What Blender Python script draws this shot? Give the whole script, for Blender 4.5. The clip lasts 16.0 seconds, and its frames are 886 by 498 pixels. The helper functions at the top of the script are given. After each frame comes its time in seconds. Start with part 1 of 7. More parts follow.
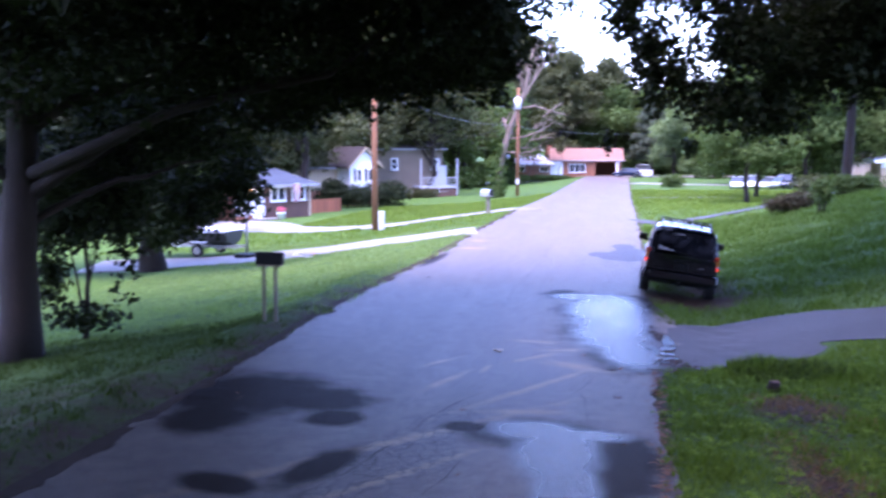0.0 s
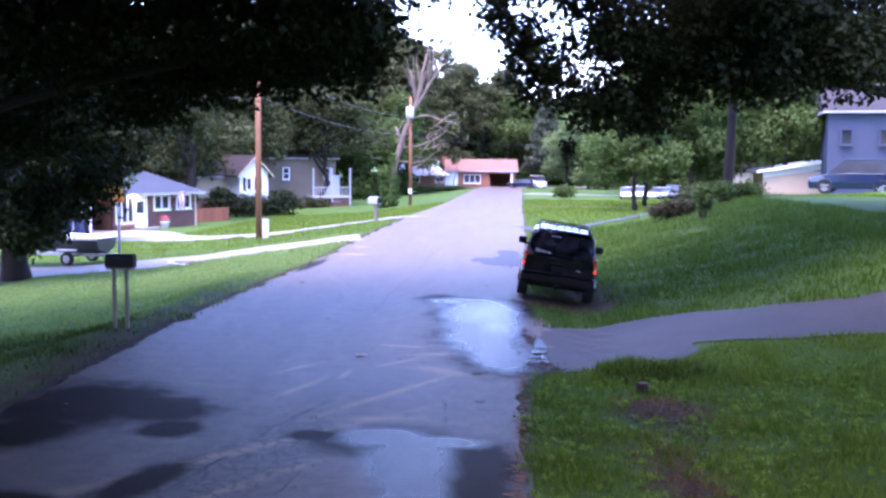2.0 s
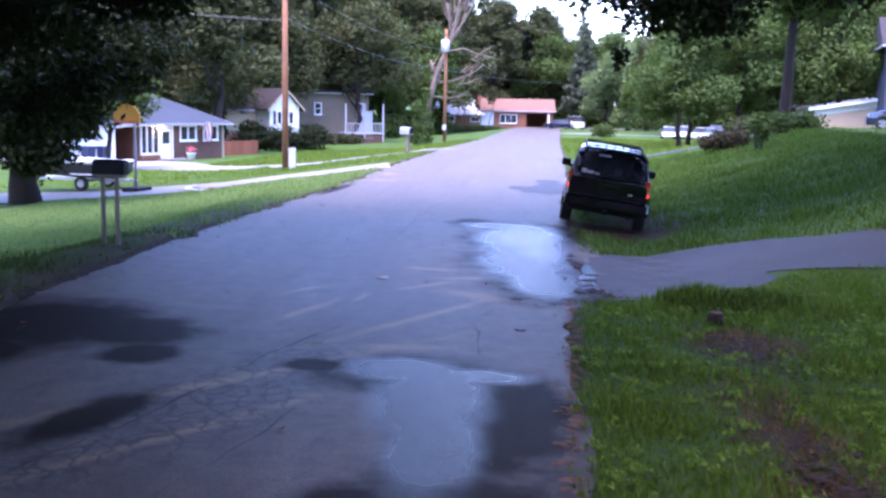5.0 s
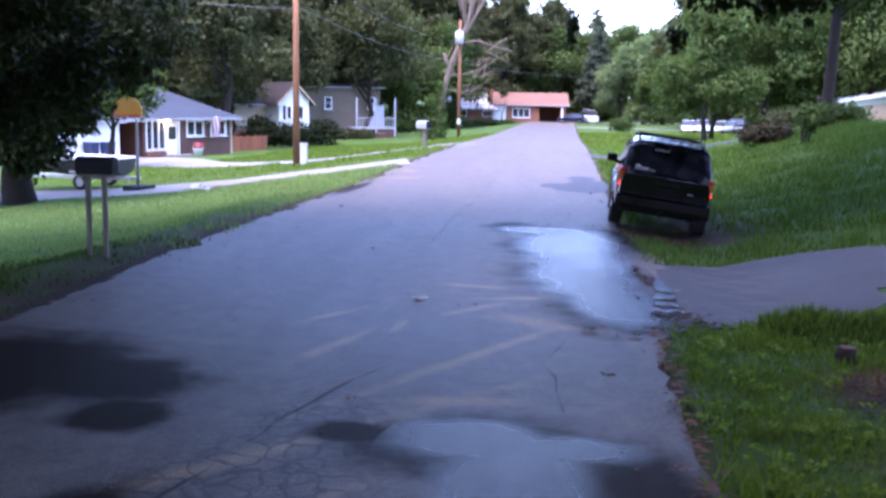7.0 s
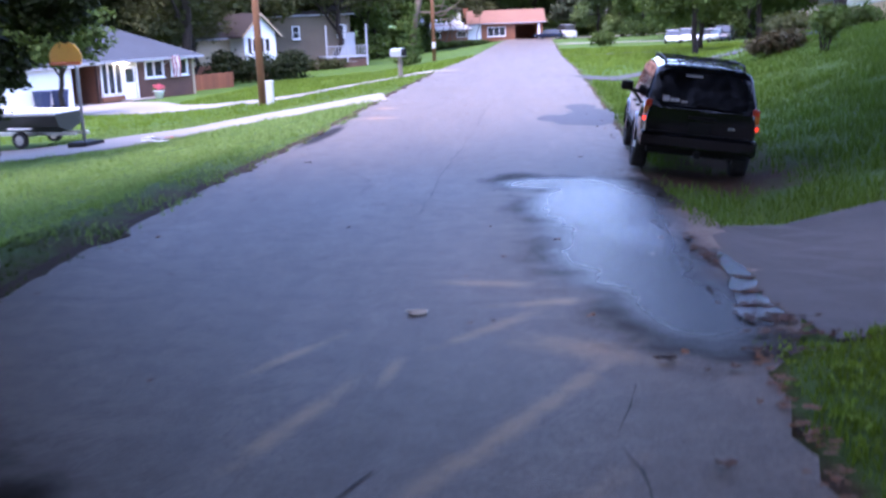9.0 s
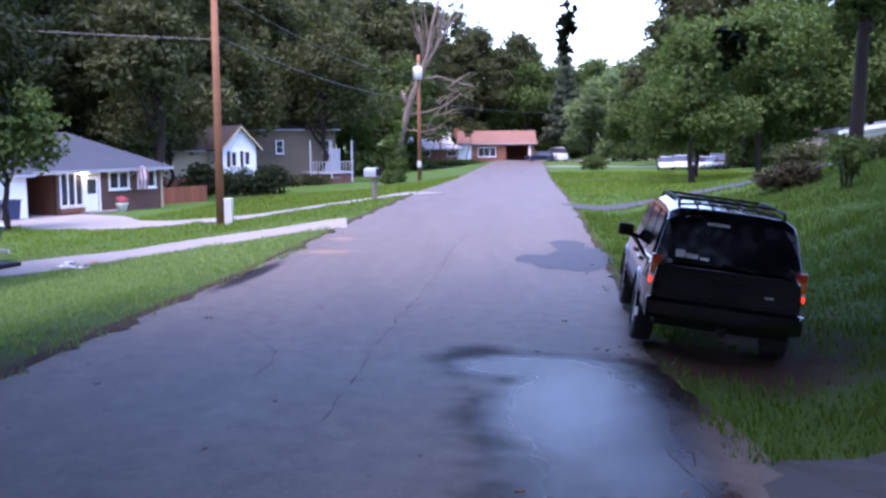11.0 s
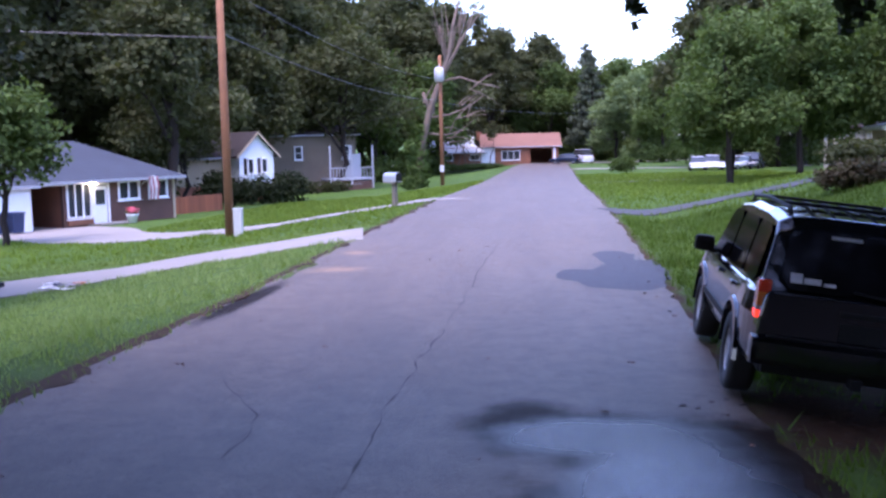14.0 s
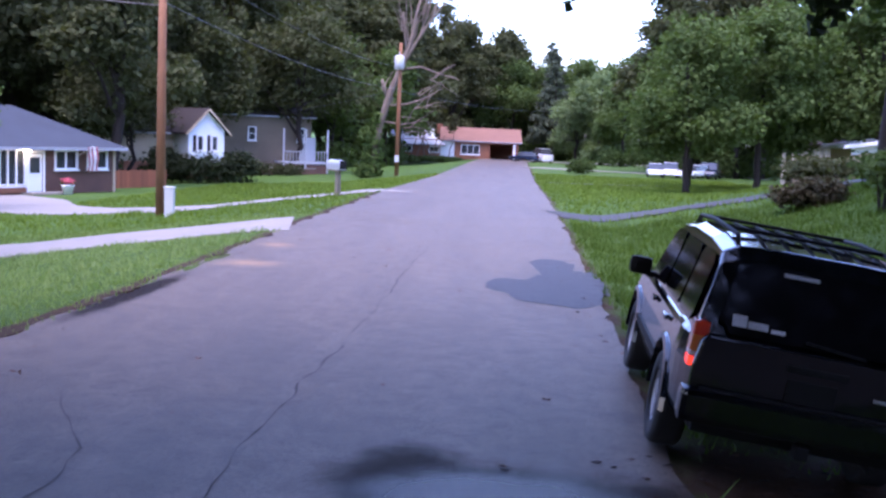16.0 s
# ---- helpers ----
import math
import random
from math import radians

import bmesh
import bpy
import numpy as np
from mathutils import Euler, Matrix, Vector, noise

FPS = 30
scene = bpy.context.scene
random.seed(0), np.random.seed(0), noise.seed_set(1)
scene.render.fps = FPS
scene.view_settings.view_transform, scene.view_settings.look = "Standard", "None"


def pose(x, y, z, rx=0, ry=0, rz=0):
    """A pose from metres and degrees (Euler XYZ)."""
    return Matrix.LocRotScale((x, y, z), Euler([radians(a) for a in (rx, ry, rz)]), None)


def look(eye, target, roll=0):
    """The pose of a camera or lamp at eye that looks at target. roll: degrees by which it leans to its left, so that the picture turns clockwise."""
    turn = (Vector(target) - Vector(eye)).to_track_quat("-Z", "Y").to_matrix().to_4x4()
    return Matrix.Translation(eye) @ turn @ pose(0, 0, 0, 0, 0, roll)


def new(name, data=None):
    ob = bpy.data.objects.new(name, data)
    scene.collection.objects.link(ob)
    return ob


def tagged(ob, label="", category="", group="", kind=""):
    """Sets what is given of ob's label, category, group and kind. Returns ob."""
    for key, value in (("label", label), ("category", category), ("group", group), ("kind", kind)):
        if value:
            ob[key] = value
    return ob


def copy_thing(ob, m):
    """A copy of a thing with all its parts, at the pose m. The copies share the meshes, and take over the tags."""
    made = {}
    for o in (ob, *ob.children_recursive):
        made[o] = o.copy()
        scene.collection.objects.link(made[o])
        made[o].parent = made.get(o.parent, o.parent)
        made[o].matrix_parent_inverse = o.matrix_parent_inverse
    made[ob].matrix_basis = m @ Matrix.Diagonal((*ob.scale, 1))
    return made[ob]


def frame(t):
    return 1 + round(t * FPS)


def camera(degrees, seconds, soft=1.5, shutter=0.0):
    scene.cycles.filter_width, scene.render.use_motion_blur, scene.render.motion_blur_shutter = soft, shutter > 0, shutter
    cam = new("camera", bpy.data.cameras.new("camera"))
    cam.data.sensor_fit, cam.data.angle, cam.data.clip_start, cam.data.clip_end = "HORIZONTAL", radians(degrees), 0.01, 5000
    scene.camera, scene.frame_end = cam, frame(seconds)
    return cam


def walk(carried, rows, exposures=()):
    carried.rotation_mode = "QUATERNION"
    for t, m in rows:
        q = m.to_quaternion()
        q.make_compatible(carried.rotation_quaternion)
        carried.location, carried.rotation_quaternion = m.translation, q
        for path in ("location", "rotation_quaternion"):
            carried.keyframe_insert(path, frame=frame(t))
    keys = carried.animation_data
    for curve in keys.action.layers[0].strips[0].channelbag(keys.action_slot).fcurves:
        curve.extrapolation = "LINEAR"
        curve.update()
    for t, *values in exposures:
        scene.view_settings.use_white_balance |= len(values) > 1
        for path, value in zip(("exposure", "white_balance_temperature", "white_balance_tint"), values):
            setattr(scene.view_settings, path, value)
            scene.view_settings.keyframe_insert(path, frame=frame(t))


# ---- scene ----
cam = camera(45.5, 16.0, soft=2.6, shutter=0.6)
PATH = [
    (0, (1.169, -0.606, 3.538), (0.918, 1.369, 3.343), 0.1),
    (0.5, (1.338, -0.378, 3.513), (1.194, 1.609, 3.337), 0.1),
    (1, (1.479, -0.143, 3.475), (1.388, 1.848, 3.301), 0.2),
    (1.5, (1.594, 0.089, 3.459), (1.521, 2.08, 3.286), 0.4),
    (2, (1.69, 0.299, 3.248), (1.629, 2.29, 3.077), 0.4),
    (2.5, (1.737, 0.498, 3.057), (1.677, 2.48, 2.798), 0.4),
    (3, (1.771, 0.789, 2.945), (1.703, 2.764, 2.635), 0.4),
    (3.5, (1.778, 1.134, 2.789), (1.701, 3.109, 2.484), 0.4),
    (4, (1.76, 1.645, 2.632), (1.666, 3.621, 2.336), 0.5),
    (4.5, (1.707, 2.148, 2.538), (1.591, 4.123, 2.247), 0.8),
    (4.7, (1.672, 2.373, 2.518), (1.553, 4.35, 2.233), 1.0),
    (6.8, (1.031, 4.997, 2.385), (0.892, 6.974, 2.123), 1.0),
    (7, (0.954, 5.241, 2.364), (0.815, 7.215, 2.078), 0.9),
    (7.5, (0.763, 5.922, 2.328), (0.63, 7.887, 1.982), 0.8),
    (8, (0.56, 6.656, 2.37), (0.42, 8.603, 1.934), -1.3),
    (8.5, (0.467, 7.599, 2.447), (0.324, 9.544, 2.005), -4.7),
    (9, (0.556, 8.731, 2.464), (0.45, 10.682, 2.035), -2.3),
    (9.5, (0.692, 9.916, 2.503), (0.615, 11.875, 2.106), 0.9),
    (10, (0.835, 11.201, 2.55), (0.757, 13.173, 2.224), 0.2),
    (10.2, (0.861, 11.632, 2.567), (0.779, 13.611, 2.293), -1.4),
    (12.3, (1.11, 14.812, 2.218), (1.017, 16.8, 2.022), 1.7),
    (12.5, (1.067, 14.99, 2.212), (0.965, 16.975, 1.984), 1.5),
    (13, (0.962, 15.328, 2.249), (0.854, 17.313, 2.029), 1.2),
    (13.5, (0.858, 15.686, 2.294), (0.739, 17.67, 2.066), 0.4),
    (14, (0.768, 16.092, 2.347), (0.641, 18.078, 2.143), -1.4),
    (14.5, (0.767, 16.437, 2.364), (0.639, 18.423, 2.164), -2.3),
    (15, (0.909, 16.905, 2.354), (0.812, 18.891, 2.139), -1.7),
    (15.5, (1.089, 17.271, 2.329), (1.029, 19.258, 2.112), 1.4),
    (16, (1.229, 17.689, 2.355), (1.184, 19.676, 2.135), 2.4),
]
walk(cam, [(t, look(eye, target, roll)) for t, eye, target, roll in PATH], [(0, 3.45, 5500, 47), (4.5, 3.3, 5600, 42), (7, 3.15, 5750, 37), (9, 3.1, 5850, 36), (12, 2.5, 5850, 38), (16, 2.55, 5700, 40)])

# ---------------------------------------------------------------- light
world = bpy.data.worlds.new("sky")
scene.world = world
world.use_nodes = True
wn = world.node_tree
sky = wn.nodes.new("ShaderNodeTexSky")
sky.sky_type, sky.sun_disc = "NISHITA", False
sky.sun_elevation, sky.sun_rotation = radians(72), radians(200)
sky.air_density, sky.dust_density, sky.ozone_density = 1.1, 1.8, 4.5
wn.links.new(sky.outputs[0], wn.nodes["Background"].inputs[0])
wn.nodes["Background"].inputs[1].default_value = 0.15
sun = new("sun", bpy.data.lights.new("sun", "SUN"))
sun.data.energy, sun.data.angle, sun.data.color = 0.85, radians(45), (1.0, 0.88, 0.72)
sun.matrix_world = look((0, 0, 0), (-math.sin(radians(200)) * 0.309, -math.cos(radians(200)) * 0.309, -0.951))

# ---------------------------------------------------------------- materials
def nd(tree, kind, **sets):
    n = tree.nodes.new(kind)
    for k, v in sets.items():
        if k in n.inputs:
            n.inputs[k].default_value = v
    return n


def surface(name, colour, other=None, rough=0.8, metal=0.0, coarse=1.5, fine=40.0, bump=0.15, spread=0.5, per="", coat=0.0, spec=0.5):
    """A material with two scales of colour variation and fine relief. per: 'object' or 'island' for random variation piece by piece."""
    m = bpy.data.materials.new(name)
    m.use_nodes = True
    t = m.node_tree
    b = t.nodes["Principled BSDF"]
    other = other or tuple(c * 0.6 for c in colour)
    co = t.nodes.new("ShaderNodeTexCoord")
    n1 = nd(t, "ShaderNodeTexNoise", Scale=coarse, Detail=5.0, Roughness=0.6)
    n2 = nd(t, "ShaderNodeTexNoise", Scale=fine, Detail=4.0, Roughness=0.65)
    for n in (n1, n2):
        t.links.new(co.outputs["Object"], n.inputs["Vector"])
    add = nd(t, "ShaderNodeMath")
    add.operation = "MULTIPLY_ADD"
    t.links.new(n1.outputs["Fac"], add.inputs[0])
    add.inputs[1].default_value = 0.6
    mul = nd(t, "ShaderNodeMath")
    mul.operation = "MULTIPLY"
    t.links.new(n2.outputs["Fac"], mul.inputs[0])
    mul.inputs[1].default_value = 0.4
    t.links.new(mul.outputs[0], add.inputs[2])
    last = add
    if per:
        src = t.nodes.new("ShaderNodeObjectInfo" if per == "object" else "ShaderNodeNewGeometry")
        out = src.outputs["Random"] if per == "object" else src.outputs["Random Per Island"]
        mix = nd(t, "ShaderNodeMath")
        mix.operation = "MULTIPLY_ADD"
        t.links.new(out, mix.inputs[0])
        mix.inputs[1].default_value = 0.5
        half = nd(t, "ShaderNodeMath")
        half.operation = "MULTIPLY"
        t.links.new(add.outputs[0], half.inputs[0])
        half.inputs[1].default_value = 0.5
        t.links.new(half.outputs[0], mix.inputs[2])
        last = mix
    ramp = t.nodes.new("ShaderNodeMapRange")
    t.links.new(last.outputs[0], ramp.inputs["Value"])
    ramp.inputs["From Min"].default_value = 0.5 - spread / 2
    ramp.inputs["From Max"].default_value = 0.5 + spread / 2
    mixc = t.nodes.new("ShaderNodeMix")
    mixc.data_type = "RGBA"
    t.links.new(ramp.outputs[0], mixc.inputs["Factor"])
    mixc.inputs["A"].default_value = (*other, 1)
    mixc.inputs["B"].default_value = (*colour, 1)
    t.links.new(mixc.outputs["Result"], b.inputs["Base Color"])
    b.inputs["Roughness"].default_value = rough
    b.inputs["Metallic"].default_value = metal
    b.inputs["Coat Weight"].default_value = coat
    b.inputs["Coat Roughness"].default_value = 0.05
    b.inputs["Specular IOR Level"].default_value = spec
    if bump:
        bu = nd(t, "ShaderNodeBump", Strength=bump, Distance=0.02)
        t.links.new(n2.outputs["Fac"], bu.inputs["Height"])
        t.links.new(bu.outputs[0], b.inputs["Normal"])
    return m


def foliage(name, light, dark, through_it=0.25):
    """Leaves: colour varies leaf by leaf, with some light passing through."""
    m = surface(name, light, dark, rough=0.7, coarse=0.6, fine=6, bump=0, spread=0.7, per="island", spec=0.12)
    t = m.node_tree
    b = t.nodes["Principled BSDF"]
    tr = t.nodes.new("ShaderNodeBsdfTranslucent")
    tr.inputs["Color"].default_value = (light[0] * 1.5, light[1] * 1.6, light[2] * 0.8, 1)
    mx = t.nodes.new("ShaderNodeMixShader")
    mx.inputs[0].default_value = through_it
    out = t.nodes["Material Output"]
    t.links.new(b.outputs[0], mx.inputs[1])
    t.links.new(tr.outputs[0], mx.inputs[2])
    t.links.new(mx.outputs[0], out.inputs["Surface"])
    return m


M = {
    "concrete": surface("concrete", (0.215, 0.194, 0.172), (0.145, 0.130, 0.115), 0.85, coarse=0.5, fine=30, bump=0.1),
    "gravel": surface("gravel", (0.040, 0.036, 0.034), (0.013, 0.011, 0.010), 0.75, coarse=0.5, fine=22, bump=0.8, spread=0.4),
    "patch": surface("patch", (0.042, 0.038, 0.040), (0.024, 0.022, 0.024), 0.6, coarse=2.2, fine=60, bump=0.25, spec=0.2),
    "tar": surface("tar", (0.056, 0.049, 0.043), (0.034, 0.030, 0.027), 0.7, bump=0.1, spec=0.12),
    "brick": surface("brick", (0.30, 0.115, 0.055), (0.15, 0.065, 0.04), 0.9, coarse=1.2, fine=18, bump=0.3),
    "brick_brown": surface("brick_brown", (0.125, 0.062, 0.042), (0.075, 0.039, 0.028), 0.9, coarse=1.2, fine=18, bump=0.3),
    # white porch woodwork greyed: the dim light on it is painted in
    "porch": surface("porch", (0.46, 0.46, 0.47), (0.33, 0.33, 0.34), 0.7, coarse=0.8, fine=20, bump=0.05),
    "fascia": surface("fascia", (0.34, 0.34, 0.36), (0.25, 0.25, 0.26), 0.6, coarse=0.8, fine=20, bump=0.05),
    "white": surface("white", (0.82, 0.82, 0.81), (0.72, 0.72, 0.72), 0.6, coarse=0.8, fine=20, bump=0.05),
    "cream": surface("cream", (0.44, 0.35, 0.235), (0.33, 0.26, 0.17), 0.75, coarse=0.6, fine=20, bump=0.05),
    # darker copy of cream: shade on cream_house is put into the colour
    "cream_shaded": surface("cream_shaded", (0.17, 0.130, 0.085), (0.11, 0.085, 0.056), 0.75, coarse=0.6, fine=20, bump=0.05),
    "tan": surface("tan", (0.55, 0.40, 0.26), (0.42, 0.31, 0.21), 0.8, coarse=0.6, fine=20, bump=0.05),
    "bluegrey": surface("bluegrey", (0.036, 0.045, 0.075), (0.026, 0.033, 0.055), 0.75, coarse=0.6, fine=20, bump=0.05),
    "roof_grey": surface("roof_grey", (0.030, 0.038, 0.052), (0.018, 0.023, 0.032), 0.85, coarse=0.7, fine=25, bump=0.4),
    "roof_dark": surface("roof_dark", (0.024, 0.016, 0.015), (0.014, 0.010, 0.009), 0.9, coarse=0.7, fine=25, bump=0.4),
    "roof_red": surface("roof_red", (0.20, 0.098, 0.064), (0.13, 0.062, 0.042), 0.9, coarse=0.5, fine=22, bump=0.4),
    "roof_pale": surface("roof_pale", (0.62, 0.60, 0.58), (0.40, 0.39, 0.38), 0.8, coarse=0.5, fine=22, bump=0.2),
    "fence": surface("fence", (0.26, 0.085, 0.034), (0.17, 0.055, 0.023), 0.85, coarse=1.0, fine=14, bump=0.2, per="object"),
    "slats": surface("slats", (0.45, 0.38, 0.30), (0.28, 0.23, 0.18), 0.85, coarse=1.0, fine=14, bump=0.2, per="object"),
    "bark": surface("bark", (0.022, 0.013, 0.008), (0.010, 0.006, 0.004), 0.95, coarse=3, fine=25, bump=1.0),
    "deadwood": surface("deadwood", (0.19, 0.14, 0.10), (0.085, 0.062, 0.045), 0.9, coarse=2, fine=18, bump=0.6),
    "pole": surface("pole", (0.25, 0.105, 0.042), (0.14, 0.060, 0.026), 0.85, coarse=1.2, fine=30, bump=0.3),
    "post": surface("post", (0.20, 0.165, 0.12), (0.12, 0.10, 0.075), 0.9, coarse=3, fine=30, bump=0.2),
    "paint": surface("paint", (0.003, 0.0035, 0.005), (0.002, 0.0025, 0.0035), 0.10, coarse=1, fine=40, bump=0.004, coat=0.6, spec=0.4),
    "glass_dark": surface("glass_dark", (0.003, 0.003, 0.004), (0.002, 0.002, 0.0025), 0.06, coarse=1, fine=20, bump=0.0, spec=0.12),
    "pane": surface("pane", (0.05, 0.055, 0.06), (0.02, 0.022, 0.025), 0.08, coarse=1, fine=20, bump=0.0),
    "tyre": surface("tyre", (0.012, 0.0115, 0.011), (0.007, 0.0065, 0.006), 0.85, coarse=4, fine=50, bump=0.2),
    "rim": surface("rim", (0.42, 0.42, 0.44), (0.25, 0.24, 0.23), 0.4, metal=0.7, coarse=4, fine=30, bump=0.05),
    "trim": surface("trim", (0.004, 0.004, 0.004), (0.0025, 0.0025, 0.0025), 0.6, coarse=2, fine=50, bump=0.1, spec=0.2),
    "red": surface("red", (0.42, 0.030, 0.010), (0.30, 0.018, 0.007), 0.15, coarse=3, fine=30, bump=0.05, coat=0.6),
    "amber": surface("amber", (0.50, 0.13, 0.015), (0.36, 0.08, 0.012), 0.18, coarse=3, fine=30, bump=0.05, coat=0.6),
    "clear": surface("clear", (0.45, 0.42, 0.38), (0.34, 0.31, 0.28), 0.2, coarse=3, fine=30, bump=0.05, coat=0.6),
    "sticker": surface("sticker", (0.36, 0.36, 0.36), (0.16, 0.16, 0.165), 0.5, coarse=8, fine=40, bump=0.0),
    "mailbox": surface("mailbox", (0.004, 0.004, 0.004), (0.003, 0.003, 0.003), 0.55, coarse=3, fine=30, bump=0.05, spec=0.2),
    "steel": surface("steel", (0.45, 0.46, 0.48), (0.32, 0.33, 0.35), 0.4, metal=0.6, coarse=3, fine=30, bump=0.05),
    "utility": surface("utility", (0.50, 0.50, 0.47), (0.38, 0.38, 0.36), 0.6, coarse=2, fine=30, bump=0.05),
    "yellow": surface("yellow", (0.80, 0.42, 0.03), (0.68, 0.30, 0.02), 0.5, coarse=2, fine=20, bump=0.02),
    "orange": surface("orange", (0.70, 0.16, 0.03), (0.55, 0.12, 0.03), 0.5, coarse=2, fine=20, bump=0.02),
    "blue": surface("blue", (0.02, 0.035, 0.10), (0.015, 0.025, 0.06), 0.5, coarse=2, fine=20, bump=0.05),
    "truckblue": surface("truckblue", (0.007, 0.015, 0.042), (0.005, 0.010, 0.028), 0.25, coarse=1, fine=20, bump=0.01, coat=0.8),
    "white_paint": surface("white_paint", (0.75, 0.76, 0.78), (0.62, 0.63, 0.65), 0.3, coarse=1, fine=20, bump=0.01, coat=0.8),
    "hull": surface("hull", (0.035, 0.037, 0.03), (0.02, 0.02, 0.018), 0.5, coarse=2, fine=20, bump=0.1),
    "edge_dirt": surface("edge_dirt", (0.056, 0.037, 0.023), (0.022, 0.015, 0.010), 0.95, coarse=2.5, fine=30, bump=0.6, spec=0.1),
    "soil": surface("soil", (0.14, 0.06, 0.035), (0.08, 0.04, 0.025), 0.95, coarse=3, fine=30, bump=0.6),
    "pink": surface("pink", (0.55, 0.12, 0.16), (0.40, 0.06, 0.09), 0.8, coarse=6, fine=30, bump=0.1),
    "flag_red": surface("flag_red", (0.50, 0.20, 0.21), (0.42, 0.15, 0.16), 0.8, coarse=3, fine=30, bump=0.05),
    "brown_leaf": surface("brown_leaf", (0.16, 0.07, 0.03), (0.07, 0.035, 0.02), 0.8, coarse=5, fine=30, bump=0.1, per="object"),
    "sodden_leaf": surface("sodden_leaf", (0.055, 0.026, 0.014), (0.015, 0.009, 0.006), 0.6, coarse=5, fine=30, bump=0.1, per="island", spec=0.15),
    "pale_leaf": surface("pale_leaf", (0.52, 0.42, 0.30), (0.40, 0.30, 0.20), 0.8, coarse=5, fine=30, bump=0.1),
    # almost black: the near crowns' backlit shade is put into the leaf colour
    "leaf_near_shaded": foliage("leaf_near_shaded", (0.020, 0.030, 0.009), (0.008, 0.012, 0.004), 0.12),
    "leaf_mid": foliage("leaf_mid", (0.066, 0.101, 0.025), (0.034, 0.055, 0.014)),
    "leaf_dark": foliage("leaf_dark", (0.060, 0.068, 0.026), (0.030, 0.035, 0.014)),
    # pale green leaves, with the haze over the far trees put in
    "leaf_pale": foliage("leaf_pale", (0.150, 0.200, 0.080), (0.060, 0.090, 0.040)),
    "needle": foliage("needle", (0.075, 0.090, 0.052), (0.034, 0.044, 0.027), 0.1),
    "bush_red": foliage("bush_red", (0.075, 0.055, 0.032), (0.028, 0.036, 0.016), 0.15),
    "blade": foliage("blade", (0.115, 0.172, 0.022), (0.034, 0.063, 0.010), 0.3),
    # darker copy of blade: the bank's shade is put into the colour
    "blade_bank_shaded": foliage("blade_bank_shaded", (0.076, 0.128, 0.020), (0.026, 0.052, 0.009), 0.3),
    # dark clump by the stump; under the big tree this colour paints shade
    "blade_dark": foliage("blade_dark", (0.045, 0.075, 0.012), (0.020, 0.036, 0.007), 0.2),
    "dry_blade": foliage("dry_blade", (0.24, 0.155, 0.080), (0.12, 0.070, 0.036), 0.2),
    # yellowish lawn blades, also paled to paint the open light on them
    "turf": foliage("turf", (0.172, 0.245, 0.086), (0.082, 0.128, 0.042), 0.3),
    "weed": foliage("weed", (0.17, 0.25, 0.038), (0.07, 0.12, 0.016), 0.25),
    "cable": surface("cable", (0.05, 0.05, 0.05), (0.03, 0.03, 0.03), 0.5, coarse=1, fine=20, bump=0),
    "ivy": foliage("ivy", (0.085, 0.13, 0.03), (0.03, 0.055, 0.016), 0.2),
}
lamp_glow = bpy.data.materials.new("lamp_glow")
lamp_glow.use_nodes = True
lamp_glow.node_tree.nodes["Principled BSDF"].inputs["Emission Color"].default_value = (1.0, 0.87, 0.55, 1)
lamp_glow.node_tree.nodes["Principled BSDF"].inputs["Emission Strength"].default_value = 12
tail_glow = bpy.data.materials.new("tail_glow")
tail_glow.use_nodes = True
tg = tail_glow.node_tree.nodes["Principled BSDF"]
tg.inputs["Base Color"].default_value = (0.6, 0.02, 0.01, 1)
tg.inputs["Roughness"].default_value = 0.15
tg.inputs["Emission Color"].default_value = (1.0, 0.05, 0.015, 1)
tg.inputs["Emission Strength"].default_value = 0.3


def blob_mask(t, vec, blobs, wobble, scale, edge, detail=6.0):
    """A mask of soft-edged ellipses (x, y, rx, ry, degrees) on the ground, with an outline frayed by noise."""
    n = nd(t, "ShaderNodeTexNoise", Scale=scale, Detail=detail, Roughness=0.62)
    t.links.new(vec, n.inputs["Vector"])
    off = t.nodes.new("ShaderNodeMath")
    off.operation = "MULTIPLY_ADD"
    t.links.new(n.outputs["Fac"], off.inputs[0])
    off.inputs[1].default_value, off.inputs[2].default_value = wobble * 2, -wobble
    best = None
    for x, y, rx, ry, a in blobs:
        mp = t.nodes.new("ShaderNodeMapping")
        mp.vector_type = "TEXTURE"
        mp.inputs["Location"].default_value = (x, y, 0)
        mp.inputs["Rotation"].default_value = (0, 0, radians(a))
        mp.inputs["Scale"].default_value = (rx, ry, 50)
        t.links.new(vec, mp.inputs["Vector"])
        ln = t.nodes.new("ShaderNodeVectorMath")
        ln.operation = "LENGTH"
        t.links.new(mp.outputs[0], ln.inputs[0])
        if best is None:
            best = ln.outputs["Value"]
        else:
            mn = t.nodes.new("ShaderNodeMath")
            mn.operation = "SMOOTH_MIN"
            mn.inputs[2].default_value = 0.25
            t.links.new(best, mn.inputs[0])
            t.links.new(ln.outputs["Value"], mn.inputs[1])
            best = mn.outputs[0]
    s = t.nodes.new("ShaderNodeMath")
    s.operation = "ADD"
    t.links.new(best, s.inputs[0])
    t.links.new(off.outputs[0], s.inputs[1])
    r = t.nodes.new("ShaderNodeMapRange")
    r.interpolation_type = "SMOOTHSTEP"
    t.links.new(s.outputs[0], r.inputs["Value"])
    r.inputs["From Min"].default_value, r.inputs["From Max"].default_value = 1 - edge, 1 + edge
    r.inputs["To Min"].default_value, r.inputs["To Max"].default_value = 1, 0
    return r.outputs[0]


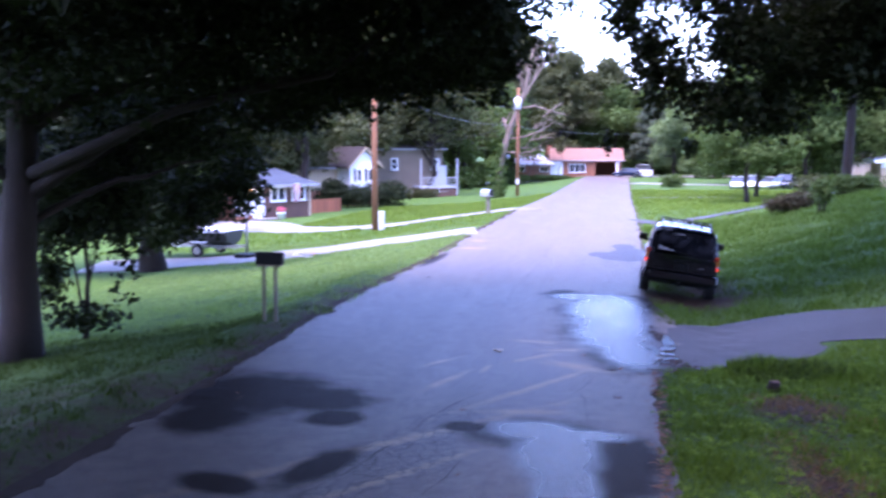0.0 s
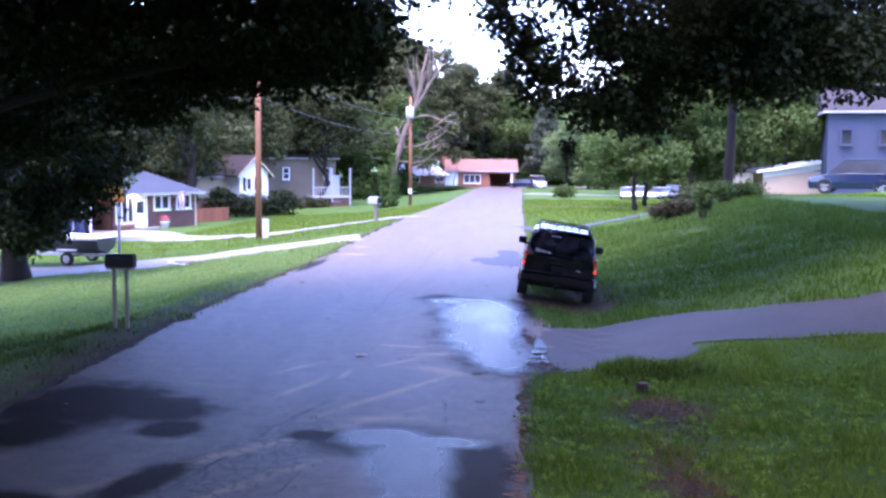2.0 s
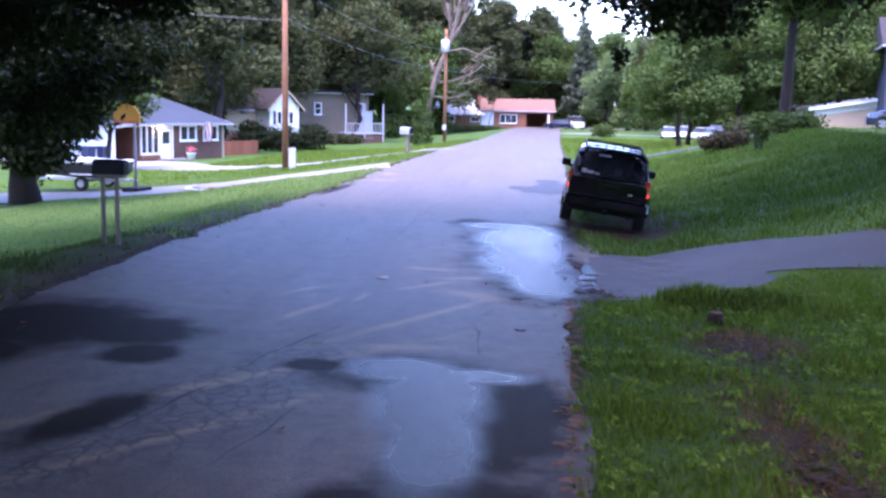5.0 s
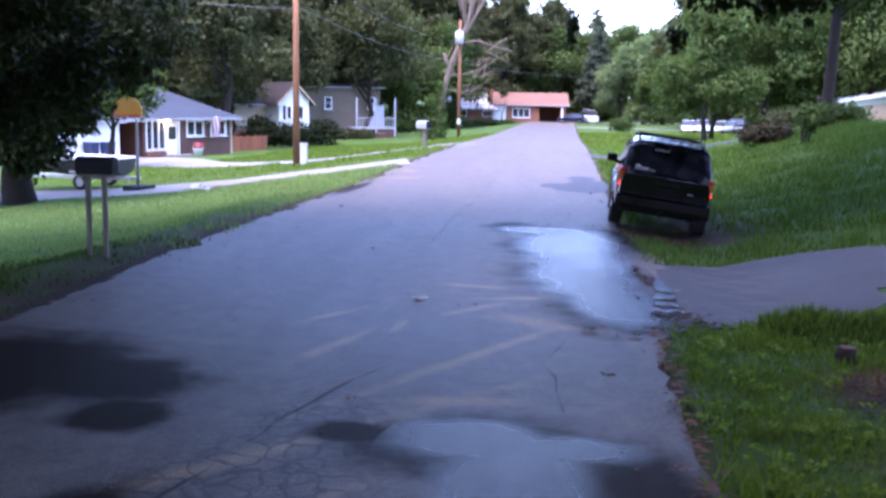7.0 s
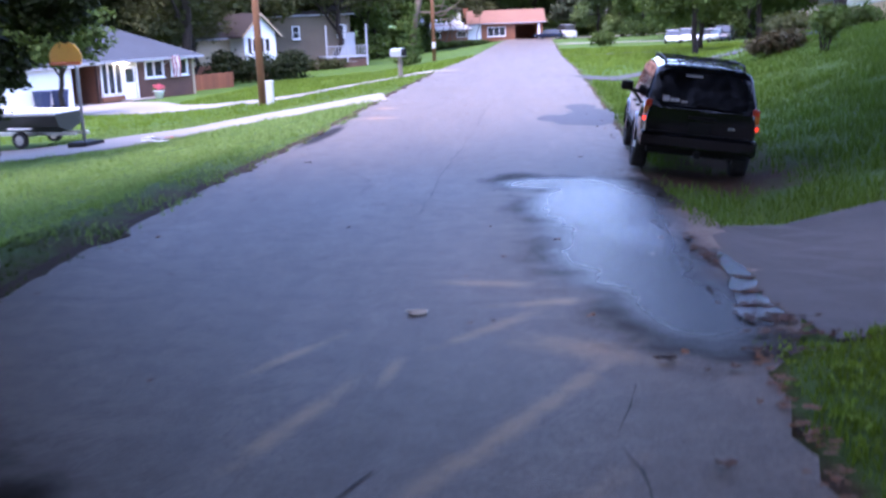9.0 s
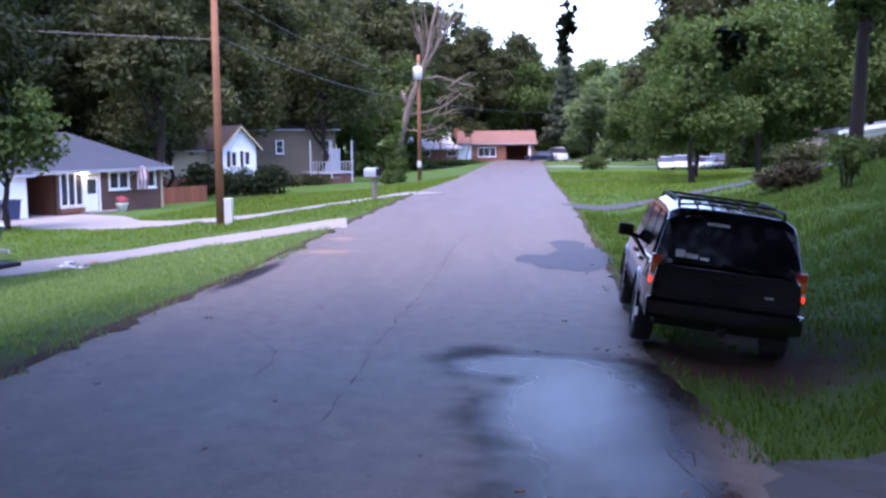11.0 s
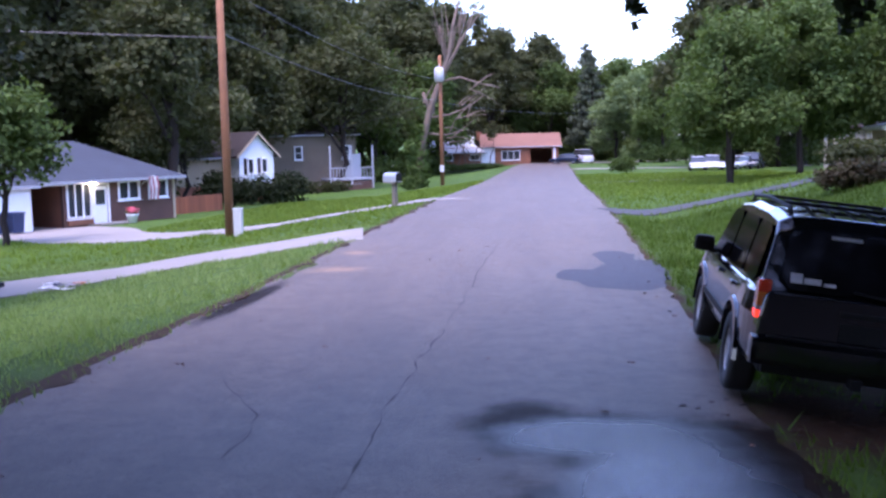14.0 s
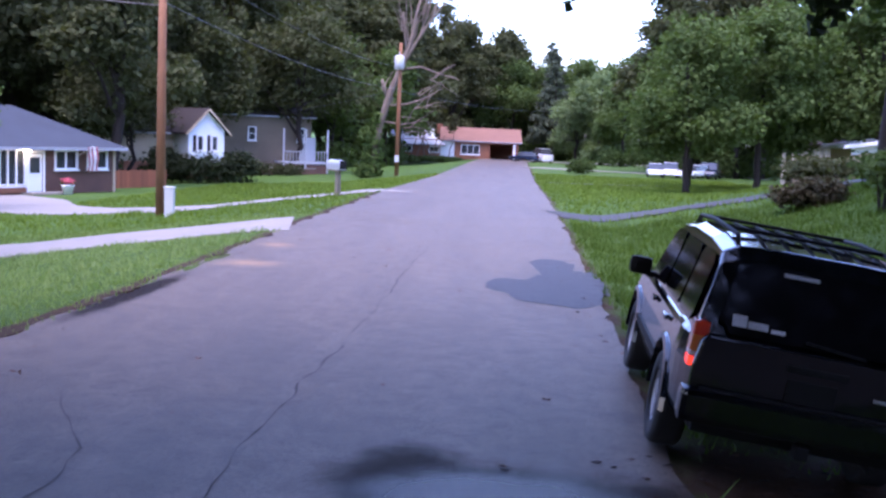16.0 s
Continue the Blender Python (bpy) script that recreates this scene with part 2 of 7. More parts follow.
def blend(t, fac, a, b, kind="RGBA"):
    m = t.nodes.new("ShaderNodeMix")
    m.data_type = kind
    for key, v in (("Factor", fac), ("A", a), ("B", b)):
        sock = [s for s in m.inputs if s.name == key and (s.type == kind or (key == "Factor" and s.type == "VALUE") or (kind == "FLOAT" and s.type == "VALUE"))][0]
        if hasattr(v, "is_output"):
            t.links.new(v, sock)
        else:
            sock.default_value = v
    return [s for s in m.outputs if s.type == kind or (kind == "FLOAT" and s.type == "VALUE")][0]


# damp stains and standing-water surrounds: x, y, half sizes, turn
DAMP = [(1.45, 24.5, 1.05, 0.62, 0), (1.0, 24.6, 0.55, 0.5, 0), (0.75, 12.2, 1.0, 0.72, 0), (1.45, 11.0, 0.72, 1.5, 5), (0.62, 8.9, 0.35, 0.45, 0), (1.4, 8.2, 0.95, 1.9, 0), (1.75, 11.4, 0.5, 1.1, 0), (-0.2, 12.4, 0.3, 0.25, 0),
        (0.95, 24.6, 0.58, 0.8, 0), (1.9, 24.1, 1.05, 0.95, 0), (1.7, 22, 0.98, 1.7, 0), (1.82, 19.8, 1.0, 2.0, 0), (2.1, 17.7, 0.8, 1.6, 0), (2.4, 24.2, 0.75, 0.7, 0), (2.7, 23.6, 0.5, 1.2, 0), (2.3, 16.5, 0.7, 0.45, 0),
        (-3.4, 13.6, 1.3, 1.3, 15), (-2.3, 13.4, 0.75, 0.75, 0), (-1.9, 12.5, 0.4, 0.42, 0), (-1.62, 10.45, 0.28, 0.85, -19), (-2.5, 9.7, 0.5, 0.32, -30), (-3.5, 12.2, 0.6, 0.8, 0),
        (-3.14, 31.4, 0.2, 2.0, -4)]
# pale mud smeared by tyres: x, y, half sizes, turn
MUD = [(0.58, 14.8, 1.45, 0.075, 59.5), (-0.73, 15.0, 0.6, 0.07, 70), (0.45, 18.4, 0.35, 0.10, -8), (0.5, 17.0, 0.5, 0.07, 52), (-0.24, 15.9, 0.22, 0.05, 80), (-1.0, 16.3, 0.4, 0.05, 60),
       (1.2, 16.4, 0.45, 0.18, -30), (-1.1, 11.4, 2.4, 0.09, 50), (-0.8, 10.2, 1.2, 0.06, 55), (1.0, 17.7, 0.4, 0.08, 10), (0.5, 13.3, 0.45, 0.12, 10), (-2.36, 35.0, 0.4, 0.25, 20), (-2.4, 37.8, 0.28, 0.25, 0)]
CRAZED = [(-0.5, 12.4, 0.5, 1.0, -20), (-1.0, 10.6, 0.7, 2.0, -25)]


def asphalt_material(name="asphalt", films=(), pools=(), mirror=0.14):
    """Old asphalt with mud, crazing and damp stains; under standing water it is a dark glossy film, and a mirror in the pools (soft ellipses x, y, half sizes, turn)."""
    m = bpy.data.materials.new(name)
    m.use_nodes = True
    t = m.node_tree
    b = t.nodes["Principled BSDF"]
    co = t.nodes.new("ShaderNodeTexCoord").outputs["Object"]
    long_way = t.nodes.new("ShaderNodeMapping")
    long_way.inputs["Scale"].default_value = (1.3, 0.16, 1)
    t.links.new(co, long_way.inputs["Vector"])
    big = nd(t, "ShaderNodeTexNoise", Scale=0.35, Detail=5.0, Roughness=0.6)
    mid = nd(t, "ShaderNodeTexNoise", Scale=3.2, Detail=6.0, Roughness=0.7)
    fine = nd(t, "ShaderNodeTexNoise", Scale=32.0, Detail=4.0, Roughness=0.8)
    grit = nd(t, "ShaderNodeTexVoronoi", Scale=90.0)
    for n in (big, mid, fine, grit):
        t.links.new(co, n.inputs["Vector"])
    track = nd(t, "ShaderNodeTexNoise", Scale=1.0, Detail=4.0, Roughness=0.6)
    t.links.new(long_way.outputs[0], track.inputs["Vector"])

    def stretch(out, lo, hi):
        r = t.nodes.new("ShaderNodeMapRange")
        t.links.new(out, r.inputs["Value"])
        r.inputs["From Min"].default_value, r.inputs["From Max"].default_value = lo, hi
        return r.outputs[0]
    col = blend(t, stretch(big.outputs["Fac"], 0.35, 0.65), (0.085, 0.061, 0.043, 1), (0.124, 0.093, 0.068, 1))
    col = blend(t, stretch(track.outputs["Fac"], 0.35, 0.68), col, (0.143, 0.109, 0.081, 1))
    dim = blend(t, stretch(mid.outputs["Fac"], 0.42, 0.68), 0.0, 0.75, "FLOAT")
    col = blend(t, dim, col, (0.062, 0.045, 0.033, 1))
    speck = blend(t, stretch(fine.outputs["Fac"], 0.44, 0.66), 0.0, 0.8, "FLOAT")
    col = blend(t, speck, col, (0.038, 0.030, 0.024, 1))
    mud = blob_mask(t, co, MUD, 1.3, 4.0, 1.0)
    fade = t.nodes.new("ShaderNodeMath")
    fade.operation = "MULTIPLY"
    t.links.new(mud, fade.inputs[0])
    fade.inputs[1].default_value = 0.5
    col = blend(t, fade.outputs[0], col, (0.32, 0.19, 0.085, 1))
    vor = nd(t, "ShaderNodeTexVoronoi", Scale=4.6)
    vor.feature = "DISTANCE_TO_EDGE"
    bend = nd(t, "ShaderNodeTexNoise", Scale=2.5, Detail=4.0)
    t.links.new(co, bend.inputs["Vector"])
    warp = t.nodes.new("ShaderNodeVectorMath")
    warp.operation = "MULTIPLY_ADD"
    t.links.new(bend.outputs["Color"], warp.inputs[0])
    warp.inputs[1].default_value = (0.4, 0.4, 0.0)
    t.links.new(co, warp.inputs[2])
    t.links.new(warp.outputs[0], vor.inputs["Vector"])
    line = t.nodes.new("ShaderNodeMapRange")
    t.links.new(vor.outputs["Distance"], line.inputs["Value"])
    line.inputs["From Max"].default_value = 0.11
    line.inputs["To Min"].default_value, line.inputs["To Max"].default_value = 0.8, 0.0
    where = blob_mask(t, co, CRAZED, 0.5, 1.0, 0.4)
    crack = t.nodes.new("ShaderNodeMath")
    crack.operation = "MULTIPLY"
    t.links.new(line.outputs[0], crack.inputs[0])
    t.links.new(where, crack.inputs[1])
    col = blend(t, crack.outputs[0], col, (0.02, 0.017, 0.014, 1))
    damp = blob_mask(t, co, DAMP, 0.5, 1.9, 0.36, 5.0)
    wet = blend(t, damp, col, (0.0145, 0.0096, 0.0064, 1))
    rgh = blend(t, big.outputs["Fac"], 0.46, 0.58, "FLOAT")
    rgh = blend(t, damp, rgh, 0.5, "FLOAT")
    sp = blend(t, damp, 0.17, 0.018, "FLOAT")
    if films:
        film = blob_mask(t, co, films, 0.42, 1.4, 0.5, 2.0)
        wet = blend(t, film, wet, (0.005, 0.004, 0.0035, 1))
        rgh = blend(t, film, rgh, blend(t, mid.outputs["Fac"], 0.24, 0.15, "FLOAT"), "FLOAT")
        sp = blend(t, film, sp, blend(t, mid.outputs["Fac"], 0.10, 0.28, "FLOAT"), "FLOAT")
    if pools:
        pool = blob_mask(t, co, pools, 0.4, 1.8, 1.0, 2.0)
        rgh = blend(t, pool, rgh, mirror, "FLOAT")
        sp = blend(t, pool, sp, 1.0, "FLOAT")
    t.links.new(wet, b.inputs["Base Color"])
    t.links.new(rgh, b.inputs["Roughness"])
    t.links.new(sp, b.inputs["Specular IOR Level"])
    bu = nd(t, "ShaderNodeBump", Strength=0.5, Distance=0.008)
    t.links.new(grit.outputs["Distance"], bu.inputs["Height"])
    t.links.new(bu.outputs[0], b.inputs["Normal"])
    return m


def lawn_material():
    """Short grass over red clay; the mesh's 'bare' attribute says where the turf is thin."""
    m = bpy.data.materials.new("lawn")
    m.use_nodes = True
    t = m.node_tree
    b = t.nodes["Principled BSDF"]
    co = t.nodes.new("ShaderNodeTexCoord").outputs["Object"]
    n1 = nd(t, "ShaderNodeTexNoise", Scale=0.25, Detail=6.0, Roughness=0.6)
    n2 = nd(t, "ShaderNodeTexNoise", Scale=9.0, Detail=6.0, Roughness=0.75)
    n3 = nd(t, "ShaderNodeTexNoise", Scale=1.3, Detail=6.0, Roughness=0.7)
    for n in (n1, n2, n3):
        t.links.new(co, n.inputs["Vector"])
    col = blend(t, n1.outputs["Fac"], (0.034, 0.086, 0.008, 1), (0.088, 0.158, 0.014, 1))
    col = blend(t, n2.outputs["Fac"], (0.018, 0.040, 0.005, 1), col)
    at = t.nodes.new("ShaderNodeAttribute")
    at.attribute_name = "bare"
    s = t.nodes.new("ShaderNodeMath")
    s.operation = "MULTIPLY_ADD"
    t.links.new(n3.outputs["Fac"], s.inputs[0])
    s.inputs[1].default_value = 1.2
    s2 = t.nodes.new("ShaderNodeMath")
    s2.operation = "ADD"
    s2.inputs[1].default_value = -0.95
    t.links.new(at.outputs["Fac"], s2.inputs[0])
    t.links.new(s2.outputs[0], s.inputs[2])
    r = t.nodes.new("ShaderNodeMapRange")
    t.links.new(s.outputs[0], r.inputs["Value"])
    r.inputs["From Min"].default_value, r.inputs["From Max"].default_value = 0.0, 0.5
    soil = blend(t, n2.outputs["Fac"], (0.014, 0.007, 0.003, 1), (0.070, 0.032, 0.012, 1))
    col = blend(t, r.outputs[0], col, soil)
    t.links.new(col, b.inputs["Base Color"])
    b.inputs["Roughness"].default_value = 0.9
    b.inputs["Specular IOR Level"].default_value = 0.2
    bu = nd(t, "ShaderNodeBump", Strength=0.9, Distance=0.06)
    t.links.new(n2.outputs["Fac"], bu.inputs["Height"])
    t.links.new(bu.outputs[0], b.inputs["Normal"])
    return m


M["asphalt"], M["lawn"] = asphalt_material(), lawn_material()
M["puddle_near"] = asphalt_material("puddle_near", [(0.62, 12.40, 0.55, 0.42, 0), (1.40, 12.3, 0.42, 0.24, 0), (0.95, 11.5, 0.48, 1.0, 0), (1.1, 10.2, 0.34, 0.95, 0)])
M["puddle_far"] = asphalt_material("puddle_far", [(1.9, 22.4, 0.8, 2.1, 0), (1.5, 24.3, 0.85, 0.55, 0), (1.85, 19.6, 0.70, 1.8, 4), (2.2, 17.6, 0.5, 1.1, 0)], [(1.95, 22.5, 0.5, 1.0, 0), (2.2, 20.8, 0.3, 0.7, 0)])
M["gutter_water"] = asphalt_material("gutter_water", [(2.8, 18.2, 2.0, 6.0, 0)], [(2.8, 18.2, 4.0, 9.0, 0)], 0.05)


# ---------------------------------------------------------------- building helpers
def part(name, bm, material, parent=None, label="", smooth=False):
    """Links a bmesh as one mesh object, under a thing or a part."""
    me = bpy.data.meshes.new(name)
    bm.to_mesh(me)
    bm.free()
    if smooth:
        for p in me.polygons:
            p.use_smooth = True
    me.materials.append(material)
    ob = new(name, me)
    if parent is not None:
        ob.parent = parent
    if label:
        ob["label"] = label
    return ob


def raw(name, verts, faces, material, parent=None, smooth=False):
    me = bpy.data.meshes.new(name)
    me.from_pydata(verts, [], faces)
    me.materials.append(material)
    if smooth:
        for p in me.polygons:
            p.use_smooth = True
    ob = new(name, me)
    if parent is not None:
        ob.parent = parent
    return ob


def box(bm, cx, cy, cz, sx, sy, sz, bevel=0.0, m=None):
    r = bmesh.ops.create_cube(bm, size=1.0)
    vs = r["verts"]
    bmesh.ops.transform(bm, matrix=Matrix.Translation((cx, cy, cz)) @ Matrix.Diagonal((sx, sy, sz, 1)), verts=vs)
    if bevel:
        es = list({e for v in vs for e in v.link_edges})
        r = bmesh.ops.bevel(bm, geom=es, offset=bevel, segments=2, affect="EDGES", profile=0.7)
        vs = list({v for f in r["faces"] for v in f.verts} | {v for v in vs if v.is_valid})
    if m is not None:
        bmesh.ops.transform(bm, matrix=m, verts=vs)
    return bm


def tube(bm, pts, radii, seg=10, close=True):
    """A round tube along points, tapering by radii."""
    pts = [Vector(p) for p in pts]
    rings = []
    side = None
    for i, p in enumerate(pts):
        d = (pts[min(i + 1, len(pts) - 1)] - pts[max(i - 1, 0)]).normalized()
        if side is None:
            side = d.cross(Vector((0, 0, 1)) if abs(d.z) < 0.9 else Vector((0, 1, 0)))
        side = (side - d * side.dot(d)).normalized()
        up = side.cross(d)
        r = radii[i] if hasattr(radii, "__len__") else radii
        rings.append([bm.verts.new(p + (side * math.cos(a) + up * math.sin(a)) * r) for a in (2 * math.pi * k / seg for k in range(seg))])
    for a, b in zip(rings, rings[1:]):
        for k in range(seg):
            bm.faces.new((a[k], a[(k + 1) % seg], b[(k + 1) % seg], b[k]))
    if close:
        bm.faces.new(rings[0][::-1])
        bm.faces.new(rings[-1])
    bmesh.ops.recalc_face_normals(bm, faces=bm.faces)
    return bm


def B():
    return bmesh.new()


def thing(name, m, label, category, group="", kind=""):
    ob = new(name)
    ob.matrix_world = m
    return tagged(ob, label, category, group, kind)


def wall(bm, length, height, thick, holes=(), m=None):
    """A wall along x from 0 to length, rising from z 0, with rectangular openings (x0, x1, z0, z1) through it."""
    xs = sorted({0, length, *(h[0] for h in holes), *(h[1] for h in holes)})
    zs = sorted({0, height, *(h[2] for h in holes), *(h[3] for h in holes)})
    for a, b in zip(xs, xs[1:]):
        for c, d in zip(zs, zs[1:]):
            mx, mz = (a + b) / 2, (c + d) / 2
            if any(h[0] < mx < h[1] and h[2] < mz < h[3] for h in holes):
                continue
            box(bm, mx, thick / 2, mz, b - a, thick, d - c, m=m)
    bmesh.ops.remove_doubles(bm, verts=bm.verts, dist=0.0005)
    return bm


def window(parent, x0, x1, z0, z1, bars=1, y=0.0, frame_material=None, cross=False):
    """A window in the front wall of a house: frame, sill and panes."""
    fm = frame_material or M["white"]
    w = part("window", box(B(), (x0 + x1) / 2, y + 0.12, (z0 + z1) / 2, x1 - x0, 0.02, z1 - z0), M["pane"], parent)
    fr = B()
    t = 0.09
    for cx, cz, sx, sz in (((x0 + x1) / 2, z1, x1 - x0 + t, t), ((x0 + x1) / 2, z0, x1 - x0 + t, t), (x0, (z0 + z1) / 2, t, z1 - z0 - t), (x1, (z0 + z1) / 2, t, z1 - z0 - t)):
        box(fr, cx, y - 0.02, cz, sx, 0.12, sz)
    part("frame", fr, fm, w)
    for k in range(bars):
        part("mullion", box(B(), x0 + (x1 - x0) * (k + 1) / (bars + 1), y - 0.0, (z0 + z1) / 2, 0.08, 0.09, z1 - z0 - t), fm, w)
    if cross:
        part("mullion", box(B(), (x0 + x1) / 2, y + 0.005, (z0 + z1) / 2, x1 - x0 - t, 0.07, 0.05), fm, w)
    part("sill", box(B(), (x0 + x1) / 2, y - 0.06, z0 - 0.08, x1 - x0 + 0.2, 0.16, 0.06), fm, w)
    return w


def slab(bm, corners, thick):
    """A sheet with thickness below its corner points."""
    up = [bm.verts.new(c) for c in corners]
    dn = [bm.verts.new((c[0], c[1], c[2] - thick)) for c in corners]
    bm.faces.new(up)
    bm.faces.new(dn[::-1])
    for i in range(len(up)):
        j = (i + 1) % len(up)
        bm.faces.new((up[j], up[i], dn[i], dn[j]))
    bmesh.ops.recalc_face_normals(bm, faces=bm.faces)
    return bm


# ---------------------------------------------------------------- the lie of the land
def lerp_table(tab, v):
    if v <= tab[0][0]:
        return tab[0][1]
    for (a, p), (b, q) in zip(tab, tab[1:]):
        if v <= b:
            return p + (q - p) * (v - a) / (b - a)
    return tab[-1][1]


def sstep(a, b, v):
    k = min(1.0, max(0.0, (v - a) / (b - a)))
    return k * k * (3 - 2 * k)


CENTRE = [(-60, -4.9), (12, -1.0), (32, 0.1), (50, 0.85), (89, 2.4), (145, 4.9), (400, 16.4)]
LEVEL = [(-60, 0.3), (0, 0.0), (45, 0.0), (60, -0.1), (89, -0.6), (145, -0.98), (172, -1.35), (400, -2.0)]
HALF = 3.25
LEFT_HALF = [(-60, 3.3), (12, 3.2), (20, 3.5), (60, 3.4), (400, 3.2)]
RIGHT_HALF = [(-60, 3.2), (12, 3.2), (27, 3.1), (60, 3.15), (400, 3.1)]
FALL = [(0, 0), (1, 0.09), (3, 0.38), (7, 0.92), (12, 1.25), (20, 1.5), (60, 1.7)]
def ground(x, y):
    s = x - lerp_table(CENTRE, y)
    z = lerp_table(LEVEL, y) - 0.02 * max(-3.25, min(3.25, s))
    if s < -HALF:
        d = -HALF - s
        z -= lerp_table(FALL, d)
        z += 0.2 * math.exp(-((d - 1.1) / 0.7) ** 2) * (1 - sstep(25, 33, y))
    if s > HALF:
        d = s - HALF
        k = sstep(14, 22, y)
        z -= 0.16 * k * (1 - sstep(46, 62, y)) * math.exp(-((d - 1.2) / 0.9) ** 2)
        z += 1.75 * k * sstep(1.2, 11, d) * (1 - sstep(48, 72, y))
        z += 1.5 * sstep(10, 24, d) * sstep(48, 66, y) * (1 - sstep(78, 100, y))
    return z


def lateral(x, y):
    return x - lerp_table(CENTRE, y)


# ---------------------------------------------------------------- ground and road
def axis(stops):
    """Grid lines from (end, step) stretches."""
    out = [stops[0][0]]
    for end, step in stops[1:]:
        n = max(1, round((end - out[-1]) / step))
        a = out[-1]
        out += [a + (end - a) * (k + 1) / n for k in range(n)]
    return out


XS = axis([(-900, 0), (-120, 200), (-40, 8), (-16, 1.5), (-7, 0.6), (9, 0.3), (16, 0.6), (40, 1.5), (120, 8), (900, 200)])
YS = axis([(-300, 0), (-20, 60), (4, 2), (34, 0.4), (62, 0.8), (110, 1.6), (240, 6), (400, 40), (1500, 300)])


def soil_at(x, y):
    """How bare the turf is: the verge under the trees, the road's edges, a worn spot by the stump, dark ground round
    the car.
    """
    s = lateral(x, y)
    v = 0.0
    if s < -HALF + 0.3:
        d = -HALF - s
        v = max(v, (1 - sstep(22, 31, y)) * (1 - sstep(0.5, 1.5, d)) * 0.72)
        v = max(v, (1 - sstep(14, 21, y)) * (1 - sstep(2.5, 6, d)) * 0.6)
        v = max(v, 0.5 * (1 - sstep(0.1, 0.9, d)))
    else:
        d = s - HALF
        v = max(v, 0.75 * (1 - sstep(0.0, 0.30, d)))
        v = max(v, 1.0 * math.exp(-((x - 4.2) / 0.8) ** 2 - ((y - 14.2) / 1.1) ** 2))
        v = max(v, 0.85 * math.exp(-((x - 3.85 + 0.04 * (y - 11)) / 0.55) ** 2 - ((y - 10.4) / 3.2) ** 2))
        # dark mud by the parked car, with its shadow painted in as bare soil
        v = max(v, 1.15 * math.exp(-((x - 3.9) / 1.7) ** 2 - ((y - 25.2) / 1.5) ** 2))
        v = max(v, 0.9 * math.exp(-((x - 4.4) / 1.2) ** 2 - ((y - 27.3) / 2.6) ** 2))
    return v


verts, faces, bare = [], [], []
for y in YS:
    for x in XS:
        s = lateral(x, y)
        dip = -0.05 if abs(s) < HALF - 0.25 else 0.0
        rough = 0.02 * noise.noise((x * 0.7, y * 0.7, 0)) + (0.012 * noise.noise((x * 2.7, y * 2.7, 3)) if dip == 0 else 0)
        verts.append((x, y, ground(x, y) + dip + (rough if abs(s) > HALF else 0)))
        bare.append(soil_at(x, y))
W = len(XS)
for j in range(len(YS) - 1):
    for i in range(W - 1):
        faces.append((j * W + i, j * W + i + 1, (j + 1) * W + i + 1, (j + 1) * W + i))
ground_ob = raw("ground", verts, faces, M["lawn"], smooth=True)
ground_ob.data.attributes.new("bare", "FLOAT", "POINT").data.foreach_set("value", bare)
tagged(ground_ob, "mown green lawn with bare brown earth along the road", "lawn", kind="structure")


def ribbon(name, material, left, right, ys, lift, fray=0.0, seed=0.0, across=8, label="", category="", kind="structure", drop=0.12):
    """A paved strip between two edge functions of the way along it, draped on the land, with frayed edges and a skirt."""
    vs, fs = [], []
    for j, v in enumerate(ys):
        a, b = Vector(left(v)), Vector(right(v))
        a.x += fray * noise.noise((v * 0.8, seed, 1.0)) + fray * 0.6 * noise.noise((v * 3.1, seed, 4.0))
        b.x += fray * noise.noise((v * 0.8, seed, 9.0)) + fray * 0.6 * noise.noise((v * 3.1, seed, 6.0))
        row = [a.lerp(b, k / across) for k in range(across + 1)]
        vs.append((row[0].x, row[0].y, ground(row[0].x, row[0].y) - drop))
        vs += [(p.x, p.y, ground(p.x, p.y) + lift) for p in row]
        vs.append((row[-1].x, row[-1].y, ground(row[-1].x, row[-1].y) - drop))
    n = across + 3
    for j in range(len(ys) - 1):
        for i in range(n - 1):
            fs.append((j * n + i, j * n + i + 1, (j + 1) * n + i + 1, (j + 1) * n + i))
    ob = raw(name, vs, fs, material)
    return tagged(ob, label, category, kind=kind)


road_ys = axis([(-60, 0), (0, 4), (60, 0.3), (120, 1.5), (172, 3)])
ribbon("road", M["asphalt"], lambda y: (lerp_table(CENTRE, y) - lerp_table(LEFT_HALF, y), y, 0), lambda y: (lerp_table(CENTRE, y) + lerp_table(RIGHT_HALF, y), y, 0), road_ys, 0.015, 0.16,
       across=10, label="worn grey asphalt road with cracks and damp stains", category="road")


for side, table, y0, y1 in ((-1, LEFT_HALF, 6, 60),):
    ribbon("road_edge", M["edge_dirt"], lambda y, s=side, h=table: (lerp_table(CENTRE, y) + s * (lerp_table(h, y) - (0.04 + 0.14 * max(0.0, noise.noise((y * 0.9, s * 3.0, 2.0)) + 0.3 * noise.noise((y * 5, 1.0, 3.0))))), y, 0) if s > 0 else (lerp_table(CENTRE, y) - lerp_table(h, y) - 0.12, y, 0),
           lambda y, s=side, h=table: (lerp_table(CENTRE, y) + lerp_table(h, y) + 0.12, y, 0) if s > 0 else (lerp_table(CENTRE, y) - lerp_table(h, y) + 0.05 + 0.35 * max(0.0, noise.noise((y * 0.9, 7.0, 2.0)) + 0.35 * noise.noise((y * 5, 1.0, 3.0))), y, 0),
           axis([(y0, 0), (y1, 0.12)]), 0.0205, 0.05, seed=side * 2.0, across=2, label="ragged strip of dark earth along the asphalt's edge", category="road edge")


STRIPS = []


